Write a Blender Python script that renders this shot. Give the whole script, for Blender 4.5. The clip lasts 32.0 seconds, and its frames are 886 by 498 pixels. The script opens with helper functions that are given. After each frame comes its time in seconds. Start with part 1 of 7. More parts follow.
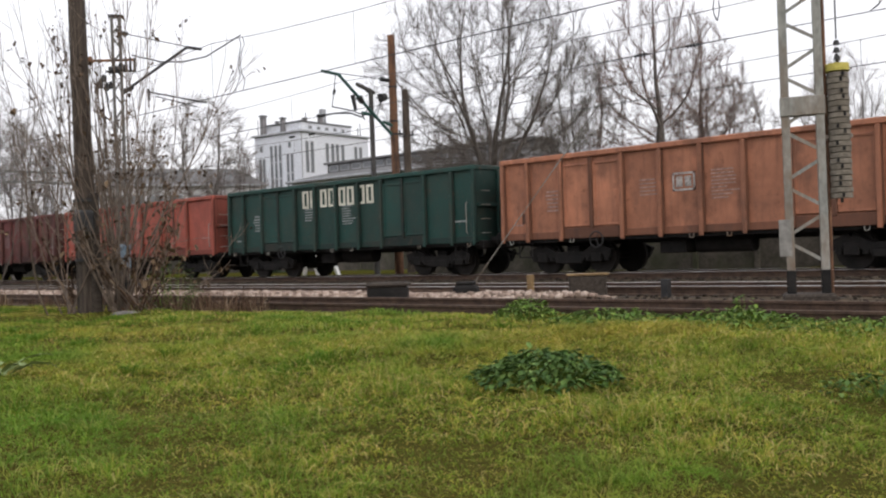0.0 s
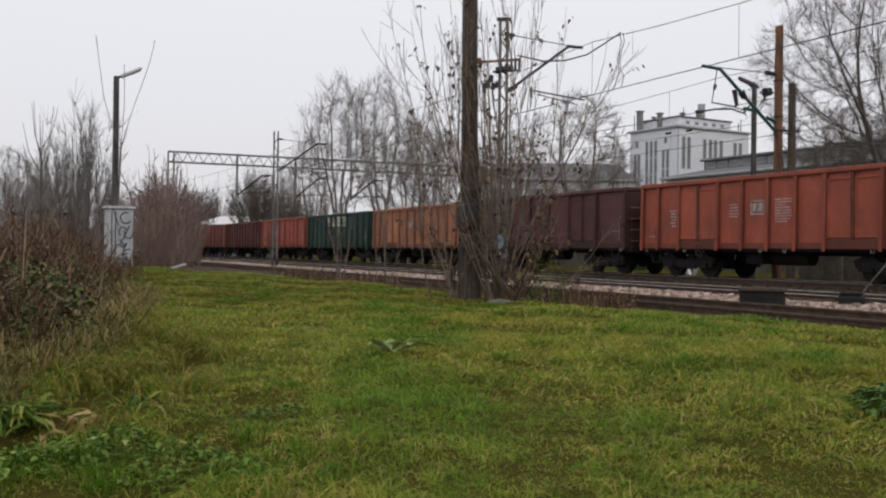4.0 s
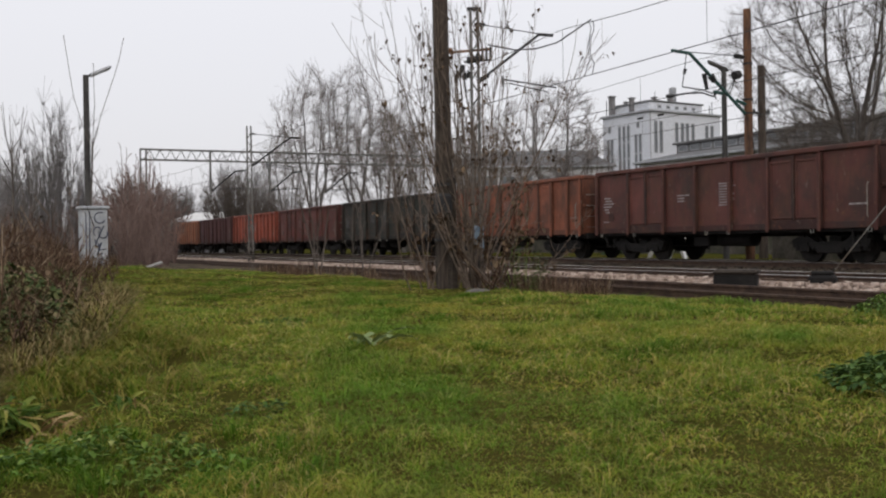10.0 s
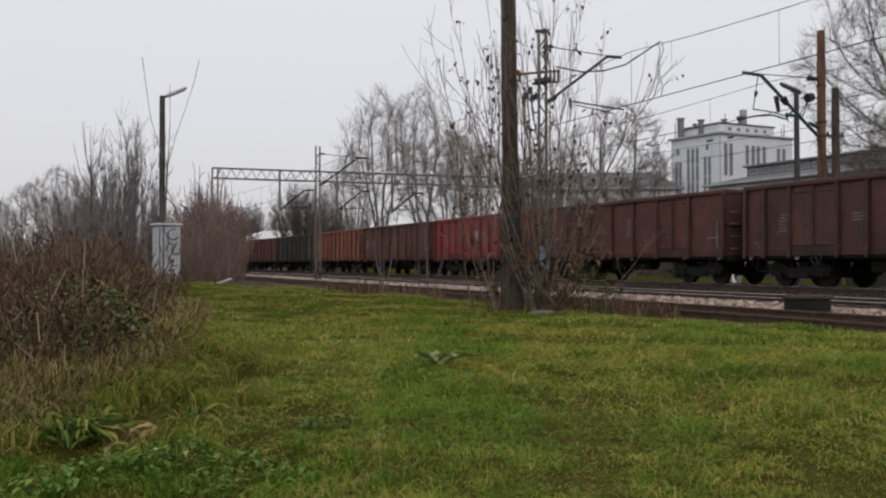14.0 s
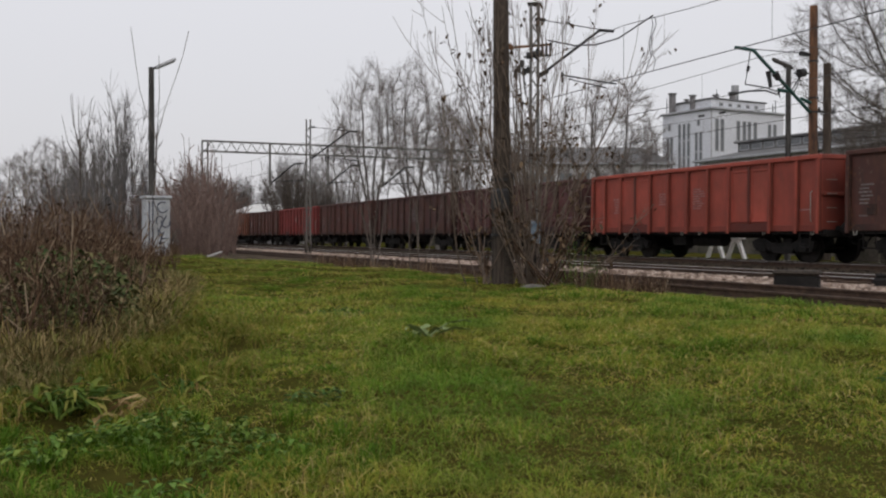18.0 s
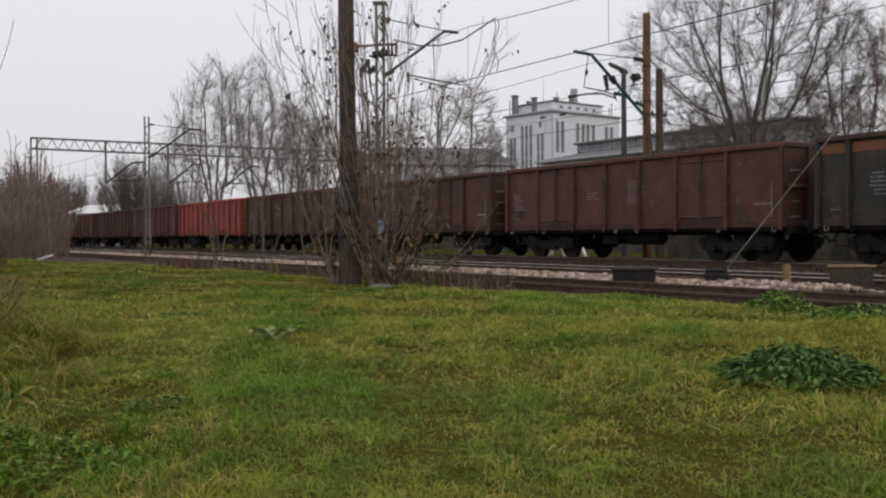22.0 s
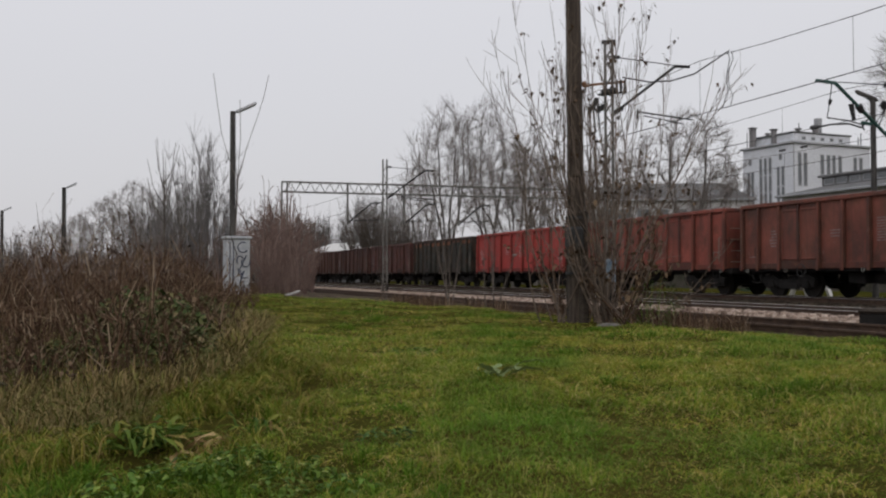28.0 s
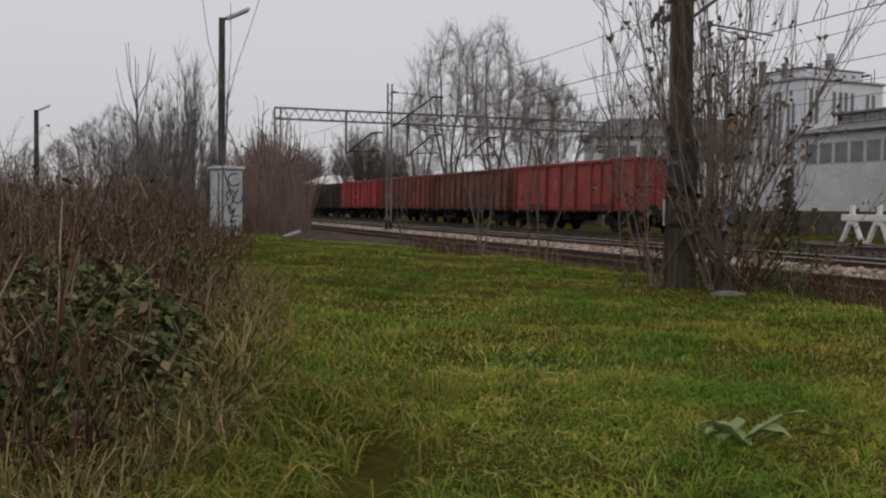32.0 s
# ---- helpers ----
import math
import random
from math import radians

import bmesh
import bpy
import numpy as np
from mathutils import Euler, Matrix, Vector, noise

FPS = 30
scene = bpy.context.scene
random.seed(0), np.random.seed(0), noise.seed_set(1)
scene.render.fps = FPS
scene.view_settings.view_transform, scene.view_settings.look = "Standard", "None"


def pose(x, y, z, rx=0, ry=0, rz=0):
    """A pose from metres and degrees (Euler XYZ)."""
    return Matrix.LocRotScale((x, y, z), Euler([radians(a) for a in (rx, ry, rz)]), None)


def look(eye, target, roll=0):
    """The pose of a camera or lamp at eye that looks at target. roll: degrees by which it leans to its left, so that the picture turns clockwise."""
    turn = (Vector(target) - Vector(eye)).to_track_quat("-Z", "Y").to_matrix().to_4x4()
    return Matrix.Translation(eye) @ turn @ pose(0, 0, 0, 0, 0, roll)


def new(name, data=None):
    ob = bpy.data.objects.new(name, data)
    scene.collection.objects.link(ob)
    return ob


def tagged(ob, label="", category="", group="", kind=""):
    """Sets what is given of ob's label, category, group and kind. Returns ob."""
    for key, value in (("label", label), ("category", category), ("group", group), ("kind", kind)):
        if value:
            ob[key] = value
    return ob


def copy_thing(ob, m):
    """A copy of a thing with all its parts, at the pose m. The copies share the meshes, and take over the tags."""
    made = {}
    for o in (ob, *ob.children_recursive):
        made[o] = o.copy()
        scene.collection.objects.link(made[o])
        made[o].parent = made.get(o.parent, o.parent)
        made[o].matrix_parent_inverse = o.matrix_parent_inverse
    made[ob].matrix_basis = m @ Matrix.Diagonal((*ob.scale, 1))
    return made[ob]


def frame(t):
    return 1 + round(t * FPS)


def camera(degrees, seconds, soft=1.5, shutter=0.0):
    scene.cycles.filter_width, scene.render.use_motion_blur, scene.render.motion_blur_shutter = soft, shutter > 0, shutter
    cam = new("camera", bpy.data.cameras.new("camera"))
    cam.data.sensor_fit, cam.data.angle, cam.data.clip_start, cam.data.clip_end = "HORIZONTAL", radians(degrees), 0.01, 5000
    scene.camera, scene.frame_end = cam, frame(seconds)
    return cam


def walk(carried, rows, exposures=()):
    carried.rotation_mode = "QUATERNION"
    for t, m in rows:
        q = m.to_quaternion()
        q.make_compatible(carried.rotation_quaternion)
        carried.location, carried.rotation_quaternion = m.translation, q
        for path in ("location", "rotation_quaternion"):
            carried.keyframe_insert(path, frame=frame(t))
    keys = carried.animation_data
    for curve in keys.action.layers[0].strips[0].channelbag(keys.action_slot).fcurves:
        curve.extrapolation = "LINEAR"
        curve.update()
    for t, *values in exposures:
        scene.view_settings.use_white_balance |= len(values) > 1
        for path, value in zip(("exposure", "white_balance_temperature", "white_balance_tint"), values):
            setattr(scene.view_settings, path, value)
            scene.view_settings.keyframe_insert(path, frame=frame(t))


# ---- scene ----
PATH = [
    (0.00, pose(0.084, 0.135, 1.249, 90.12, 2.14, -46.96)),
    (0.50, pose(0.105, 0.141, 1.272, 88.47, 0.47, -40.75)),
    (1.00, pose(0.032, 0.098, 1.298, 89.25, 2.05, -37.58)),
    (1.50, pose(-0.074, 0.066, 1.300, 90.39, 1.24, -29.46)),
    (2.00, pose(0.011, 0.105, 1.291, 90.19, 0.12, -25.49)),
    (2.50, pose(0.031, 0.036, 1.312, 90.29, 1.47, -20.82)),
    (3.00, pose(0.014, 0.017, 1.312, 90.36, 1.60, -16.13)),
    (3.50, pose(0.045, 0.078, 1.295, 90.23, 0.04, -23.04)),
    (4.00, pose(0.045, 0.075, 1.289, 90.12, -0.64, -25.17)),
    (4.50, pose(0.045, 0.058, 1.291, 89.93, -0.98, -28.42)),
    (6.50, pose(0.045, 0.068, 1.308, 88.93, 1.06, -30.51)),
    (7.00, pose(0.019, 0.002, 1.306, 89.20, 1.14, -30.09)),
    (7.50, pose(0.009, -0.004, 1.299, 88.94, 0.99, -29.67)),
    (8.00, pose(0.012, -0.020, 1.312, 89.54, 1.42, -29.25)),
    (8.50, pose(0.004, -0.002, 1.306, 89.84, 0.96, -28.37)),
    (9.00, pose(0.001, -0.016, 1.310, 89.63, 1.25, -27.20)),
    (9.50, pose(0.003, -0.004, 1.307, 89.48, 0.97, -26.98)),
    (10.00, pose(0.003, -0.005, 1.309, 89.51, 0.99, -26.57)),
    (10.50, pose(-0.014, -0.017, 1.303, 89.53, 0.76, -26.66)),
    (11.00, pose(-0.002, -0.016, 1.311, 89.81, 0.43, -26.00)),
    (11.50, pose(-0.012, -0.018, 1.309, 90.00, 0.39, -25.42)),
    (12.00, pose(-0.010, -0.038, 1.309, 90.48, 0.60, -23.90)),
    (12.50, pose(-0.029, -0.047, 1.320, 90.57, 0.65, -23.89)),
    (13.00, pose(-0.038, -0.046, 1.324, 91.77, 0.55, -23.32)),
    (13.50, pose(-0.050, -0.074, 1.317, 90.92, 0.22, -22.92)),
    (15.50, pose(-0.035, -0.040, 1.292, 90.56, 0.28, -22.43)),
    (16.00, pose(-0.046, -0.041, 1.295, 90.18, 0.36, -22.28)),
    (16.50, pose(-0.042, -0.046, 1.300, 90.21, 0.37, -21.90)),
    (17.00, pose(-0.047, -0.047, 1.289, 89.44, 0.35, -22.33)),
    (17.50, pose(-0.044, -0.044, 1.287, 89.51, 0.00, -22.85)),
    (18.00, pose(-0.037, -0.040, 1.293, 89.26, -0.07, -23.28)),
    (18.50, pose(-0.053, -0.048, 1.289, 89.62, -0.07, -22.35)),
    (19.00, pose(-0.045, -0.050, 1.295, 88.66, -0.31, -23.11)),
    (19.50, pose(-0.023, -0.027, 1.283, 88.72, -0.38, -25.64)),
    (20.00, pose(-0.015, -0.024, 1.284, 89.45, -0.60, -27.54)),
    (20.50, pose(-0.043, -0.022, 1.290, 89.54, -0.75, -27.89)),
    (21.00, pose(-0.032, -0.017, 1.285, 90.11, -0.54, -26.92)),
    (21.50, pose(-0.008, -0.016, 1.282, 88.91, -0.37, -27.96)),
    (22.00, pose(0.017, 0.048, 1.283, 89.24, 0.38, -32.33)),
    (22.50, pose(-0.013, 0.017, 1.304, 90.60, 1.59, -30.40)),
    (23.00, pose(-0.004, 0.052, 1.271, 91.33, 0.85, -35.13)),
    (23.50, pose(0.067, 0.044, 1.288, 92.85, 0.10, -44.79)),
    (24.00, pose(0.048, 0.035, 1.292, 92.32, -0.02, -46.62)),
    (24.50, pose(0.102, 0.014, 1.300, 92.62, 1.16, -51.09)),
    (24.80, pose(0.114, 0.019, 1.309, 92.38, 0.97, -52.90)),
    (25.00, pose(0.060, 0.038, 1.318, 92.66, 0.42, -51.07)),
    (25.50, pose(-0.011, 0.026, 1.302, 93.49, -1.01, -36.84)),
    (26.00, pose(0.007, 0.037, 1.290, 93.23, -0.58, -30.95)),
    (26.50, pose(0.025, 0.011, 1.317, 93.44, 0.11, -28.76)),
    (28.50, pose(-0.007, -0.095, 1.306, 91.21, 0.14, -17.39)),
    (29.00, pose(0.002, -0.046, 1.308, 91.41, -0.04, -17.61)),
    (29.50, pose(-0.003, -0.044, 1.322, 92.01, 0.08, -18.02)),
    (30.00, pose(0.006, -0.043, 1.328, 90.95, 0.51, -18.41)),
    (30.50, pose(-0.021, -0.056, 1.328, 89.67, -0.71, -16.67)),
    (30.80, pose(-0.024, -0.122, 1.340, 89.45, -0.11, -15.74)),
    (31.00, pose(-0.055, -0.080, 1.314, 89.28, -0.24, -14.06)),
    (31.50, pose(-0.040, -0.036, 1.320, 88.91, -0.95, -14.83)),
    (31.90, pose(0.100, 0.464, 1.330, 88.41, -1.01, -16.27)),
    (32.00, pose(0.449, 4.300, 1.475, 87.59, -0.73, -19.41)),
]
cam = camera(49.44, 32.0, soft=2.2)
LIGHT = [(0, 0.8), (1, 0.76), (2, 0.56), (3, 0.31), (4, 0.3), (7, 0.35), (9, 0.35), (12, 0.25), (16, 0.15), (20, 0.2), (24, 0.3), (26, 0.18), (29, 0.0), (31, -0.05), (32, -0.08)]
walk(cam, PATH, LIGHT)

# world: flat grey overcast sky, one wide soft sun
ZR = 0.48          # rail head
TX = 23.15         # centre line of the train's track
L = 13.635         # wagon length over buffers
world = bpy.data.worlds.new("overcast")
scene.world = world
world.use_nodes = True
wn, wl = world.node_tree.nodes, world.node_tree.links
sky = wn.new("ShaderNodeTexSky")
sky.sky_type, sky.sun_disc = "NISHITA", False
sky.sun_elevation, sky.sun_rotation, sky.dust_density = radians(24), radians(200), 5.0
mix = wn.new("ShaderNodeMix")
mix.data_type = "RGBA"
mix.inputs["Factor"].default_value = 0.88
mix.inputs["B"].default_value = (7.5, 7.42, 7.75, 1)
wl.new(sky.outputs[0], mix.inputs["A"])
tc, sep, dim = wn.new("ShaderNodeTexCoord"), wn.new("ShaderNodeSeparateXYZ"), wn.new("ShaderNodeMapRange")
dim.inputs["From Max"].default_value, dim.inputs["To Min"].default_value = 0.3, 0.86
shade = wn.new("ShaderNodeVectorMath")
shade.operation = "SCALE"
wl.new(tc.outputs["Generated"], sep.inputs[0])
wl.new(sep.outputs["Z"], dim.inputs["Value"])
wl.new(mix.outputs["Result"], shade.inputs[0])
wl.new(dim.outputs[0], shade.inputs["Scale"])
wl.new(shade.outputs[0], wn["Background"].inputs[0])
wn["Background"].inputs[1].default_value = 0.1
sun = new("sun", bpy.data.lights.new("sun", "SUN"))
sun.data.energy, sun.data.angle, sun.data.color = 0.5, radians(30), (1.0, 0.97, 0.93)
sun.matrix_world = look((-20, -40, 30), (0, 0, 0))


# ---- materials ----
class Nodes:
    def __init__(self, name, rough=0.8, metal=0.0, spec=0.3):
        self.mat = bpy.data.materials.new(name)
        self.mat.use_nodes = True
        self.t = self.mat.node_tree
        self.b = self.t.nodes["Principled BSDF"]
        self.b.inputs["Roughness"].default_value = rough
        self.b.inputs["Metallic"].default_value = metal
        self.b.inputs["Specular IOR Level"].default_value = spec

    def link(self, a, b):
        self.t.links.new(a, b)

    def coords(self, scale=(1, 1, 1), local=True):
        tc = self.t.nodes.new("ShaderNodeTexCoord")
        mp = self.t.nodes.new("ShaderNodeMapping")
        mp.inputs["Scale"].default_value = scale
        src = tc.outputs["Object"]
        if not local:
            src = self.t.nodes.new("ShaderNodeNewGeometry").outputs["Position"]
        self.link(src, mp.inputs["Vector"])
        return mp.outputs["Vector"]

    def shifted(self, scale=(1, 1, 1)):
        """Object coordinates moved by the object's own random number."""
        info = self.t.nodes.new("ShaderNodeObjectInfo")
        mul = self.t.nodes.new("ShaderNodeMath")
        mul.operation = "MULTIPLY"
        mul.inputs[1].default_value = 57.0
        self.link(info.outputs["Random"], mul.inputs[0])
        add = self.t.nodes.new("ShaderNodeVectorMath")
        self.link(self.coords(scale), add.inputs[0])
        self.link(mul.outputs[0], add.inputs[1])
        return add.outputs[0]

    def noise(self, vec, scale, detail=4, rough=0.6):
        n = self.t.nodes.new("ShaderNodeTexNoise")
        n.inputs["Scale"].default_value, n.inputs["Detail"].default_value = scale, detail
        n.inputs["Roughness"].default_value = rough
        self.link(vec, n.inputs["Vector"])
        return n.outputs["Fac"]

    def ramp(self, fac, stops):
        r = self.t.nodes.new("ShaderNodeValToRGB")
        e = r.color_ramp.elements
        for i, (p, c) in enumerate(stops):
            el = e[i] if i < 2 else e.new(p)
            el.position = p
            el.color = (*c, 1) if len(c) == 3 else c
        self.link(fac, r.inputs[0])
        return r.outputs[0]

    def mix(self, fac, a, b, kind="MIX"):
        m = self.t.nodes.new("ShaderNodeMix")
        m.data_type, m.blend_type = "RGBA", kind
        for sock, v in (("Factor", fac), ("A", a), ("B", b)):
            if isinstance(v, (int, float)):
                m.inputs[sock].default_value = v
            elif isinstance(v, tuple):
                m.inputs[sock].default_value = (*v, 1)
            else:
                self.link(v, m.inputs[sock])
        return m.outputs["Result"]

    def color(self, out):
        self.link(out, self.b.inputs["Base Color"])
        return self

    def bump(self, fac, strength=0.3, dist=0.01):
        bp = self.t.nodes.new("ShaderNodeBump")
        bp.inputs["Strength"].default_value, bp.inputs["Distance"].default_value = strength, dist
        self.link(fac, bp.inputs["Height"])
        self.link(bp.outputs[0], self.b.inputs["Normal"])
        return self


def grained(name, a, b, scale=3.0, rough=0.8, metal=0.0, spread=(0.35, 0.65), bump=0.2, dist=0.01, stretch=(1, 1, 1), fine=8.0, dirt=None):
    """A surface of two tones at two scales with a fine relief."""
    n = Nodes(name, rough, metal)
    v = n.shifted(stretch)
    big, small = n.noise(v, scale, 5), n.noise(v, scale * fine, 3)
    c = n.ramp(big, ((spread[0], a), (spread[1], b)))
    c = n.mix(0.5, c, n.ramp(small, ((0.3, (0.55, 0.55, 0.55)), (0.7, (1.25, 1.25, 1.25)))), "MULTIPLY")
    if dirt:
        c = n.mix(n.ramp(n.noise(v, scale * 0.35, 6, 0.7), ((0.45, (0, 0, 0)), (0.7, (1, 1, 1)))), c, dirt)
    n.color(c).bump(small, bump, dist)
    return n.mat


def wagon_paint():
    """Paint in the wagon's own colour; the colour's alpha says how far rust, soot and streaks have gone."""
    n = Nodes("wagon_paint", 0.62, 0.0, 0.35)
    info = n.t.nodes.new("ShaderNodeObjectInfo")
    base = info.outputs["Color"]
    v = n.shifted()
    fade = n.noise(v, 0.9, 5)
    c = n.mix(0.9, base, n.ramp(fade, ((0.3, (0.58, 0.56, 0.55)), (0.7, (1.38, 1.32, 1.26)))), "MULTIPLY")
    rust = n.noise(v, 0.75, 6, 0.7)
    c = n.mix(n.ramp(rust, ((0.48, (0, 0, 0)), (0.68, (0.62, 0.62, 0.62)))), c, (0.1, 0.045, 0.026))
    soot = n.noise(n.shifted((1, 0.8, 0.6)), 1.1, 6, 0.65)
    c = n.mix(n.ramp(soot, ((0.5, (0, 0, 0)), (0.64, (0.6, 0.6, 0.6)))), c, (0.034, 0.026, 0.022))
    streak = n.noise(n.shifted((3.2, 3.2, 0.28)), 2.2, 6, 0.7)
    c = n.mix(n.ramp(streak, ((0.5, (0, 0, 0)), (0.74, (0.6, 0.6, 0.6)))), c, (0.045, 0.03, 0.024))
    spots = n.noise(v, 5.0, 6, 0.75)
    c = n.mix(n.ramp(spots, ((0.58, (0, 0, 0)), (0.66, (0.85, 0.85, 0.85)))), c, (0.12, 0.05, 0.026))
    pale = n.noise(n.shifted((1.6, 1.6, 1)), 3.1, 5, 0.7)
    c = n.mix(n.ramp(pale, ((0.62, (0, 0, 0)), (0.72, (0.4, 0.4, 0.4)))), c, (0.26, 0.2, 0.17))
    c = n.mix(info.outputs["Alpha"], n.mix(0.5, base, n.ramp(fade, ((0.3, (0.7, 0.7, 0.7)), (0.7, (1.2, 1.18, 1.15)))), "MULTIPLY"), c)
    n.color(c).bump(n.noise(v, 14, 4), 0.12, 0.01)
    return n.mat


PAINT = wagon_paint()


def faded_paint():
    n = Nodes("faded_stencil", 0.8, 0.0, 0.3)
    base = n.t.nodes.new("ShaderNodeObjectInfo").outputs["Color"]
    n.color(n.mix(1.0, base, n.ramp(n.noise(n.shifted(), 9, 4, 0.7), ((0.35, (0.5, 0.5, 0.5)), (0.65, (1.3, 1.3, 1.3)))), "MULTIPLY"))
    return n.mat


FADED = faded_paint()
BLACK_STEEL = grained("sooty_steel", (0.006, 0.0055, 0.0055), (0.016, 0.014, 0.013), 3, 0.8)
WHEEL_STEEL = grained("wheel_steel", (0.01, 0.009, 0.008), (0.024, 0.02, 0.018), 4, 0.7, 0.2)
STENCIL = grained("stencil_white", (0.2, 0.18, 0.17), (0.5, 0.47, 0.44), 7, 0.8)
LETTER = grained("letter_cream", (0.55, 0.53, 0.44), (0.72, 0.7, 0.6), 5, 0.8)
RUST_FLOOR = grained("rusty_floor", (0.05, 0.03, 0.02), (0.1, 0.055, 0.035), 2, 0.9)
RAIL_SIDE = grained("rusty_rail", (0.045, 0.029, 0.021), (0.095, 0.06, 0.042), 6, 0.8)
RAIL_HEAD = grained("polished_rail_head", (0.62, 0.61, 0.6), (0.8, 0.79, 0.78), 5, 0.5, 0.85)
SLEEPER = grained("tarred_sleeper", (0.026, 0.021, 0.017), (0.066, 0.053, 0.043), 4, 0.9, stretch=(1, 6, 6))
CONCRETE = grained("old_concrete", (0.2, 0.195, 0.185), (0.34, 0.33, 0.31), 1.6, 0.9, dirt=(0.11, 0.105, 0.095))
WALL_MOSSY = grained("mossy_concrete", (0.055, 0.05, 0.042), (0.12, 0.108, 0.09), 1.2, 0.95, dirt=(0.045, 0.05, 0.028))
MAST_CONCRETE = grained("mast_concrete", (0.1, 0.098, 0.094), (0.18, 0.174, 0.166), 3, 0.9, stretch=(1, 1, 0.3))
LAMP_POST = grained("dark_lamp_post", (0.045, 0.043, 0.042), (0.09, 0.087, 0.084), 3, 0.9, stretch=(1, 1, 0.3))
WOOD_POLE = grained("weathered_wood_pole", (0.035, 0.027, 0.022), (0.095, 0.075, 0.06), 7, 0.9, stretch=(3, 3, 0.25), bump=0.5)
RUST_POLE = grained("rusty_steel_pole", (0.06, 0.036, 0.026), (0.23, 0.115, 0.062), 2.5, 0.85, stretch=(1, 1, 0.3))
MAST_PAINT = grained("mast_grey_paint", (0.2, 0.205, 0.19), (0.31, 0.31, 0.285), 2.5, 0.7, stretch=(1, 1, 0.5), dirt=(0.16, 0.1, 0.06))
DARK_STEEL = grained("dark_steel", (0.018, 0.018, 0.019), (0.04, 0.04, 0.041), 4, 0.6)
GREEN_STEEL = grained("green_steel", (0.02, 0.06, 0.05), (0.03, 0.09, 0.08), 4, 0.6)
WIRE = grained("wire", (0.05, 0.05, 0.055), (0.09, 0.09, 0.095), 3, 0.6, 0.2)
BLUE_PLATE = grained("faded_blue_paint", (0.16, 0.24, 0.34), (0.3, 0.38, 0.46), 8, 0.7)
OCHRE = grained("ochre_board", (0.16, 0.105, 0.05), (0.25, 0.17, 0.085), 5, 0.85)
YELLOW = grained("yellow_paint", (0.42, 0.36, 0.07), (0.52, 0.45, 0.12), 4, 0.7)
BROWN_STONE = grained("weight_disc", (0.12, 0.105, 0.085), (0.21, 0.185, 0.15), 9, 0.9)
WHITE_WALL = grained("white_render", (0.6, 0.62, 0.67), (0.7, 0.725, 0.77), 0.25, 0.9, fine=20, dirt=(0.6, 0.62, 0.67))
PALE_WALL = grained("pale_render", (0.5, 0.5, 0.52), (0.62, 0.62, 0.64), 0.3, 0.9, fine=15, dirt=(0.4, 0.4, 0.41))
GREY_WALL = grained("grey_render", (0.26, 0.26, 0.27), (0.36, 0.36, 0.37), 0.3, 0.9, fine=15)
ROOF_GREY = grained("roof_felt", (0.125, 0.125, 0.128), (0.19, 0.19, 0.193), 0.5, 0.9)
BEIGE = grained("beige_render", (0.52, 0.46, 0.37), (0.64, 0.58, 0.48), 0.5, 0.9)
CORNICE = grained("cornice_grey", (0.3, 0.31, 0.33), (0.4, 0.41, 0.43), 0.6, 0.9)
BRICK_DARK = grained("chimney_render", (0.15, 0.145, 0.15), (0.22, 0.215, 0.22), 1.0, 0.9)
CABINET = grained("cabinet_grey_paint", (0.36, 0.385, 0.42), (0.47, 0.49, 0.52), 2.5, 0.6, dirt=(0.3, 0.3, 0.3))
INK = grained("spray_paint_blue_black", (0.035, 0.04, 0.07), (0.07, 0.08, 0.12), 6, 0.7)
WHITE_PAINT = grained("white_paint", (0.66, 0.66, 0.65), (0.8, 0.8, 0.78), 4, 0.7)
BARK = grained("bark", (0.075, 0.064, 0.057), (0.15, 0.132, 0.12), 3, 0.9, stretch=(2, 2, 0.5), bump=0.5)
BARK_GREY = grained("grey_bark", (0.11, 0.1, 0.094), (0.2, 0.184, 0.174), 3, 0.9, stretch=(2, 2, 0.5), bump=0.4)
TWIG_PALE = grained("pale_grey_twigs", (0.15, 0.14, 0.138), (0.235, 0.222, 0.22), 1.2, 0.9)
TWIG_BROWN = grained("brown_twigs", (0.08, 0.066, 0.056), (0.145, 0.124, 0.108), 1.2, 0.9)
TWIG = grained("twigs", (0.155, 0.134, 0.124), (0.255, 0.225, 0.21), 1.2, 0.9)
TWIG_SHRUB = grained("shrub_stems", (0.115, 0.09, 0.072), (0.205, 0.16, 0.13), 1.2, 0.9)
TWIG_RED = grained("reddish_twigs", (0.125, 0.082, 0.07), (0.21, 0.148, 0.128), 1.2, 0.9)
TWIG_RUSSET = grained("russet_twigs", (0.1, 0.068, 0.055), (0.175, 0.122, 0.102), 1.2, 0.9)
TWIG_DARK = grained("dark_twigs", (0.05, 0.045, 0.04), (0.09, 0.08, 0.07), 1.2, 0.9)
STONE = grained("grey_stone", (0.12, 0.115, 0.105), (0.22, 0.205, 0.19), 4, 0.9)


def glass_dark():
    n = Nodes("dark_window_glass", 0.12, 0.0, 0.5)
    v = n.shifted()
    n.color(n.ramp(n.noise(v, 0.7, 3), ((0.3, (0.10, 0.11, 0.12)), (0.7, (0.17, 0.18, 0.19)))))
    return n.mat


GLASS = glass_dark()


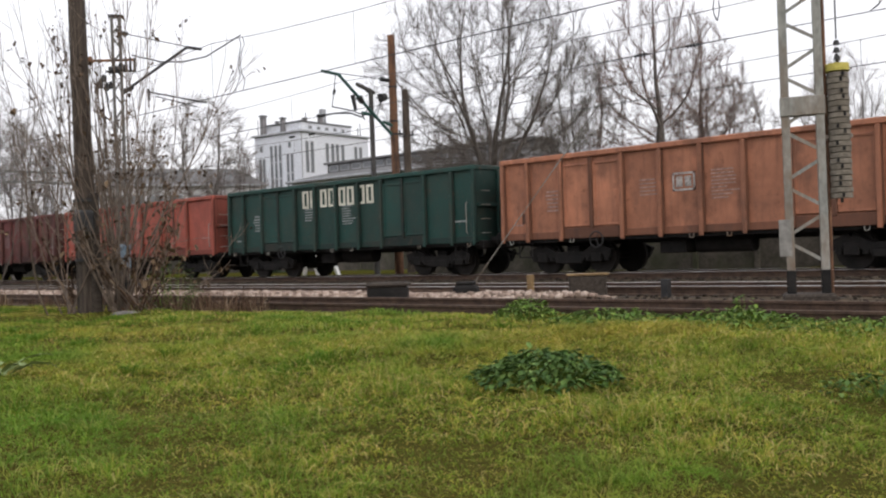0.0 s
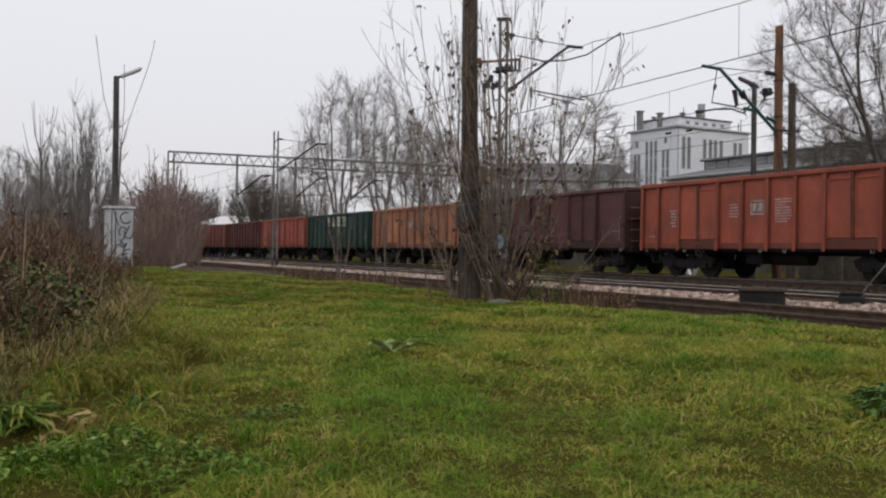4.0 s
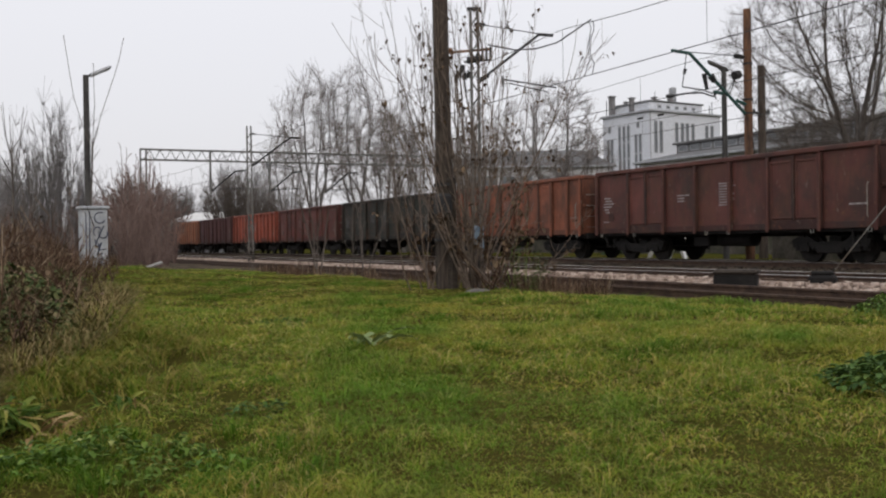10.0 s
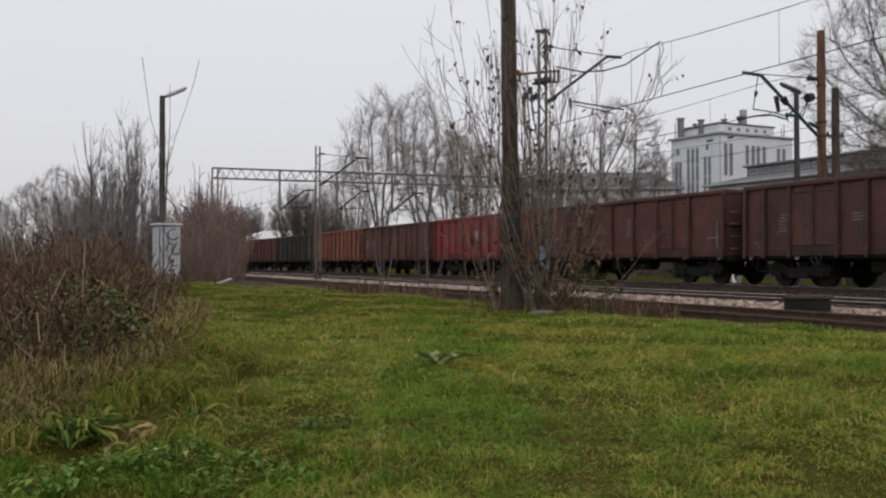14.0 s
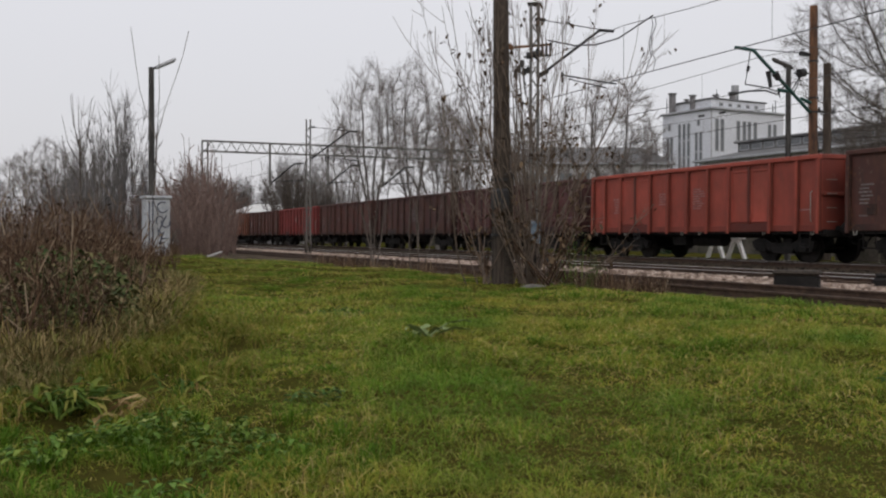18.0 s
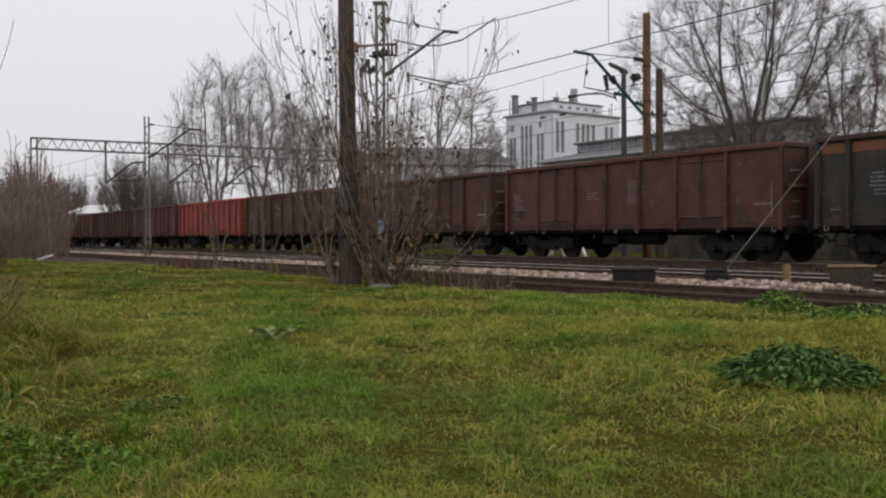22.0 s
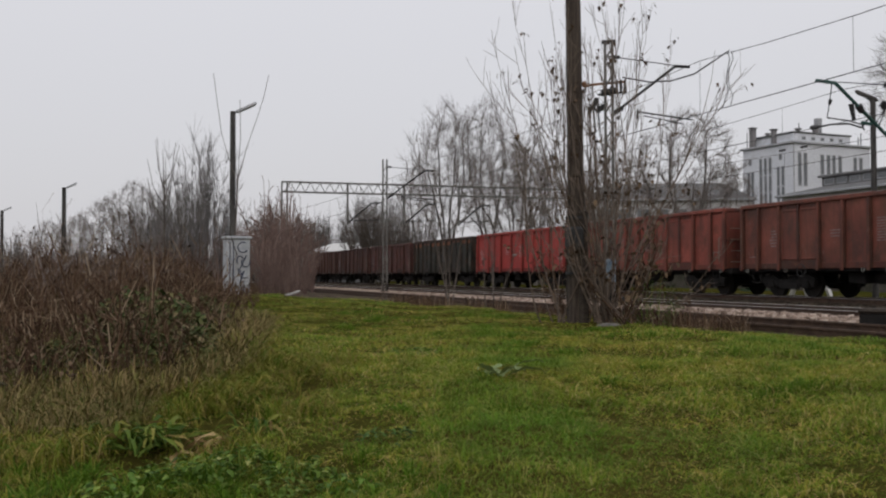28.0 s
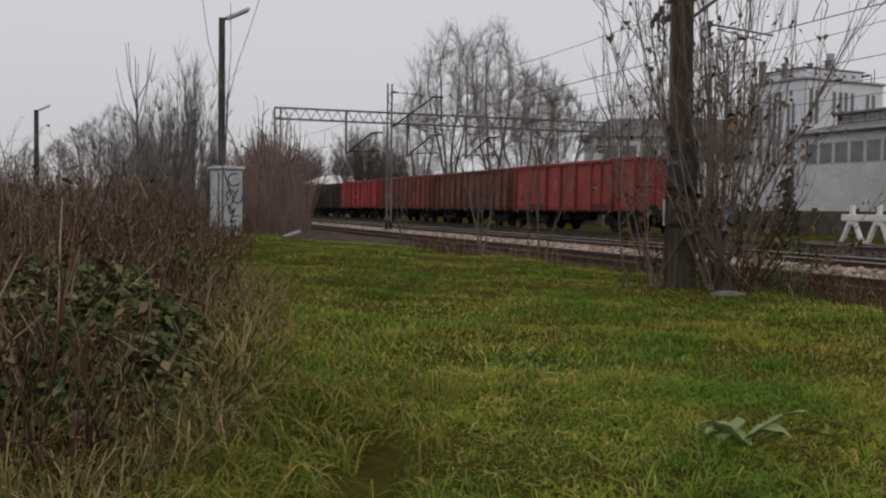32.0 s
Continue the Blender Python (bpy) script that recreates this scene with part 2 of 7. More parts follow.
def island_mat(name, stops, rough=0.85, patch=None, patch_scale=0.5, deep=None, thin=0.0, single=False):
    """Pieces (islands of a mesh, or single objects) that each take a tone of their own, shifted by broad patches."""
    n = Nodes(name, rough, 0, 0.12)
    rnd = n.t.nodes.new("ShaderNodeObjectInfo").outputs["Random"] if single else n.t.nodes.new("ShaderNodeNewGeometry").outputs["Random Per Island"]
    c = n.ramp(rnd, stops)
    if patch:
        f = n.noise(n.coords((1, 1, 1), False), patch_scale, 4)
        c = n.mix(n.ramp(f, ((0.46, (0, 0, 0)), (0.66, (0.52, 0.52, 0.52)))), c, patch)
        if deep:
            f = n.noise(n.coords((1, 1, 1.7), False), patch_scale * 1.9, 3)
            c = n.mix(n.ramp(f, ((0.46, (0, 0, 0)), (0.64, (0.75, 0.75, 0.75)))), c, deep)
        f = n.noise(n.coords((1, 1.3, 1), False), 3.1, 3)
        c = n.mix(0.8, c, n.ramp(f, ((0.36, (0.62, 0.66, 0.64)), (0.5, (1, 1, 1)), (0.66, (1.28, 1.22, 1.15)))), "MULTIPLY")
    n.color(c)
    if thin:
        glow = n.t.nodes.new("ShaderNodeBsdfTranslucent")
        both = n.t.nodes.new("ShaderNodeMixShader")
        both.inputs[0].default_value = thin
        n.link(c, glow.inputs["Color"])
        n.link(n.b.outputs[0], both.inputs[1])
        n.link(glow.outputs[0], both.inputs[2])
        n.link(both.outputs[0], n.t.nodes["Material Output"].inputs["Surface"])
    return n.mat


GRASS = island_mat("grass_blades", ((0.0, (0.130, 0.221, 0.026)), (0.32, (0.201, 0.289, 0.033)), (0.56, (0.275, 0.324, 0.043)), (0.74, (0.367, 0.313, 0.060)), (0.88, (0.518, 0.416, 0.135)), (0.96, (0.626, 0.513, 0.227)), (1.0, (0.162, 0.103, 0.049))), 0.75, (0.394, 0.286, 0.054), 0.28, (0.119, 0.259, 0.028), 0.35)
DRY = island_mat("dry_stems", ((0.0, (0.035, 0.022, 0.015)), (0.5, (0.092, 0.053, 0.033)), (0.82, (0.172, 0.112, 0.073)), (1.0, (0.36, 0.285, 0.2))), 0.9)
DRY_GRASS = island_mat("dry_grass", ((0.0, (0.075, 0.105, 0.022)), (0.4, (0.15, 0.145, 0.042)), (0.7, (0.23, 0.18, 0.075)), (1.0, (0.4, 0.31, 0.16))), 0.9, thin=0.2)
TUSSOCK = island_mat("tussock_grass", ((0.0, (0.08, 0.14, 0.014)), (0.35, (0.15, 0.2, 0.022)), (0.65, (0.27, 0.24, 0.045)), (0.85, (0.4, 0.32, 0.1)), (1.0, (0.14, 0.09, 0.045))), 0.8, thin=0.3)
LUSH = island_mat("lush_grass", ((0.0, (0.05, 0.11, 0.01)), (0.5, (0.095, 0.19, 0.016)), (0.85, (0.15, 0.25, 0.025)), (1.0, (0.26, 0.27, 0.06))), 0.75, thin=0.3)
STRAW = island_mat("straw_stalks", ((0.0, (0.06, 0.055, 0.018)), (0.3, (0.12, 0.1, 0.035)), (0.6, (0.22, 0.165, 0.07)), (0.8, (0.38, 0.28, 0.14)), (1.0, (0.13, 0.15, 0.03))), 0.9)
DEAD_LEAF = island_mat("dead_leaves", ((0.0, (0.05, 0.033, 0.024)), (0.6, (0.1, 0.068, 0.045)), (1.0, (0.17, 0.12, 0.075))), 0.9)
NETTLE = island_mat("nettle_leaves", ((0.0, (0.035, 0.075, 0.02)), (0.6, (0.075, 0.14, 0.032)), (1.0, (0.135, 0.21, 0.055))), 0.7)
WEED = island_mat("weed_leaves", ((0.0, (0.055, 0.11, 0.022)), (0.6, (0.11, 0.2, 0.03)), (1.0, (0.22, 0.29, 0.06))), 0.6)
TAN_LEAF = island_mat("wilted_leaves", ((0.0, (0.28, 0.17, 0.08)), (0.5, (0.42, 0.29, 0.14)), (1.0, (0.55, 0.4, 0.22))), 0.8, thin=0.2, single=True)
STRAP_LEAF = island_mat("strap_leaves", ((0.0, (0.05, 0.095, 0.016)), (0.4, (0.1, 0.16, 0.026)), (0.7, (0.19, 0.23, 0.045)), (0.88, (0.3, 0.28, 0.07)), (1.0, (0.26, 0.17, 0.075))), 0.7, thin=0.25, single=True)
LIGHT_WEED = island_mat("light_weed_leaves", ((0.0, (0.055, 0.105, 0.018)), (0.5, (0.11, 0.185, 0.032)), (0.85, (0.2, 0.28, 0.06)), (1.0, (0.34, 0.36, 0.12))), 0.65, thin=0.2)
BRAMBLE = island_mat("bramble_leaves", ((0.0, (0.035, 0.055, 0.018)), (0.45, (0.065, 0.095, 0.028)), (0.75, (0.12, 0.115, 0.045)), (1.0, (0.2, 0.16, 0.085))), 0.8)
PALE_LEAF = island_mat("pale_leaves", ((0.0, (0.15, 0.21, 0.08)), (1.0, (0.3, 0.35, 0.17))), 0.6, single=True)
BALLAST = island_mat("ballast_stones", ((0.0, (0.16, 0.118, 0.094)), (0.5, (0.34, 0.26, 0.213)), (1.0, (0.56, 0.46, 0.39))), 0.9)
HEDGE = island_mat("evergreen_leaves", ((0.0, (0.02, 0.04, 0.02)), (1.0, (0.045, 0.075, 0.038))), 0.7)


def ground_mat():
    n = Nodes("soil_and_turf", 1.0, 0, 0.0)
    v = n.coords((1, 1, 1), False)
    turf = n.ramp(n.noise(v, 0.5, 5), ((0.35, (0.045, 0.05, 0.01)), (0.6, (0.068, 0.059, 0.016))))
    turf = n.mix(0.6, turf, n.ramp(n.noise(v, 14, 4), ((0.3, (0.6, 0.6, 0.6)), (0.7, (1.3, 1.3, 1.2)))), "MULTIPLY")
    dirt = n.ramp(n.noise(v, 2.5, 6), ((0.35, (0.055, 0.045, 0.034)), (0.65, (0.125, 0.1, 0.074))))
    att = n.t.nodes.new("ShaderNodeAttribute")
    att.attribute_name = "bed"
    n.color(n.mix(att.outputs["Fac"], turf, dirt)).bump(n.noise(v, 22, 4), 0.5, 0.03)
    return n.mat


GROUND = ground_mat()


# ---- mesh helpers ----
def mesh_of(name, verts, faces, mat):
    """A mesh from an array of points and an array of faces with equal numbers of corners."""
    verts, faces = np.asarray(verts, np.float32), np.asarray(faces, np.int32)
    me = bpy.data.meshes.new(name)
    me.vertices.add(len(verts))
    me.vertices.foreach_set("co", verts.ravel())
    k = faces.shape[1]
    me.loops.add(faces.size)
    me.loops.foreach_set("vertex_index", faces.ravel())
    me.polygons.add(len(faces))
    me.polygons.foreach_set("loop_start", np.arange(0, faces.size, k, dtype=np.int32))
    me.update(calc_edges=True)
    me.materials.append(mat)
    return me


def thing(name, label, category, group="", m=None, kind=""):
    ob = tagged(new(name), label, category, group, kind)
    if m is not None:
        ob.matrix_world = m
    return ob


def part(name, bm, mat, parent=None, label="", smooth=False):
    if isinstance(bm, bpy.types.Mesh):
        me = bm
    else:
        me = bpy.data.meshes.new(name)
        bmesh.ops.recalc_face_normals(bm, faces=bm.faces[:])
        bm.to_mesh(me)
        bm.free()
        me.materials.append(mat)
        if smooth:
            for p in me.polygons:
                p.use_smooth = True
    ob = new(name, me)
    if parent:
        ob.parent = parent
    if label:
        ob["label"] = label
    return ob


def box(bm, x0, x1, y0, y1, z0, z1, bevel=0.0):
    got = bmesh.ops.create_cube(bm, size=1.0)
    vs = got["verts"]
    for v in vs:
        v.co = Vector(((x0 + x1) / 2 + v.co.x * (x1 - x0), (y0 + y1) / 2 + v.co.y * (y1 - y0), (z0 + z1) / 2 + v.co.z * (z1 - z0)))
    if bevel:
        edges = list({e for v in vs for e in v.link_edges})
        bmesh.ops.bevel(bm, geom=edges, offset=bevel, segments=1, affect="EDGES")
    return bm


def boxed(*a, bevel=0.0):
    return box(bmesh.new(), *a, bevel=bevel)


def rod(bm, a, b, r0, r1=None, n=8):
    a, b = Vector(a), Vector(b)
    d = b - a
    m = Matrix.Translation((a + b) / 2) @ d.to_track_quat("Z", "Y").to_matrix().to_4x4()
    bmesh.ops.create_cone(bm, cap_ends=True, segments=n, radius1=r0, radius2=r0 if r1 is None else r1, depth=d.length, matrix=m)
    return bm


def bar(bm, a, b, w, h):
    """A square bar from a to b."""
    a, b = Vector(a), Vector(b)
    d = b - a
    m = Matrix.Translation((a + b) / 2) @ d.to_track_quat("Z", "Y").to_matrix().to_4x4() @ Matrix.Diagonal((w, h, d.length, 1))
    bmesh.ops.create_cube(bm, size=1.0, matrix=m)
    return bm


def line(bm, pts, r, n=6):
    for a, b in zip(pts, pts[1:]):
        rod(bm, a, b, r, r, n)
    return bm


def tubes(segs, sides=3):
    """Tapered prisms from rows of two ends and two radii: points and faces."""
    s = np.asarray(segs, np.float64).reshape(-1, 8)
    a, b = s[:, :3], s[:, 3:6]
    d = b - a
    d /= np.linalg.norm(d, axis=1)[:, None] + 1e-9
    ref = np.where(np.abs(d[:, 2:3]) > 0.9, np.array([[1.0, 0, 0]]), np.array([[0, 0, 1.0]]))
    u = np.cross(d, ref)
    u /= np.linalg.norm(u, axis=1)[:, None] + 1e-9
    w = np.cross(d, u)
    ang = np.arange(sides) * 2 * np.pi / sides
    ring = np.cos(ang)[None, :, None] * u[:, None] + np.sin(ang)[None, :, None] * w[:, None]
    v = np.concatenate([a[:, None] + ring * s[:, 6, None, None], b[:, None] + ring * s[:, 7, None, None]], 1)
    i = np.arange(sides)
    f = np.stack([i, (i + 1) % sides, (i + 1) % sides + sides, i + sides], 1)
    faces = (f[None] + (np.arange(len(s)) * 2 * sides)[:, None, None]).reshape(-1, 4)
    return v.reshape(-1, 3), faces


def swept(pts, r, n):
    """One unbroken tube along the points."""
    v, f = [], []
    for i, p in enumerate(pts):
        d = (pts[min(i + 1, len(pts) - 1)] - pts[max(i - 1, 0)]).normalized()
        u = d.cross(Vector((1, 0, 0)) if abs(d.x) < 0.9 else Vector((0, 0, 1))).normalized()
        w = d.cross(u)
        for k in range(n):
            a = 6.2832 * k / n
            v.append(p + (u * math.cos(a) + w * math.sin(a)) * r)
            if i:
                b, c = (i - 1) * n, (k + 1) % n
                f.append((b + k, b + c, b + n + c, b + n + k))
    return np.array(v), np.array(f)


def smooth01(x):
    x = np.clip(x, 0, 1)
    return x * x * (3 - 2 * x)


HOLLOWS = ((1.7, 8.62, 0.12, 0.07), (1.5, 8.25, 0.15, 0.1), (1.3, 7.9, 0.1, 0.06), (1.08, 7.5, 0.11, 0.07), (0.86, 7.15, 0.12, 0.08), (0.66, 6.85, 0.15, 0.13), (0.55, 6.6, 0.14, 0.11),
           (0.33, 5.05, 0.12, 0.07), (0.66, 4.95, 0.14, 0.08), (0.95, 5.2, 0.09, 0.06), (1.36, 5.75, 0.1, 0.06), (0.2, 6.2, 0.12, 0.06), (1.15, 6.15, 0.1, 0.06), (1.7, 6.9, 0.1, 0.05))


def hollow(p, q):
    """The old rut with its bare, shaded holes below the scrub."""
    return sum(1.3 * d * np.exp(-((p - x) ** 2 + (q - y) ** 2) / (1.9 * r * r)) for x, y, r, d in HOLLOWS)


def height(p, q):
    """The ground's level: rising gently from the viewer to the line, with a bank under the thicket."""
    p, q = np.asarray(p, float), np.asarray(q, float)
    z = 0.42 * smooth01((np.hypot(p, q) - 3) / 8) * (1 - 0.15 * smooth01((p - 8) / 1.5))
    z = z + 0.36 * np.exp(-((p - 1) / 6.0) ** 2) * smooth01((q - 14) / 14)
    bed = smooth01((p - 9.8) / 0.35) * (1 - smooth01((p - 26.2) / 1.2))
    z = z * (1 - bed) + (ZR - 0.17) * bed
    lump = 0.03 * np.sin(p * 1.7 + 0.6 * q) * np.cos(q * 1.3 - 0.4 * p) + 0.02 * np.sin(p * 4.1) * np.sin(q * 3.7)
    return z + lump * (1 - bed) - hollow(p, q)


# ---- ground ----
def build_ground():
    def steps(lo, mid0, mid1, hi, fine):
        core = np.arange(mid0, mid1 + fine, fine)
        left = mid0 - np.geomspace(1.0, mid0 - lo, 14)[::-1]
        right = core[-1] + np.geomspace(1.0, hi - core[-1], 14)
        return np.concatenate([left, core, right])
    ps, qs = steps(-2500, -14, 32, 2500, 0.28), steps(-2500, -4, 60, 2500, 0.4)
    ps = np.unique(np.concatenate([ps, np.arange(-0.4, 2.2, 0.07)]))
    qs = np.unique(np.concatenate([qs, np.arange(4.4, 9.2, 0.07)]))
    p, q = np.meshgrid(ps, qs, indexing="ij")
    z = height(p, q)
    n, m = p.shape
    i = np.arange(n * m).reshape(n, m)
    faces = np.stack([i[:-1, :-1], i[1:, :-1], i[1:, 1:], i[:-1, 1:]], -1).reshape(-1, 4)
    me = mesh_of("ground", np.stack([p, q, z], -1).reshape(-1, 3), faces, GROUND)
    edge = 0.08 * np.sin(q * 0.9) + 0.06 * np.sin(q * 2.3)
    bed = smooth01((p + edge - 9.98 + 2.2 * smooth01((q - 18) / 7)) / 0.5) * (1 - smooth01((p - 26.3) / 0.6))
    bare = smooth01((q - 26.5 + 1.2 * np.sin(p * 1.1)) / 2.5) * smooth01((p - 0.15 * q - 0.2) / 0.6) * (1 - smooth01((p - 26.3) / 0.6)) * (q < 400)
    bed = np.maximum(bed, bare)
    att = me.attributes.new("bed", "FLOAT", "POINT")
    att.data.foreach_set("value", bed.ravel().astype(np.float32))
    for poly in me.polygons:
        poly.use_smooth = True
    tagged(new("ground", me), "rough grassland with a bare strip along the railway", "ground", kind="structure")


build_ground()


# ---- railway ----
def rail_mesh(y0, y1):
    """A flat-bottomed rail: foot, web and head."""
    prof = [(-0.07, -0.16), (0.07, -0.16), (0.07, -0.145), (0.012, -0.125), (0.012, -0.045), (0.036, -0.035), (0.036, -0.004), (0.028, 0.0),
            (-0.028, 0.0), (-0.036, -0.004), (-0.036, -0.035), (-0.012, -0.045), (-0.012, -0.125), (-0.07, -0.145)]
    bm = bmesh.new()
    a = [bm.verts.new((x, y0, z)) for x, z in prof]
    b = [bm.verts.new((x, y1, z)) for x, z in prof]
    for i in range(len(prof)):
        j = (i + 1) % len(prof)
        bm.faces.new((a[i], a[j], b[j], b[i]))
    return bm


def build_track(x, label, shiny, sunk=0.0):
    tr = thing("railway_track", label, "railway track", "railway tracks", pose(x, 0, ZR), kind="structure")
    for side in (-0.75, 0.75):
        r = part("rail", rail_mesh(-320, 520), RAIL_SIDE, tr)
        r.location.x = side
        if shiny:
            h = part("rail_head", boxed(-0.03, 0.03, -320, 520, 0.0005, 0.008), RAIL_HEAD, r, "polished steel running surface")
    me = None
    rng = random.Random(int(x * 10))
    for k in range(95):
        y = -6 + k * 0.62
        if me is None:
            s = part("sleeper", boxed(-1.25, 1.25, -0.12, 0.12, -0.3, -0.162, bevel=0.012), SLEEPER, tr)
            me = s.data
        else:
            s = new("sleeper", me)
            s.parent = tr
        s.location = (rng.uniform(-0.04, 0.04), y, rng.uniform(-0.012, 0.0) - sunk)
        s.rotation_euler = (0, 0, rng.uniform(-0.02, 0.02))
    segs = []
    for k in list(range(-130, 0)) + list(range(95, 330)):
        y = -6 + k * 0.62
        segs.append((-1.25, y, -0.23, 1.25, y, -0.23, 0.12, 0.12))
    v, f = tubes(segs, 4)
    tagged(part("distant_sleepers", mesh_of("distant_sleepers", v, f, SLEEPER), None, tr), kind="stuff")
    return tr


build_track(10.88, "rusty little-used railway track sunk in dark soil", False, 0.012)
build_track(15.9, "railway track with worn bright rail heads on dark sleepers", True)
build_track(TX, "railway track carrying the freight train", True)


def stones(name, n, x0, x1, y0, y1, size, z0, hump=0.0, seed=1, label="", mat=BALLAST):
    rng = np.random.default_rng(seed)
    cube = np.array([(x, y, z) for x in (-1, 1) for y in (-1, 1) for z in (-1, 1)], float)
    fc = np.array([(0, 1, 3, 2), (4, 6, 7, 5), (0, 4, 5, 1), (2, 3, 7, 6), (0, 2, 6, 4), (1, 5, 7, 3)])
    x = rng.uniform(x0, x1, n)
    y = y0 + (y1 - y0) * rng.random(n) ** 1.5 + np.abs(rng.normal(0, 1.2, n))
    u = (x - x0) / (x1 - x0)
    z = z0 + hump * np.sin(np.pi * u) * rng.uniform(0.6, 1.0, n)
    s = size * rng.uniform(0.55, 1.25, n)
    v = cube[None] * (1 + rng.uniform(-0.45, 0.35, (n, 8, 3))) * s[:, None, None] * rng.uniform(0.6, 1.1, (n, 1, 3))
    a = rng.uniform(0, 6.28, n)
    c, sn = np.cos(a)[:, None], np.sin(a)[:, None]
    v = np.stack([v[..., 0] * c - v[..., 1] * sn, v[..., 0] * sn + v[..., 1] * c, v[..., 2]], -1)
    v += np.stack([x, y, z], -1)[:, None]
    f = (fc[None] + (np.arange(n) * 8)[:, None, None]).reshape(-1, 4)
    tagged(new(name, mesh_of(name, v.reshape(-1, 3), f, mat)), label, "ballast", kind="stuff")


stones("ballast", 13000, 11.85, 14.4, 9.4, 70, 0.045, ZR - 0.16, 0.15, 1, "pale pinkish-grey crushed stone between the tracks")
DARK_BALLAST = island_mat("sooty_ballast", ((0.0, (0.022, 0.018, 0.014)), (0.6, (0.05, 0.041, 0.033)), (1.0, (0.12, 0.1, 0.08))), 0.95)
stones("ballast", 14000, 10.1, 26.0, -6, 60, 0.032, ZR - 0.16, 0.0, 2, "dark oily crushed stone along the tracks", DARK_BALLAST)


# ---- freight wagons ----
ZF, ZT, HW, HL = 1.12, 3.26, 1.45, 6.3      # floor, top, half width, half length


def build_wagon(kind):
    w = thing("freight_wagon", "open-topped steel freight wagon on two bogies", "freight wagon", "wagons of the freight train")
    ends, door = (1.95, 1.95) if kind == 0 else (2.1, 1.95)
    y1 = HL - ends
    posts = [HL - 0.05, y1, y1 - door, -(y1 - door), -y1, -HL + 0.05]
    if kind:
        posts += [HL - ends * 0.45, -HL + ends * 0.45]
    mid = 3 if kind == 0 else 4
    a = y1 - door
    posts += [a - 2 * a * k / mid for k in range(1, mid)]
    painted = []

    def paint(name, bm, parent=w, label=""):
        o = part(name, bm, PAINT, parent, label)
        painted.append(o)
        return o
    rib_bm = boxed(-0.155, -0.1, -0.055, 0.055, ZF - 0.2, ZT - 0.1, bevel=0.012)
    web_bm = boxed(-0.1, 0.0, -0.075, 0.075, ZF - 0.12, ZT - 0.1, bevel=0.01)
    for b_ in (rib_bm, web_bm):
        for v in b_.verts:
            if v.co.z > 2.6 and v.co.x < -0.03:
                v.co.x += 0.035
    rib0 = web0 = None
    for sx in (-1, 1):
        paint("side_wall", boxed(*sorted((sx * HW, sx * (HW - 0.05))), -HL, HL, ZF - 0.05, ZT - 0.06))
        paint("top_rail", boxed(*sorted((sx * (HW + 0.1), sx * (HW - 0.1))), -HL - 0.03, HL + 0.03, ZT - 0.1, ZT + 0.04, bevel=0.02))
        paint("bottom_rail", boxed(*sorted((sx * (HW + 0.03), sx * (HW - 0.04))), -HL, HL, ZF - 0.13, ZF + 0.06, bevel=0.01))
        for y in posts:
            if rib0 is None:
                o = rib0 = paint("rib", rib_bm)
                # the web's dark tone holds grime and the shade beside the rib
                g = web0 = paint("rib_web", web_bm, o, "web behind the rib, grime and side shade in its colour")
            else:
                o = new("rib", rib0.data)
                o.parent = w
                g = new("rib_web", web0.data)
                g.parent = o
                painted += [o, g]
            o.matrix_basis = pose(sx * (HW + 0.001), y, 0, 0, 0, 0 if sx < 0 else 180)
        for s in (1, -1):
            c = s * (y1 - door / 2)
            for k in (-1, 1):
                yc, hw = c + k * door / 4, door / 4 - 0.06
                bm = boxed(*sorted((sx * (HW + 0.012), sx * (HW + 0.03))), yc - hw, yc + hw, ZF + 0.18, ZT - 0.26, bevel=0.006)
                for z in (ZF + 0.18, ZT - 0.32):
                    box(bm, *sorted((sx * (HW + 0.026), sx * (HW + 0.058))), yc - hw, yc + hw, z, z + 0.05, bevel=0.008)
                for y in (yc - hw, yc + hw - 0.07):
                    box(bm, *sorted((sx * (HW + 0.026), sx * (HW + 0.056))), y, y + 0.07, ZF + 0.18, ZT - 0.25, bevel=0.008)
                d = paint("door_leaf", bm)
                if sx < 0:
                    part("hinge", boxed(-HW - 0.07, -HW - 0.03, c + k * 0.1 - 0.06, c + k * 0.1 + 0.06, ZF + 0.34, ZF + 0.4, bevel=0.008), PAINT, d)
                    painted.append(d.children[0])
            # lock bar toned dark to paint the shaded gap between the leaves
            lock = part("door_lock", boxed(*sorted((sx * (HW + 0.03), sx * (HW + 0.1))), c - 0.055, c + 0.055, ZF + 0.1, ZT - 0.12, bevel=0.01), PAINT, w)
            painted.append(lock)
            paint("door_flap", boxed(*sorted((sx * (HW + 0.032), sx * (HW + 0.07))), c - door / 2 + 0.07, c + door / 2 - 0.07, ZF - 0.14, ZF + 0.15, bevel=0.01), w, "dark flap under the doors")
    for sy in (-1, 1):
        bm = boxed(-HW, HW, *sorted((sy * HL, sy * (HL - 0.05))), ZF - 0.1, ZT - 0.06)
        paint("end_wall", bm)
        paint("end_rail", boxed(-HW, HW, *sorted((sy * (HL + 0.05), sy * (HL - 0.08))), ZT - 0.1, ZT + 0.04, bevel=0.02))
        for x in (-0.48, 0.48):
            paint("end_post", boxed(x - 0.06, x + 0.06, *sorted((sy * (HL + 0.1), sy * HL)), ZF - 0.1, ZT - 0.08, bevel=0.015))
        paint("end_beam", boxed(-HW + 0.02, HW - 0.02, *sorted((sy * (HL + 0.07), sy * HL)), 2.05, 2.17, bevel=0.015))
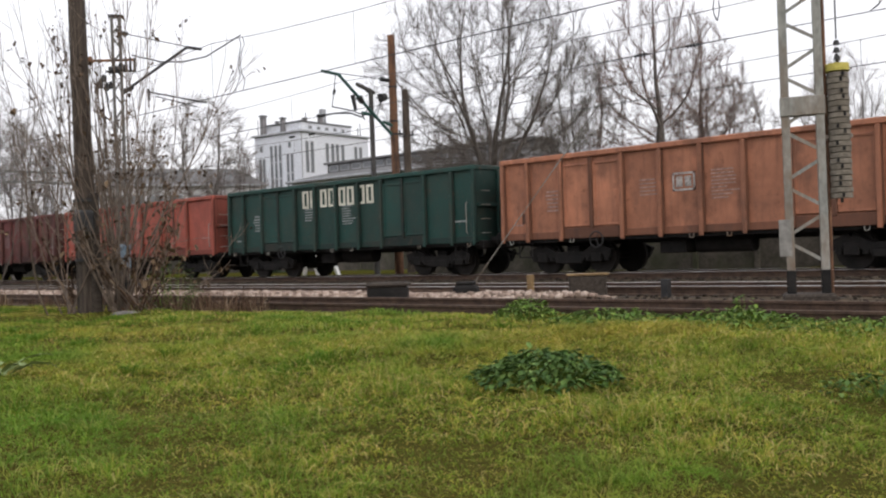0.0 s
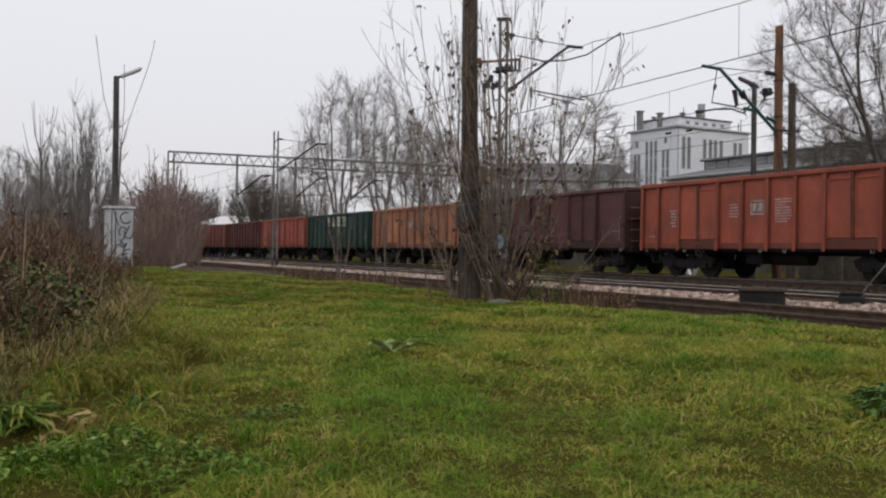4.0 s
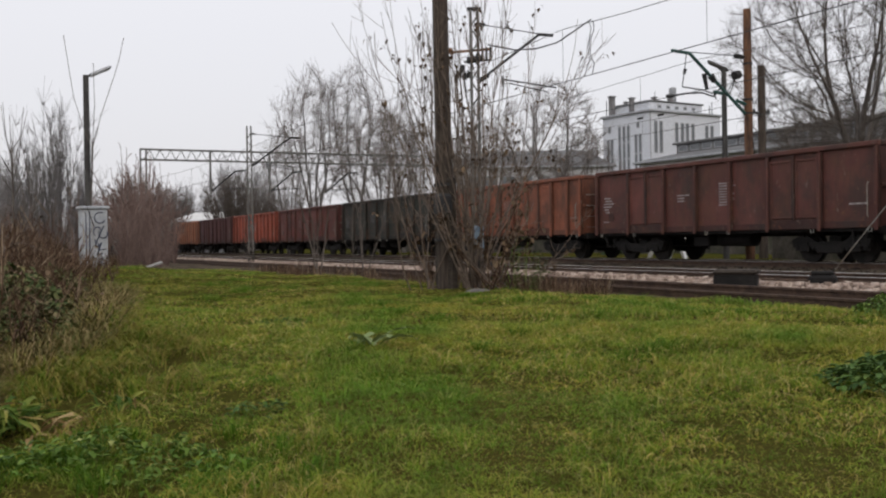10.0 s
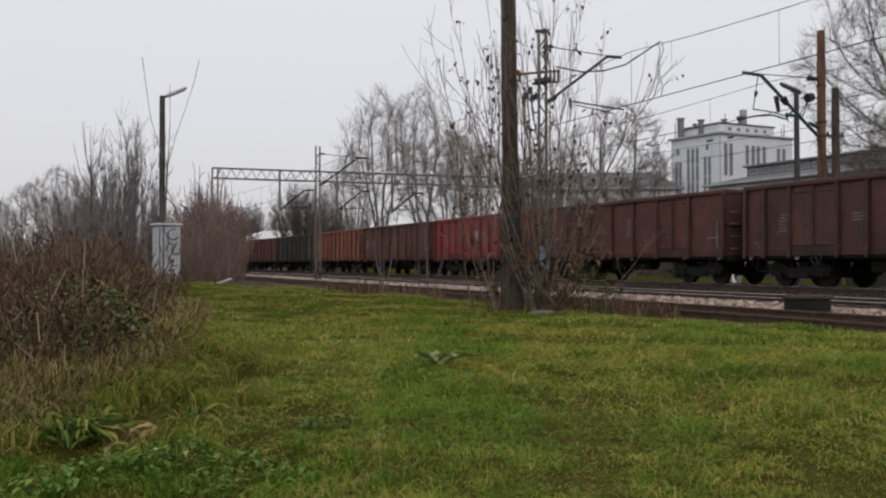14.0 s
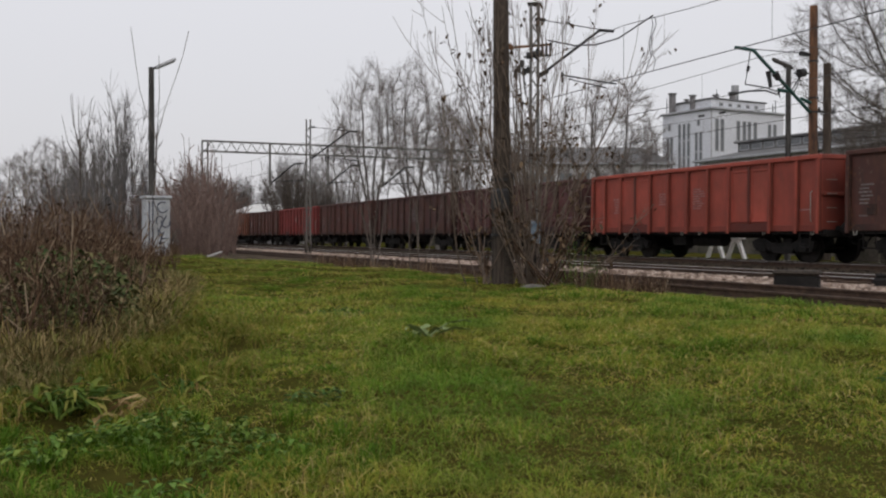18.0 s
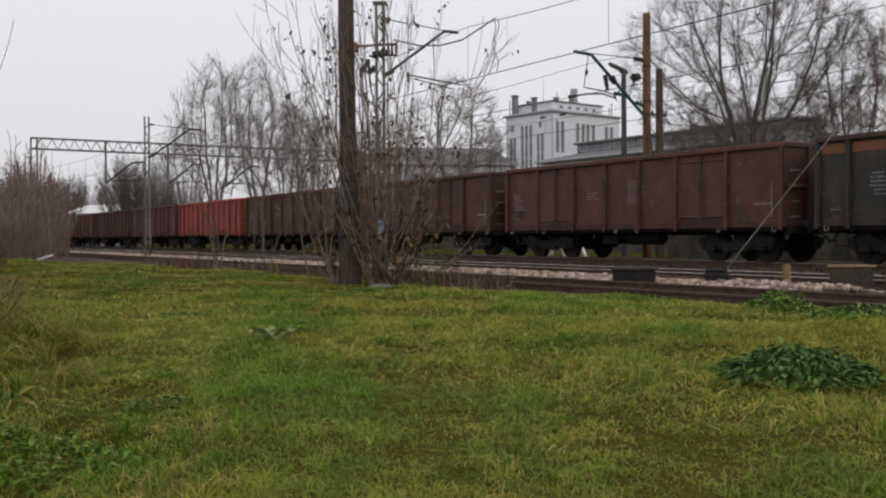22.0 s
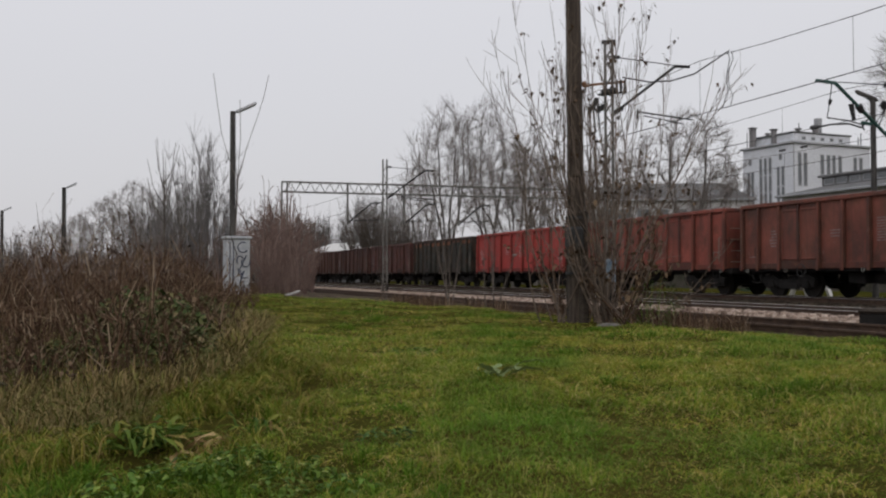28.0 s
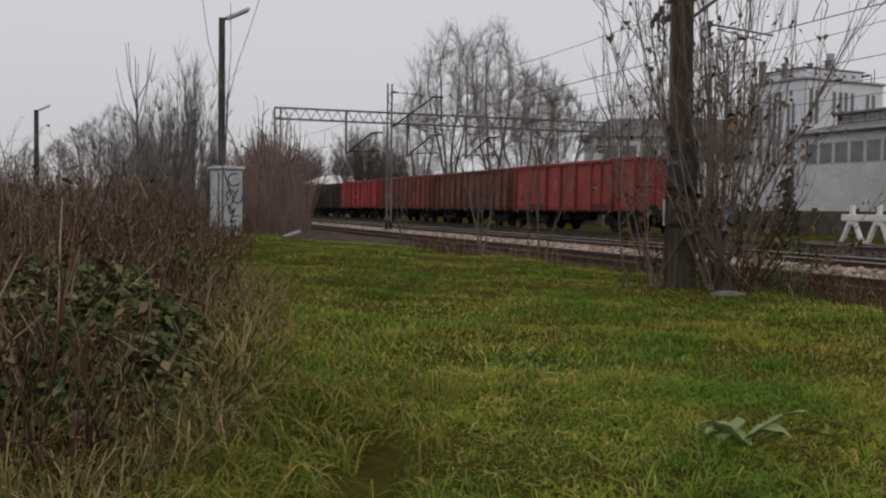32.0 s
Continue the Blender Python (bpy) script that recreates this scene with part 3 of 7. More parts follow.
        part("headstock", boxed(-1.3, 1.3, *sorted((sy * (HL + 0.08), sy * (HL - 0.2))), 0.82, ZF - 0.08, bevel=0.02), BLACK_STEEL, w)
        for x in (-0.875, 0.875):
            bm = rod(bmesh.new(), (x, sy * (HL + 0.08), 1.05), (x, sy * (HL + 0.4), 1.05), 0.1, 0.09, 12)
            rod(bm, (x, sy * (HL + 0.4), 1.05), (x, sy * (L / 2 - 0.01), 1.05), 0.22, 0.23, 16)
            part("buffer", bm, BLACK_STEEL, w)
        bm = boxed(-0.06, 0.06, *sorted((sy * (HL + 0.05), sy * (L / 2 + 0.0))), 0.98, 1.06, bevel=0.02)
        part("coupling", bm, BLACK_STEEL, w)
        bm = line(bmesh.new(), [(-HW - 0.04, sy * (HL - 0.35), ZF + 0.15), (-HW - 0.09, sy * (HL - 0.35), ZF + 0.2), (-HW - 0.09, sy * (HL - 0.35), ZT - 1.1), (-HW - 0.02, sy * (HL - 0.35), ZT - 1.05)], 0.014)
        if sy < 0:
            part("grab_rail", bm, MAST_PAINT, w, "thin grey grab rail")
        else:
            bm.free()
        bm = line(bmesh.new(), [(-HW + 0.05, sy * (HL - 0.5), ZF - 0.1), (-HW + 0.05, sy * (HL - 0.5), 0.5), (-HW + 0.05, sy * (HL - 0.95), 0.5), (-HW + 0.05, sy * (HL - 0.95), ZF - 0.1)], 0.02)
        part("step", bm, BLACK_STEEL, w)
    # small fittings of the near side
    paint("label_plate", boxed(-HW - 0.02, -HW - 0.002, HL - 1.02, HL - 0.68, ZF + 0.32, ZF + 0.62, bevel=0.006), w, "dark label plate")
    for y in (HL - 0.3, y1 - 0.3, 0.3, -0.7, -y1 + 0.3, -HL + 0.3):
        part("lashing_ring", line(bmesh.new(), [(-HW - 0.05, y - 0.06, ZF - 0.13), (-HW - 0.06, y - 0.05, ZF - 0.24), (-HW - 0.06, y + 0.05, ZF - 0.24), (-HW - 0.05, y + 0.06, ZF - 0.13)], 0.012, 5), MAST_PAINT, w)
    for sy in (-1, 1):
        for k in range(4):
            part("rung", rod(bmesh.new(), (-HW + 0.12, sy * (HL + 0.1), ZF + 0.15 + k * 0.42), (-HW + 0.52, sy * (HL + 0.1), ZF + 0.15 + k * 0.42), 0.014, n=5), MAST_PAINT, w)
        part("brake_hose", line(bmesh.new(), [(-0.45, sy * (HL + 0.08), 0.85), (-0.45, sy * (HL + 0.25), 0.62), (-0.4, sy * (HL + 0.42), 0.6), (-0.4, sy * (HL + 0.5), 0.75)], 0.03, 6), BLACK_STEEL, w)
    part("floor", boxed(-HW + 0.05, HW - 0.05, -HL + 0.05, HL - 0.05, ZF - 0.06, ZF), RUST_FLOOR, w)
    bm = boxed(-0.25, 0.25, -HL, HL, 0.78, ZF - 0.07)
    for k in range(-4, 5):
        box(bm, -HW + 0.05, HW - 0.05, k * 1.45 - 0.05, k * 1.45 + 0.05, 0.92, ZF - 0.065)
    for sx in (-1, 1):
        box(bm, *sorted((sx * (HW - 0.06), sx * (HW - 0.16))), -HL, HL, 0.9, ZF - 0.065)
    part("underframe", bm, BLACK_STEEL, w)
    bm = rod(bmesh.new(), (-0.55, -0.9, 0.72), (-0.55, 0.6, 0.72), 0.24, 0.24, 14)
    box(bm, -1.0, 0.2, 0.75, 1.5, 0.5, 0.85, bevel=0.03)
    part("brake_gear", bm, BLACK_STEEL, w)
    if kind:
        ring = [Vector((-HW - 0.07, 3.1 + 0.21 * math.cos(k * 0.3927), 0.93 + 0.21 * math.sin(k * 0.3927))) for k in range(17)]
        v, f = swept(ring, 0.018, 5)
        bw = part("brake_handwheel", mesh_of("brake_handwheel", v, f, DARK_STEEL), None, w, "dark brake handwheel with spokes")
        for k in (0, 5, 11):
            part("spoke", rod(bmesh.new(), (-HW - 0.07, 3.1, 0.93), ring[k], 0.012, n=5), DARK_STEEL, bw)
        part("spindle", rod(bmesh.new(), (-HW - 0.07, 3.1, 0.93), (-HW + 0.2, 3.1, 0.93), 0.025, n=6), BLACK_STEEL, bw)
    wheel_me = None
    for sy in (-1, 1):
        bg = part("bogie", boxed(-0.9, 0.9, -0.22, 0.22, 0.52, 0.78, bevel=0.03), BLACK_STEEL, w)
        bg.location.y = sy * 4.3
        for sx in (-1, 1):
            bm = bmesh.new()
            prof = [(-1.35, 0.55), (-0.9, 0.72), (-0.5, 0.5), (0.5, 0.5), (0.9, 0.72), (1.35, 0.55)]
            for (ya, za), (yb, zb) in zip(prof, prof[1:]):
                bar(bm, (sx * 1.03, ya, za), (sx * 1.03, yb, zb), 0.16, 0.24)
            for y in (-0.9, 0.9):
                box(bm, sx * 1.03 - 0.12, sx * 1.03 + 0.12, y - 0.17, y + 0.17, 0.32, 0.62, bevel=0.03)
                for k in (-0.3, 0.3):
                    rod(bm, (sx * 1.03, y + k, 0.36), (sx * 1.03, y + k, 0.66), 0.09, n=10)
            box(bm, sx * 1.03 - 0.1, sx * 1.03 + 0.1, -0.45, 0.45, 0.28, 0.5, bevel=0.03)
            part("side_frame", bm, BLACK_STEEL, bg)
            for y in (-0.9, 0.9):
                if wheel_me is None:
                    bm = rod(bmesh.new(), (-0.065, 0, 0), (0.065, 0, 0), 0.46, 0.45, 28)
                    rod(bm, (0.05, 0, 0), (0.085, 0, 0), 0.49, 0.485, 28)
                    rod(bm, (-0.14, 0, 0), (0.12, 0, 0), 0.13, 0.11, 14)
                    o = part("wheel", bm, WHEEL_STEEL, bg)
                    wheel_me = o.data
                else:
                    o = new("wheel", wheel_me)
                    o.parent = bg
                o.matrix_basis = pose(sx * 0.76, y, 0.462, 0, 0, 0 if sx < 0 else 180)
        for y in (-0.9, 0.9):
            part("axle", rod(bmesh.new(), (-0.75, y, 0.462), (0.75, y, 0.462), 0.075, n=10), WHEEL_STEEL, bg)
    return w, painted


TYPES = [build_wagon(0), build_wagon(1)]


def stencil(w, rows, tint, x=-HW - 0.012):
    """Unreadable painted notes as plain bars: start, width, height, length of each line."""
    for y, z, ln, h in rows:
        part("stencilled_note", boxed(x, x + 0.006, y - ln, y, z, z + h), FADED, w).color = tint


# linear paint colours of the wagons from the head of the train to its tail
TRAIN = [
    (-6, 1, (0.2, 0.055, 0.045), "dull red"), (-5, 0, (0.13, 0.035, 0.035), "dark maroon"), (-4, 1, (0.21, 0.06, 0.05), "dull red"),
    (-3, 0, (0.22, 0.055, 0.045), "dull red"), (-2, 1, (0.115, 0.032, 0.032), "dark maroon"), (-1, 0, (0.34, 0.085, 0.06), "faded red"),
    (0, 1, (0.010, 0.048, 0.04), "dark green"), (1, 1, (0.35, 0.15, 0.088), "orange-brown"), (2, 0, (0.075, 0.026, 0.028), "dark maroon"),
    (3, 1, (0.31, 0.075, 0.045), "orange-red"), (4, 0, (0.12, 0.035, 0.03), "maroon"), (5, 0, (0.017, 0.022, 0.018), "blackish green"),
    (6, 1, (0.25, 0.088, 0.05), "rusty orange"), (7, 0, (0.1, 0.036, 0.03), "dark red-brown"), (8, 1, (0.22, 0.036, 0.034), "crimson"),
    (9, 0, (0.088, 0.03, 0.026), "maroon"), (10, 1, (0.07, 0.03, 0.028), "dark brown"), (11, 0, (0.085, 0.03, 0.031), "dark maroon"),
    (12, 1, (0.32, 0.064, 0.044), "orange-red"), (13, 0, (0.078, 0.03, 0.024), "dark brown"), (14, 0, (0.066, 0.026, 0.022), "dark maroon"),
    (15, 0, (0.088, 0.03, 0.027), "rusty maroon"), (16, 1, (0.02, 0.025, 0.021), "blackish green"), (17, 0, (0.36, 0.045, 0.04), "bright red"),
    (18, 1, (0.23, 0.06, 0.044), "red-brown"), (19, 1, (0.17, 0.055, 0.04), "red-brown"), (20, 0, (0.30, 0.05, 0.042), "red")]


def train_way(t):
    return 18.37 + 9.7205 * t - 0.0379 * t * t + 0.000676 * t ** 3 - 0.55 * float(smooth01((t - 29.3) / 2.2))


WEAR = {8: 0.3, 12: 0.4, 3: 0.5, 17: 0.4, 20: 0.4, -1: 0.5, 0: 0.4, 11: 0.6, 2: 0.6, 1: 0.7}
WAGONS = []
for n, kind, col, word in TRAIN:
    src = TYPES[kind][0]
    w = copy_thing(src, pose(TX, train_way(0) - L * n + L / 2, ZR))
    w["label"] = word + " open-topped steel freight wagon on two bogies"
    rng = random.Random(n + 50)
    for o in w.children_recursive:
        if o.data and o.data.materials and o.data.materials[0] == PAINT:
            # webs, locks: shade put into the colour; ends and bottom rails toned darker
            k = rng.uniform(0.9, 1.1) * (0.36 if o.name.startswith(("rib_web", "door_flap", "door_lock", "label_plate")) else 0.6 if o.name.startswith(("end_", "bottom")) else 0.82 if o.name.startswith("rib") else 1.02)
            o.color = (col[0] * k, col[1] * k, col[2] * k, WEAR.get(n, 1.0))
    end = HL - 0.35 if kind == 0 else HL - 1.5
    rows = [(end - rng.uniform(0, 0.15), 1.75 + 0.105 * i, rng.uniform(0.25, 0.6), 0.05) for i in range(6)]
    rows += [(-0.25, 1.8 + 0.085 * i, rng.uniform(0.4, 0.75), 0.038) for i in range(9)]
    rows += [(1.75, 2.0 + 0.095 * i, rng.uniform(0.35, 0.65), 0.04) for i in range(rng.choice((3, 5)))]
    rows += [(-HL + 1.0, 1.62, 0.6, 0.05), (HL - 0.4, 1.45, 0.3, 0.25) if n in (9, 4, 14) else (HL - 0.4, 1.4, 0.3, 0.04)]
    stencil(w, rows, tuple(c * 0.6 + (0.26 if n in (0, 3, 14, 17, 7) else 0.13) for c in col) + (1,))
    if n in (17,):
        part("logo", boxed(-HW - 0.014, -HW - 0.006, 0.08, 1.06, 1.88, 2.0), STENCIL, w, "plain pale company mark")
    if n in (1, 3, 8):
        lg = bmesh.new()
        y0, z0 = 0.8, 2.05
        for a in ((y0 - 0.62, y0, z0, z0 + 0.05), (y0 - 0.62, y0, z0 + 0.41, z0 + 0.46), (y0 - 0.62, y0 - 0.57, z0, z0 + 0.46), (y0 - 0.05, y0, z0, z0 + 0.46), (y0 - 0.28, y0 - 0.1, z0 + 0.1, z0 + 0.36), (y0 - 0.52, y0 - 0.34, z0 + 0.1, z0 + 0.36)):
            box(lg, -HW - 0.014, -HW - 0.006, *a)
        part("logo", lg, STENCIL, w, "plain framed company mark")
    if n == 0:
        for y in (1.88, 0.9, -0.07, -1.04):
            for k in (0, 1):
                lt = bmesh.new()
                yy = y - 0.03 - k * 0.43
                for a in ((yy - 0.34, yy, 2.98, 3.06), (yy - 0.34, yy, 2.44, 2.52), (yy - 0.1, yy, 2.52, 2.98), (yy - 0.34, yy - 0.24, 2.52, 2.98)):
                    box(lt, -HW - 0.014, -HW - 0.006, *a)
                part("name_block", lt, LETTER, w, "cream block standing for a letter of the company name")
    if n == 16:
        for o in list(w.children):
            if o.name.startswith("top_rail"):
                o.color = (0.05, 0.03, 0.022, 1)
        part("paint_stripe", boxed(-HW - 0.006, -HW - 0.001, -HL, HL, 2.86, 3.1), PAINT, w, "rusty orange band under the rim").color = (0.2, 0.075, 0.036, 0.4)
    WAGONS.append((n, w))
for src, _ in TYPES:
    for o in (*src.children_recursive, src):
        bpy.data.objects.remove(o)


# ---- masts, poles and wires ----
def lattice_mast(x, y, z0, z1, w, label, turn=0, cw=0.055, paint=None):
    paint = paint or MAST_PAINT
    m = thing("catenary_mast", label, "catenary mast", "catenary masts", pose(x, y, 0, 0, 0, turn))
    # the two channels stand side by side along the line of sight's normal
    for s in (-1, 1):
        bm = bmesh.new()
        box(bm, -0.08, 0.08, s * w / 2 - cw, s * w / 2 + cw, z0 + 0.42, z1, bevel=0.01)
        part("channel", bm, paint, m)
        part("channel_foot", boxed(-0.085, 0.085, s * w / 2 - 0.06, s * w / 2 + 0.06, z0 + 0.1, z0 + 0.43, bevel=0.01), BLACK_STEEL, m, "black-tarred foot")
    z, s = z0 + 0.55, 1
    while z < z1 - 0.4:
        bm = bar(bmesh.new(), (-0.05, -s * (w / 2 - 0.02), z), (-0.05, s * (w / 2 - 0.02), z + 0.24), 0.016, 0.045)
        part("diagonal", bm, paint, m)
        z, s = z + 0.375, -s
    part("foundation", boxed(-0.3, 0.3, -w / 2 - 0.12, w / 2 + 0.12, z0 - 0.5, z0 + 0.11, bevel=0.03), SLEEPER, m, "low dark foundation block")
    return m


mc = lattice_mast(13.02, 5.44, 0.38, 9.2, 0.44, "grey two-channel lattice mast with a concrete foot beside the track", 24)
part("tie_plate", boxed(-0.1, 0.1, -0.29, 0.29, 2.9, 3.16, bevel=0.01), MAST_PAINT, mc)
part("guide_pole", rod(bmesh.new(), (0.02, -0.3, 0.45), (0.02, -0.3, 5.2), 0.022), RUST_POLE, mc, "thin rusty guide tube")
part("bracket", boxed(-0.03, 0.06, -0.44, -0.16, 5.0, 5.1, bevel=0.01), RUST_POLE, mc)
part("bracket", boxed(-0.03, 0.06, -0.62, -0.16, 2.56, 2.62, bevel=0.01), MAST_PAINT, mc)
part("guide_pole", rod(bmesh.new(), (0.08, -0.3, 0.9), (0.08, -0.3, 5.05), 0.016), RUST_POLE, mc, "thin rusty guide tube")
part("number_plate", boxed(-0.1, -0.088, 0.2, 0.36, 1.0, 1.5, bevel=0.004), CONCRETE, mc, "blank weathered plate")
ws = thing("tension_weight", "hanging stack of worn concrete tension weights under a yellow disc", "counterweight", m=pose(13.2, 5.02, -0.1))
for k in range(22):
    z = 1.86 + k * 0.077
    d = part("weight_disc", rod(bmesh.new(), (0, 0, z), (0, 0, z + 0.066), 0.142 + 0.007 * math.sin(k * 2.3), 0.138 + 0.006 * math.sin(k * 1.7), 20), BROWN_STONE, ws)
    if k % 3 != 1:
        a = -150 + 22 * math.sin(k * 1.9)
        part("slot", boxed(0.128, 0.15, -0.016, 0.016, z + 0.012, z + 0.066), BLACK_STEEL, d).matrix_basis = pose(0, 0, 0, 0, 0, a)
part("top_disc", rod(bmesh.new(), (0, 0, 3.56), (0, 0, 3.66), 0.152, 0.152, 18), YELLOW, ws, "yellow painted top disc")
part("hanger_rod", rod(bmesh.new(), (0, 0, 1.8), (0, 0, 3.8), 0.02), DARK_STEEL, ws)
bm = bmesh.new()
for k in range(3):
    rod(bm, (0, 0, 3.72 + k * 0.1), (0, 0, 3.78 + k * 0.1), 0.05, 0.03, 8)
part("insulator", bm, DARK_STEEL, ws)
part("cable", rod(bmesh.new(), (0, 0, 4.0), (0, 0, 9.3), 0.012, n=5), WIRE, ws)


def cantilever(m, z, reach, drop=1.25):
    """A tube arm that rises from the mast over the track, with its stay and registration tube."""
    bm = rod(bmesh.new(), (0.1, 0, z - drop), (reach - 0.45, 0, z), 0.04)
    rod(bm, (reach - 0.5, 0, z - 0.01), (reach, 0, z), 0.045)
    part("arm", bm, DARK_STEEL, m)
    part("stay", rod(bmesh.new(), (0.1, 0, z + 0.12), (reach - 0.3, 0, z), 0.014), DARK_STEEL, m)
    bm = rod(bmesh.new(), (0.9, 0, z - drop + 0.12), (reach + 0.1, 0, z - drop - 0.02), 0.022)
    rod(bm, (0.9, 0, z - drop + 0.2), (0.9, 0, z - drop - 0.1), 0.03)
    rod(bm, (1.1, 0, z - drop + 0.02), (reach - 0.2, 0, z - drop - 0.16), 0.016)
    part("registration_tube", bm, DARK_STEEL, m)
    bm = bmesh.new()
    for k in range(4):
        rod(bm, (0.14 + k * 0.08, 0, z - drop + 0.04 + k * 0.045), (0.19 + k * 0.08, 0, z - drop + 0.07 + k * 0.045), 0.075, 0.055, 10)
    part("insulator", bm, DARK_STEEL, m)
    bm = bmesh.new()
    for k in range(3):
        rod(bm, (0.16 + k * 0.07, 0, z + 0.12), (0.2 + k * 0.07, 0, z + 0.12), 0.06, 0.045, 10)
    part("insulator", bm, DARK_STEEL, m)


for x, y, z1 in ((12.95, 23.7, 7.75), (12.93, 47.3, 7.2)):
    m = lattice_mast(x, y, 0.4, z1, 0.2, "slim grey lattice mast with a cantilever arm over the track", 68, 0.033, MAST_CONCRETE)
    arms = thing("cantilever_arm", "dark tube arm with insulators on the mast", "catenary arm", "cantilever arms", pose(x, y, 0))
    cantilever(arms, z1 - 0.5, 2.6, 1.5)
    if y < 30:
        def lat(l, z, d=0.0):
            return (0.88 * l + 0.48 * d, -0.48 * l + 0.88 * d, z1 + z)
        part("mast_cap", bar(bmesh.new(), lat(-0.19, 0.03), lat(0.19, 0.03), 0.1, 0.09), DARK_STEEL, arms)
        part("crossbar", bar(bmesh.new(), lat(-0.72, -1.17), lat(0.46, -1.1), 0.06, 0.06), RUST_POLE, arms, "rusty crossbar")
        part("base_bar", bar(bmesh.new(), lat(-0.3, -1.44), lat(0.46, -1.4), 0.05, 0.05), DARK_STEEL, arms)
        part("end_knob", rod(bmesh.new(), lat(-0.72, -1.08), lat(-0.6, -1.22), 0.08, 0.07, 10), RUST_POLE, arms)
        for l in (-0.08, 0.22, 0.33, 0.44):
            part("post_insulator", rod(bmesh.new(), lat(l, -1.42, -0.06), lat(l, -1.06, -0.06), 0.038, 0.03, 8), DARK_STEEL, arms)
        bm = rod(bmesh.new(), lat(-0.22, -1.42, -0.1), lat(0.2, -1.36, -0.1), 0.1, 0.09, 10)
        rod(bm, lat(0.05, -1.5, -0.1), lat(0.1, -1.24, -0.1), 0.07, 0.06, 10)
        part("drive_box", bm, DARK_STEEL, arms)
        for l, z, r in ((-0.36, -1.62, 0.09), (-0.46, -1.78, 0.1), (-0.3, -1.84, 0.08), (-0.55, -1.92, 0.06), (-0.2, -1.8, 0.06)):
            part("insulator", rod(bmesh.new(), lat(l, z - 0.09), lat(l + 0.03, z + 0.09), r, r * 0.7, 9), DARK_STEEL, arms)
        for l in (-0.42, -0.3):
            part("cable_tail", rod(bmesh.new(), lat(l, -1.9), lat(l + 0.06, -2.5), 0.022, 0.014, 6), DARK_STEEL, arms)
        part("sign_plate", boxed(-0.12, -0.1, -0.2, 0.2, 1.15, 1.75), CABINET, arms, "pale blue-grey plate")

# the portal over all tracks farther along the line
po = thing("catenary_portal", "grey steel portal with a lattice beam over the tracks", "catenary portal", m=pose(0, 57.3, 0))
for x in (9.45, 29.8):
    bm = bmesh.new()
    for dx in (-0.16, 0.16):
        box(bm, x + dx - 0.04, x + dx + 0.04, -0.06, 0.06, 0.3, 6.9)
    for k in range(12):
        bar(bm, (x - 0.15, 0, 0.5 + k * 0.52), (x + 0.15, 0, 0.76 + k * 0.52), 0.03, 0.03)
    part("leg", bm, MAST_CONCRETE, po)
for z in (6.28, 6.88):
    part("chord", boxed(9.3, 29.9, -0.07, 0.07, z - 0.05, z + 0.05), MAST_CONCRETE, po)
for k in range(34):
    xa = 9.5 + k * 0.6
    bm = bmesh.new()
    bar(bm, (xa, 0, 6.3), (xa + 0.3, 0, 6.86), 0.035, 0.035)
    bar(bm, (xa + 0.3, 0, 6.86), (xa + 0.6, 0, 6.3), 0.035, 0.035)
    part("lattice_bar", bm, MAST_CONCRETE, po)
for x in (13.3, 16.9, 20.5):
    bm = boxed(x - 0.05, x + 0.05, -0.06, 0.06, 4.4, 6.9)
    part("drop_post", bm, MAST_CONCRETE, po)
    bm = rod(bmesh.new(), (x + 0.05, 0, 4.5), (x + 1.5, 0, 5.7), 0.045)
    rod(bm, (x + 1.45, 0, 5.7), (x + 2.1, 0, 5.75), 0.045)
    rod(bm, (x, 0, 4.6), (x + 2.0, 0, 4.7), 0.025)
    part("arm", bm, DARK_STEEL, po)

# poles beyond the train
rp = thing("catenary_pole", "tall rust-brown steel pole with a teal cantilever arm", "catenary pole", m=pose(25.6, 26.25, 0))
part("shaft", rod(bmesh.new(), (0, 0, 0.2), (0, 0, 9.5), 0.17, 0.14, 14), RUST_POLE, rp)
bm = rod(bmesh.new(), (-0.15, 0, 5.72), (-2.7, 0, 7.72), 0.06)
rod(bm, (-2.68, 0, 7.72), (-3.48, 0, 7.76), 0.06)
part("arm", bm, GREEN_STEEL, rp)
part("stay", rod(bmesh.new(), (-0.1, 0, 7.79), (-2.7, 0, 7.76), 0.016), DARK_STEEL, rp)
part("drop_wire", line(bmesh.new(), [(-2.83, 0, 7.72), (-2.94, 0, 7.08), (-3.05, 0, 6.53)], 0.018), DARK_STEEL, rp)
part("insulator", rod(bmesh.new(), (-2.9, 0, 7.15), (-2.95, 0, 6.98), 0.06, 0.05, 10), DARK_STEEL, rp)
part("registration_tube", line(bmesh.new(), [(-3.05, 0, 6.53), (-2.15, 0, 6.47), (-1.59, 0, 6.36), (-1.51, 0, 6.17)], 0.024), DARK_STEEL, rp)
part("registration_tube", line(bmesh.new(), [(-3.53, 0, 6.18), (-2.87, 0, 6.31), (-2.15, 0, 6.37), (-1.63, 0, 6.26), (-1.35, 0, 6.55)], 0.032), DARK_STEEL, rp)
part("end_bead", rod(bmesh.new(), (-3.72, 0, 6.15), (-3.4, 0, 6.2), 0.06, 0.05, 10), DARK_STEEL, rp)
part("tube_clamp", rod(bmesh.new(), (-1.6, 0, 6.42), (-1.2, 0, 6.4), 0.07, 0.06, 10), GREEN_STEEL, rp)
part("hanging_insulator", rod(bmesh.new(), (-2.05, 0, 7.05), (-1.93, 0, 6.48), 0.09, 0.06, 10), DARK_STEEL, rp)
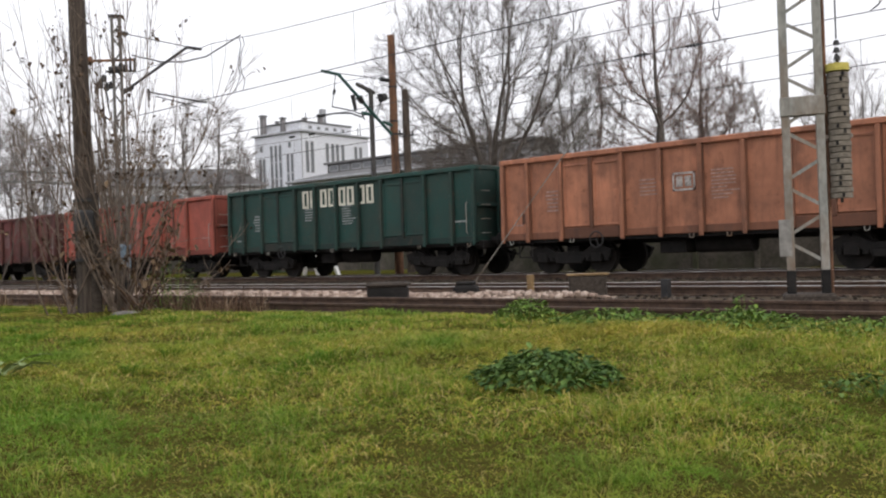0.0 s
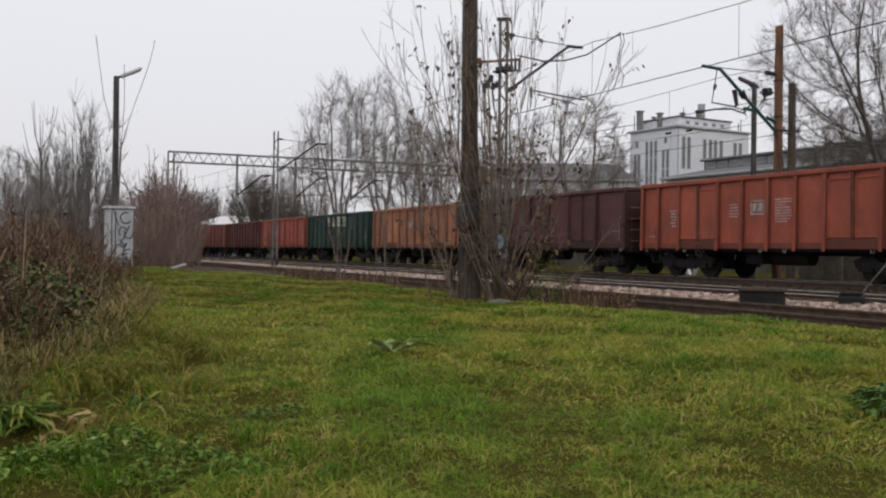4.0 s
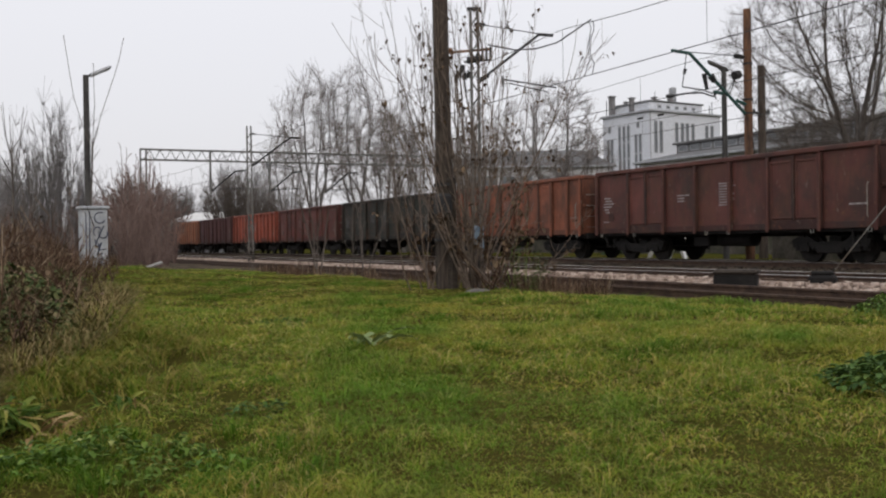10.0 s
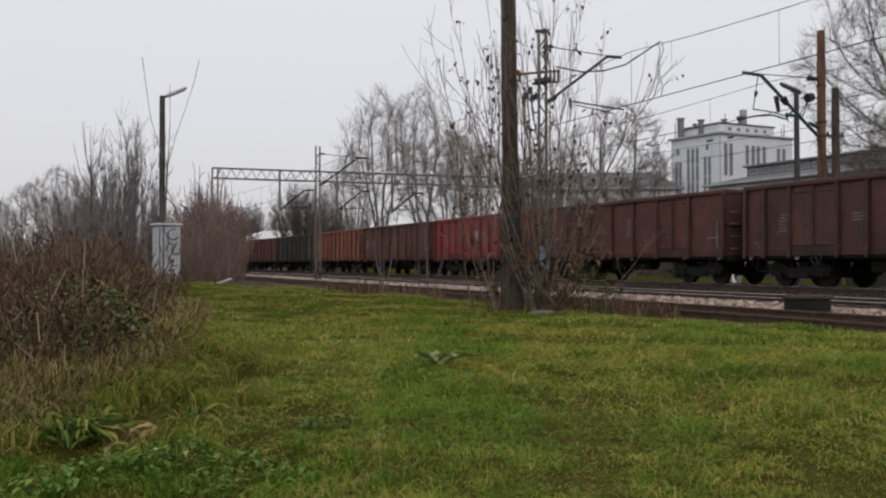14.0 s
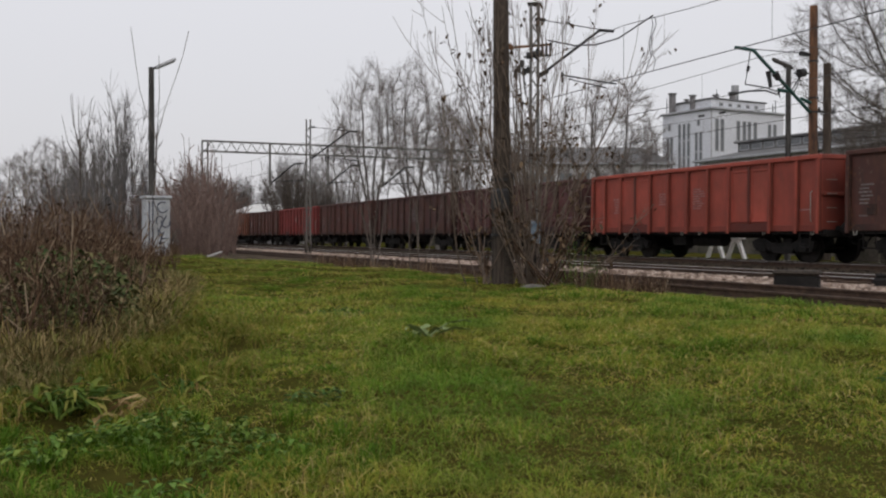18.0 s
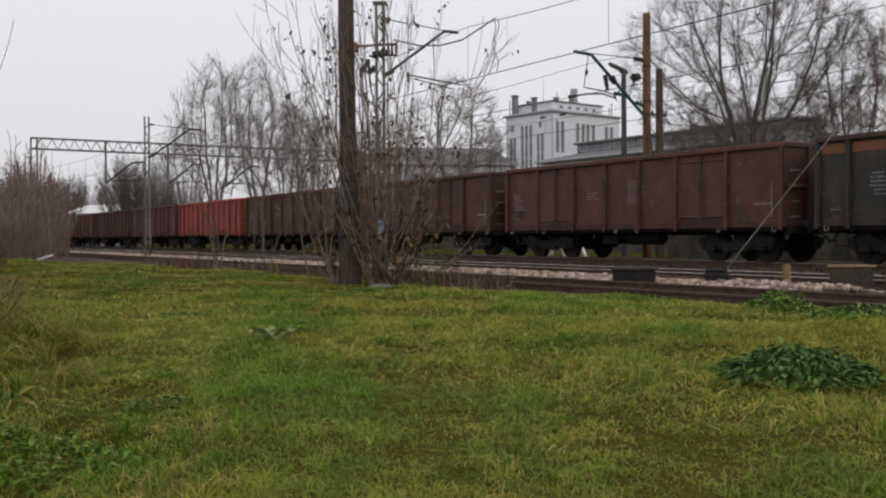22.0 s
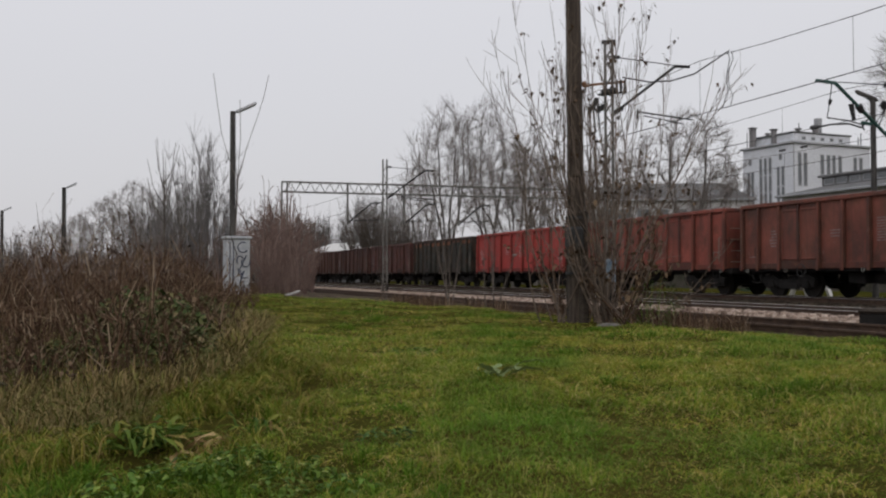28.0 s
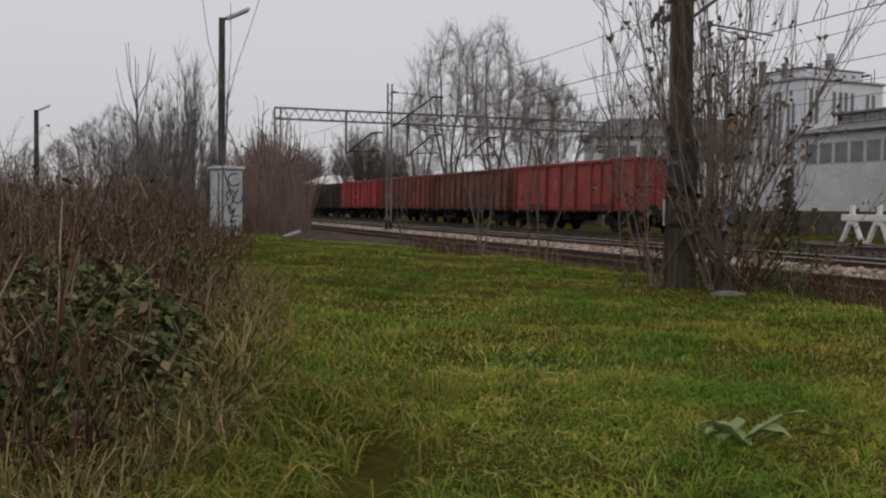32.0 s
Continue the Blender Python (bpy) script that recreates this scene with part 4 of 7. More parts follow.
part("insulator", rod(bmesh.new(), (-1.75, 0, 7.0), (-1.58, 0, 6.8), 0.13, 0.1, 10), DARK_STEEL, rp)
part("insulator", rod(bmesh.new(), (-0.6, 0, 7.78), (-0.2, 0, 7.76), 0.09, 0.07, 10), DARK_STEEL, rp)
part("insulator", rod(bmesh.new(), (-0.66, 0, 7.06), (-0.42, 0, 7.12), 0.16, 0.15, 12), DARK_STEEL, rp)
part("bracket", rod(bmesh.new(), (-0.9, 0, 7.05), (-0.1, 0, 7.1), 0.025), DARK_STEEL, rp)
part("foot_clamp", rod(bmesh.new(), (-0.55, 0, 6.18), (-0.1, 0, 6.05), 0.06, 0.07, 10), GREEN_STEEL, rp)
for a in (-1.04, -0.86):
    part("spar", rod(bmesh.new(), (-0.55, 0, 7.05), (a, 0.02, 6.38), 0.02), DARK_STEEL, rp)
for z in (5.7, 6.2, 7.5):
    part("pole_band", rod(bmesh.new(), (0, 0, z), (0, 0, z + 0.06), 0.185, 0.185, 14), DARK_STEEL, rp)
part("cable_loop", line(bmesh.new(), [(0.18, 0, 4.9), (0.5, 0.2, 4.2), (0.9, 0.4, 3.9)], 0.02), DARK_STEEL, rp)
pp = thing("utility_pole", "plain dark grey concrete pole", "utility pole", m=pose(29.0, 29.0, 0))
part("shaft", rod(bmesh.new(), (0, 0, 0.2), (0, 0, 8.15), 0.19, 0.15, 12), WOOD_POLE, pp)
for a in (-0.4, 0.36):
    part("insulator", rod(bmesh.new(), (a, 0, 6.28), (a, 0, 6.42), 0.05, 0.035, 8), DARK_STEEL, pp)
part("bracket", boxed(-0.45, 0.4, -0.05, 0.05, 6.2, 6.28), DARK_STEEL, pp)


def street_lamp(x, y, z0, z1, turn, label, r=0.085, head=1.2, seat=0.1, shell=None):
    m = thing("street_lamp", label, "street lamp", "street lamps", pose(x, y, 0, 0, 0, turn))
    part("post", rod(bmesh.new(), (0, 0, z0), (0, 0, z1 - 0.3), r * 1.25, r, 12), LAMP_POST, m)
    part("bracket", rod(bmesh.new(), (0, 0, z1 - 0.38), (0.2, 0, z1 - 0.24), 0.035), DARK_STEEL, m)
    bm = boxed(seat, seat + 0.52, -0.11, 0.11, -0.055, 0.055, bevel=0.045)
    for v in bm.verts:
        v.co.y *= 1.0 if v.co.x > 0.4 else 0.6
        v.co *= head
        v.co.z += v.co.x * 0.5 + z1 - 0.37 + 0.35 * (0.1 - seat) * head
    part("lamp_head", bm, shell or CABINET, m, "slanting lamp head")
    return m


street_lamp(3.45, 30.83, 0.3, 6.8, 5, "street lamp on a dark concrete post in the scrub")
for x, y in ((-3.1, 63), (-9, 86.5), (-13.2, 112.8), (-17.2, 135.4), (-19.7, 147), (-22.6, 164), (-25.4, 181), (-29, 205)):
    street_lamp(x, y, 0.2, 7.0, 5, "street lamp of a row along the far road", 0.12)
street_lamp(28.0, 30.05, 0.2, 8.4, 140, "street lamp with a green-grey head beyond the train", 0.1, 1.6, -0.12, LAMP_POST)

# wooden pole in the shrub
wp = thing("wooden_pole", "tall weathered wooden pole with a clamped tarred foot", "utility pole", m=pose(7.87, 15.65, 0))
bm = rod(bmesh.new(), (0.03, 0.0, 0.3), (-0.04, 0.03, 9.6), 0.165, 0.12, 16)
part("shaft", bm, WOOD_POLE, wp)
part("foot_post", boxed(-0.02, 0.15, -0.24, -0.06, 0.2, 2.45, bevel=0.04), SLEEPER, wp, "dark foot timber clamped to the pole")
part("foot_post", boxed(-0.12, 0.06, 0.04, 0.2, 0.2, 1.9, bevel=0.04), SLEEPER, wp)
part("clamp_box", boxed(-0.28, -0.02, -0.4, -0.08, 1.75, 2.15, bevel=0.05), DARK_STEEL, wp, "black box clamped to the pole")
for z in (1.3, 2.3):
    part("wire_band", rod(bmesh.new(), (0, -0.03, z), (0, -0.03, z + 0.05), 0.2, 0.2, 16), DARK_STEEL, wp)


tg = thing("marker_plate", "small faded blue plate on a stake beside the shrub", "marker plate", m=pose(8.45, 15.45, 0.35))
part("stake", rod(bmesh.new(), (0, 0, 0), (0, 0, 0.95), 0.02), DARK_STEEL, tg)
part("plate", boxed(-0.1, 0.1, -0.035, -0.021, 0.82, 1.22, bevel=0.004), BLUE_PLATE, tg, "faded pale blue plate")

# wires
def wire(name, pts, r, label, sag=0.0, drops=None, group="overhead wires"):
    w = thing(name, label, "overhead wire", group)
    out = []
    for a, b in zip(pts, pts[1:]):
        a, b = Vector(a), Vector(b)
        n = max(2, int((b - a).length / 3))
        for k in range(n):
            u = k / n
            out.append(a.lerp(b, u) - Vector((0, 0, sag * 4 * u * (1 - u))))
    out.append(Vector(pts[-1]))
    v, f = swept(out, r, 5)
    part("conductor", mesh_of("conductor", v, f, WIRE), None, w)
    if drops is not None:
        for p in out[2::2]:
            zc = drops
            if p.z > zc + 0.08:
                part("dropper", rod(bmesh.new(), (p.x, p.y, zc), p, 0.008, n=4), WIRE, w)
    return w


for x, zm, zc, ys in ((15.9, 7.45, 5.9, (-75, -35, 5.4, 23.7, 47.3, 90, 150)), (TX, 7.5, 6.4, (-75, -30, 3.4, 26.2, 57.3, 110, 170)), (27.3, 6.75, 5.9, (-75, -30, 3.4, 50, 110, 170))):
    wire("messenger_wire", [(x, y, zm) for y in ys], 0.0105, "thin sagging messenger wire with droppers", 0.3, zc)
    wire("contact_wire", [(x, ys[0], zc), (x, ys[-1], zc)], 0.013, "straight copper contact wire above the track", 0.0)
wire("jumper_cable", [(13.2, 23.39, 6.74), (13.9, 23.13, 6.6), (14.4, 22.81, 6.61), (14.9, 22.48, 6.76), (15.4, 22.25, 7.12), (15.85, 22.2, 7.42)], 0.022, "dark jumper cable curving up from the mast", 0.0)
wire("jumper_cable", [(15.9, 22.36, 7.4), (15.9, 22.27, 7.21), (15.9, 22.36, 6.95), (15.9, 22.44, 6.7), (15.9, 22.4, 6.5), (15.9, 22.35, 6.31), (15.9, 22.5, 6.12), (15.9, 22.61, 5.92)], 0.012, "thin looping black jumper cable", 0.0)
wire("jumper_cable", [(15.9, 22.18, 7.4), (15.9, 22.12, 7.16), (15.9, 22.24, 7.0), (15.9, 22.35, 6.85), (15.9, 22.3, 6.41), (15.9, 22.14, 6.18), (15.9, 22.25, 5.92)], 0.012, "thin looping black jumper cable", 0.0)
def loop(x, y, z0, z1, w):
    return [(x, y + w * math.sin(k * 0.9) * (1 - k / 9), z0 + (z1 - z0) * k / 8 + 0.12 * math.sin(k * 0.8)) for k in range(9)]


for a in (0.13, -0.16):
    wire("jumper_cable", loop(15.9, 8.08, 5.98, 5.12, a), 0.011, "thin looping black jumper cable", 0.0)
wire("jumper_cable", [(TX, 7.46, 7.98), (TX, 7.75, 7.4), (TX, 7.86, 7.0), (TX, 7.68, 6.75), (TX, 7.72, 6.55), (TX, 7.92, 6.42)], 0.012, "thin grey jumper cable hanging to the contact wire", 0.0)
wire("jumper_cable", [(TX, 7.11, 7.9), (TX, 7.32, 7.3), (TX, 7.55, 6.75), (TX, 7.75, 6.5), (TX, 7.92, 6.42)], 0.012, "thin grey jumper cable hanging to the contact wire", 0.0)
wire("section_wire", [(15.9, 8.95, 5.92), (15.9, 5.0, 9.4), (15.9, -2, 15.6)], 0.013, "slanting wire running up to a far mast", 0.0)
for x, y, z in ((27.3, 33.2, 6.62), (27.3, 34.6, 6.64), (TX, 12.4, 6.4), (TX, 14.0, 6.4)):
    si = thing("section_insulator", "dark insulator bead string on an overhead wire", "insulator", "wire insulators", pose(x, y, z))
    for k in range(4):
        part("insulator_disc", rod(bmesh.new(), (0, -0.16 + k * 0.1, 0), (0, -0.1 + k * 0.1, 0), 0.055, 0.035, 8), DARK_STEEL, si)
gw = thing("guy_wire", "pale slanting guy wire beside the track", "guy wire")
part("stay", rod(bmesh.new(), (20.0, 17.55, 0.4), (20.0, 13.3, 4.72), 0.017, n=6), MAST_PAINT, gw)

# mast for the arms overhead beyond the tension weight
hm = thing("hanging_bracket", "grey drop bracket with cantilever arms hanging over the tracks", "catenary bracket", m=pose(20.6, 5.43, 0))
for dy in (-0.11, 0.11):
    part("drop_post", boxed(-0.05, 0.05, dy - 0.055, dy + 0.055, 6.36, 10.2, bevel=0.01), MAST_PAINT, hm)
for k in range(9):
    part("tie_plate", boxed(-0.04, 0.04, -0.05, 0.05, 6.5 + k * 0.45, 6.62 + k * 0.45), MAST_PAINT, hm)
part("end_plate", boxed(-0.12, 0.12, -0.22, 0.24, 6.28, 6.36, bevel=0.01), DARK_STEEL, hm)
part("insulator", rod(bmesh.new(), (0, -0.2, 6.2), (0, -0.24, 6.42), 0.1, 0.08, 12), DARK_STEEL, hm)
part("arm", rod(bmesh.new(), (0, -0.22, 6.4), (0, -1.35, 9.2), 0.05), DARK_STEEL, hm)
part("registration_tube", line(bmesh.new(), [(0.4, -0.3, 6.55), (1.2, -0.5, 6.5), (2.3, -0.6, 6.62)], 0.03), DARK_STEEL, hm)
for a in (-0.55, -0.8):
    part("steady_arm", line(bmesh.new(), [(1.6, a + 0.05, 6.55), (2.2, a - 0.02, 6.62), (2.5, a - 0.1, 6.52), (2.55, a - 0.12, 6.42)], 0.02), DARK_STEEL, hm)
part("beam", boxed(-6, 10, -0.2, 0.2, 10.0, 10.5), MAST_PAINT, hm)
part("leg", boxed(9.8, 10.2, -0.2, 0.2, 0.2, 10.4), MAST_PAINT, hm)
part("long_arm", rod(bmesh.new(), (0, 0, 8.4), (-4.7, -0.35, 6.0), 0.035), DARK_STEEL, hm)
for pts in ([(-4.7, -0.2, 5.98), (-4.7, -0.55, 5.86), (-4.7, -0.85, 5.68)], [(-4.7, -0.35, 6.0), (-4.7, -0.82, 5.8), (-4.7, -0.84, 5.52)], [(-4.7, -0.28, 5.95), (-4.7, -0.33, 5.85)]):
    part("steady_arm", line(bmesh.new(), pts, 0.022), DARK_STEEL, hm)

# trackside boxes
sw = thing("point_machine", "low dark point machine with a worn lid between the tracks", "point machine", m=pose(12.1, 12.75, -0.06, 0, 0, 40))
part("case", boxed(-0.24, 0.24, -0.36, 0.36, 0.3, 0.7, bevel=0.03), BLACK_STEEL, sw)
part("lid", boxed(-0.27, 0.27, -0.4, 0.38, 0.7, 0.78, bevel=0.035), SLEEPER, sw, "dark worn lid")
part("rod", rod(bmesh.new(), (0.2, -0.4, 0.6), (0.5, -2.4, 0.52), 0.02), RAIL_SIDE, sw)
sw = thing("point_machine", "small dark junction box between the tracks", "junction box", m=pose(13.1, 11.75, 0.1, 0, 0, 30))
part("case", boxed(-0.16, 0.16, -0.22, 0.22, 0.2, 0.52, bevel=0.05), BLACK_STEEL, sw)
part("lid", boxed(-0.12, 0.12, -0.17, 0.17, 0.52, 0.58, bevel=0.02), BLACK_STEEL, sw)
for x, y in ((13.85, 10.86),):
    pg = thing("marker_post", "short ochre wooden marker post beside the track", "marker post", m=pose(x, y, 0))
    part("post", boxed(-0.055, 0.055, -0.055, 0.055, 0.3, 0.76, bevel=0.015), OCHRE, pg)
ch = thing("cable_chamber", "squat dark chamber with an ochre lid beside the track", "cable chamber", m=pose(14.4, 10.0, -0.06, 0, 0, 38))
part("case", boxed(-0.2, 0.2, -0.33, 0.33, 0.3, 0.78, bevel=0.02), SLEEPER, ch)
part("lid", boxed(-0.22, 0.22, -0.37, 0.37, 0.78, 0.815, bevel=0.008), OCHRE, ch, "ochre wooden lid edge")
for y in (8.6, 26):
    st = thing("marker_stub", "short dark stub beside the rail", "marker post", "track stubs", pose(14.7, y, -0.05))
    part("post", boxed(-0.07, 0.07, -0.07, 0.07, 0.3, 0.68, bevel=0.015), DARK_STEEL, st)

# relay cabinet with graffiti
cb = thing("relay_cabinet", "grey-blue metal relay cabinet with dark graffiti, standing in the scrub", "relay cabinet", m=pose(3.25, 27.95, 0, 0, 0, 8))
part("body", boxed(-0.33, 0.33, -0.2, 0.3, 0.35, 2.34, bevel=0.02), CABINET, cb)
part("roof", boxed(-0.38, 0.38, -0.26, 0.34, 2.34, 2.42, bevel=0.02), CABINET, cb)
part("door", boxed(-0.12, 0.31, -0.215, -0.203, 0.5, 2.28, bevel=0.004), CABINET, cb, "sprayed cabinet door")
gr = bmesh.new()
def scrawl(cx, cz, rx, rz, a0, a1):
    return [(cx + rx * math.cos(radians(a0 + (a1 - a0) * k / 10)), -0.222, cz + rz * math.sin(radians(a0 + (a1 - a0) * k / 10))) for k in range(11)]


for stroke in (scrawl(0.12, 2.1, 0.15, 0.15, 60, 330), scrawl(0.04, 1.72, 0.1, 0.13, 20, 230), scrawl(0.2, 1.68, 0.12, 0.14, 150, 380), [(0.22, -0.222, 1.88), (0.02, -0.222, 1.45), (0.1, -0.222, 1.3)],
               [(-0.03, -0.222, 1.52), (0.02, -0.222, 1.28), (0.16, -0.222, 1.42), (0.06, -0.222, 1.22), (0.25, -0.222, 1.24)], [(0.0, -0.222, 1.3), (0.12, -0.222, 1.33), (0.02, -0.222, 1.08), (0.18, -0.222, 1.12)],
               scrawl(0.12, 0.82, 0.13, 0.17, 100, -150), [(0.16, -0.222, 1.05), (0.12, -0.222, 0.62)]):
    line(gr, stroke, 0.016, 5)
line(gr, [(-0.25, -0.205, 2.25), (-0.25, -0.205, 0.6)], 0.014, 4)
line(gr, [(-0.15, -0.205, 2.28), (-0.16, -0.205, 0.5)], 0.016, 4)
part("graffiti", gr, INK, cb, "blue-black scribbled graffiti")

# concrete wall, trestle and hedge beyond the train
wl_ = thing("concrete_wall", "low grey weathered concrete panel wall beyond the tracks", "wall", kind="structure")
for k in range(24):
    y = -14 + k * 2.1
    if y > 26:
        break
    part("wall_panel", boxed(28.4, 28.6, y + 0.02, y + 2.08, 0.2, 1.75, bevel=0.02), WALL_MOSSY, wl_)
    part("wall_post", boxed(28.3, 28.7, y - 0.09, y + 0.09, 0.2, 1.8, bevel=0.02), WALL_MOSSY, wl_)
yw = thing("yard_wall", "long grey wall along the works yard", "wall", kind="structure")
for k in range(22):
    y = 22 + k * 3.0
    part("wall_panel", boxed(36.0, 36.12, y + 0.12, y + 2.88, 0.2, 1.6, bevel=0.02), WALL_MOSSY, yw)
    part("wall_post", boxed(35.95, 36.2, y - 0.11, y + 0.11, 0.2, 1.75, bevel=0.02), WALL_MOSSY, yw)
tr = thing("buffer_trestle", "white-painted timber trestle standing on the lawn", "trestle", m=pose(27.6, 33.3, 0.35, 0, 0, -5))
part("beam", boxed(-0.1, 0.1, -1.3, 1.3, 0.85, 1.1, bevel=0.02), WHITE_PAINT, tr)
for y in (-0.75, 0.75):
    part("post", boxed(-0.08, 0.08, y - 0.1, y + 0.1, 0.7, 1.45, bevel=0.02), WHITE_PAINT, tr)
    for s in (-1, 1):
        part("leg", bar(bmesh.new(), (0, y + s * 0.1, 0.9), (0.0, y + s * 0.6, 0.0), 0.14, 0.14), WHITE_PAINT, tr)

# loose things on the grass
sb = thing("stone_slab", "rounded grey stone at the foot of the pole", "stone", m=pose(8.05, 14.7, 0.38))
bm = bmesh.new()
bmesh.ops.create_icosphere(bm, subdivisions=3, radius=0.22)
for v in bm.verts:
    v.co = Vector((v.co.x * 1.2, v.co.y * 1.4, v.co.z * 0.4)) * (1 + 0.15 * noise.noise(v.co * 4))
part("stone", bm, STONE, sb)
pk = thing("plank", "pale broken plank lying at the edge of the scrub", "plank", m=pose(5.3, 30.5, 0.72, 12, -14, 30))
part("board", boxed(-0.3, 0.3, -0.06, 0.06, -0.025, 0.025, bevel=0.008), CONCRETE, pk)


# ---- buildings ----
def frame_window(parent, at_, w, h, rows, wallm=None):
    """A tall window: dark glass behind a pale frame, at_ is the wall's local pose at the sill's middle; the wall faces -Y."""
    win = part("window", boxed(-w / 2, w / 2, -0.03, 0.12, 0, h), CORNICE, parent)
    win.matrix_basis = at_
    for k in range(rows):
        z0, z1 = h * k / rows + 0.12, h * (k + 1) / rows - 0.12
        part("pane", boxed(-w / 2 + 0.12, w / 2 - 0.12, -0.05, -0.034, z0, z1), GLASS, win)
    return win


hall = thing("works_building", "tall white rendered industrial building with narrow window strips", "building", m=pose(84.6, 105.3, 0, 0, 0, 6.3))
# local x runs along the longer face, local y along the shorter one; the near corner is the origin
LX, LY, HE = 14.2, 9.3, 18.55
part("wall", boxed(0, LX, 0, LY, 0, HE), WHITE_WALL, hall)
part("cornice", boxed(-0.35, LX + 0.35, -0.35, LY + 0.35, HE, HE + 0.3, bevel=0.06), CORNICE, hall)
part("attic", boxed(1.4, LX - 2.4, 1.2, LY - 1.0, HE + 0.3, HE + 1.65), WHITE_WALL, hall)
part("attic_roof", boxed(1.2, LX - 2.2, 1.0, LY - 0.8, HE + 1.65, HE + 1.85, bevel=0.05), ROOF_GREY, hall)
for k in range(5):
    frame_window(hall, pose(3.2 + k * 1.7, 1.19, HE + 0.75), 0.7, 0.5, 1)
for x, y, s, h in ((0.5, LY - 1.4, 0.36, 3.0), (1.2, 4.6, 0.3, 2.4), (3.2, 2.2, 0.25, 2.3), (6.8, 2.6, 0.32, 3.0), (1.8, 6.4, 0.2, 2.1)):
    c = part("chimney", boxed(x - s, x + s, y - s, y + s, HE + 0.3, HE + h, bevel=0.05), BRICK_DARK, hall)
    part("chimney_cap", boxed(x - s - 0.1, x + s + 0.1, y - s - 0.1, y + s + 0.1, HE + h, HE + h + 0.16), ROOF_GREY, c)
part("roof_tower", boxed(9.2, 10.0, 4.4, 5.2, HE + 1.8, HE + 4.6, bevel=0.05), CORNICE, hall)
for x, y, h in ((5.2, 4.0, 3.6), (8.2, 3.0, 2.6), (LX - 1.0, 0.6, 2.2), (LX - 0.4, 1.6, 1.8), (0.3, LY - 0.5, 2.6)):
    part("aerial", rod(bmesh.new(), (x, y, HE + 0.3), (x, y, HE + h), 0.07, 0.05), DARK_STEEL, hall)
for u, z, h in ((0.085, 12.9, 4.5), (0.155, 12.9, 4.5), (0.37, 14.5, 2.8), (0.45, 14.5, 2.8), (0.52, 14.5, 2.8), (0.6, 14.5, 2.8), (0.8, 14.6, 2.6), (0.875, 14.6, 2.6)):
    frame_window(hall, pose(u * LX, 0.0, z), 0.72, h, 1)
for u, z, h, r in ((0.19, 7.6, 8.1, 3), (0.28, 7.6, 8.1, 3), (0.44, 7.6, 9.5, 4), (0.535, 7.6, 9.5, 4), (0.63, 7.6, 9.5, 4), (0.8, 7.6, 7.8, 3), (0.88, 7.6, 7.8, 3), (0.235, 16.5, 0.9, 1), (0.85, 16.3, 1.0, 1)):
    frame_window(hall, pose(0.0, u * LY, z, 0, 0, -90), 0.6, h, r)
part("downpipe", rod(bmesh.new(), (0.12, -0.06, 5), (0.12, -0.06, HE), 0.07), CORNICE, hall)


def low_hall(name, label, m, lx, ly, he, roof_h, wall, lantern, nwin, top=None, hip=2.5):
    b = thing(name, label, "building", m=m)
    part("wall", boxed(0, lx, 0, ly, 0, he), wall, b)
    bm = bmesh.new()
    vs = [bm.verts.new(c) for c in ((-0.6, -0.6, he), (lx + 0.6, -0.6, he), (lx + 0.6, ly + 0.6, he), (-0.6, ly + 0.6, he),
                                    (hip, ly * 0.35, he + roof_h), (lx - hip, ly * 0.35, he + roof_h), (lx - hip, ly * 0.65, he + roof_h), (hip, ly * 0.65, he + roof_h))]
    for f in ((0, 1, 5, 4), (1, 2, 6, 5), (2, 3, 7, 6), (3, 0, 4, 7), (4, 5, 6, 7), (3, 2, 1, 0)):
        bm.faces.new([vs[i] for i in f])
    part("roof", bm, top or ROOF_GREY, b)
    part("eaves_board", boxed(-0.7, lx + 0.7, -0.7, ly + 0.7, he - 0.25, he, bevel=0.05), CORNICE, b)
    if lantern:
        part("lantern", boxed(hip, lx - hip, ly * 0.36, ly * 0.64, he + roof_h, he + roof_h + 1.0), ROOF_GREY, b)
        part("lantern_roof", boxed(hip - 0.3, lx - hip + 0.3, ly * 0.33, ly * 0.67, he + roof_h + 1.0, he + roof_h + 1.25, bevel=0.05), ROOF_GREY, b)
        for k in range(int((lx - 2 * hip - 1) / 1.9)):
            frame_window(b, pose(hip + 1.1 + k * 1.9, ly * 0.36, he + roof_h + 0.15), 1.5, 0.75, 1)
    for k in range(nwin):
        frame_window(b, pose(2.2 + k * (lx - 4) / max(1, nwin - 1), 0.0, he - 3.4), 1.8, 2.2, 1)
    return b


low_hall("works_hall", "lower works hall with dark roof and lantern windows", pose(69.8, 88.5, 0, 0, 0, -88), 31, 14, 9.9, 1.1, PALE_WALL, True, 14, None, 0.4)
low_hall("office_block", "long grey lower building beside the white hall", pose(56.5, 109.0, 0, 0, 0, -22), 20, 10, 10.7, 2.3, PALE_WALL, False, 8)
low_hall("long_shed", "far shed with a bright white roof", pose(23.0, 118, 0, 0, 0, -12), 8.5, 10, 4.25, 1.1, GREY_WALL, False, 2, WHITE_PAINT)


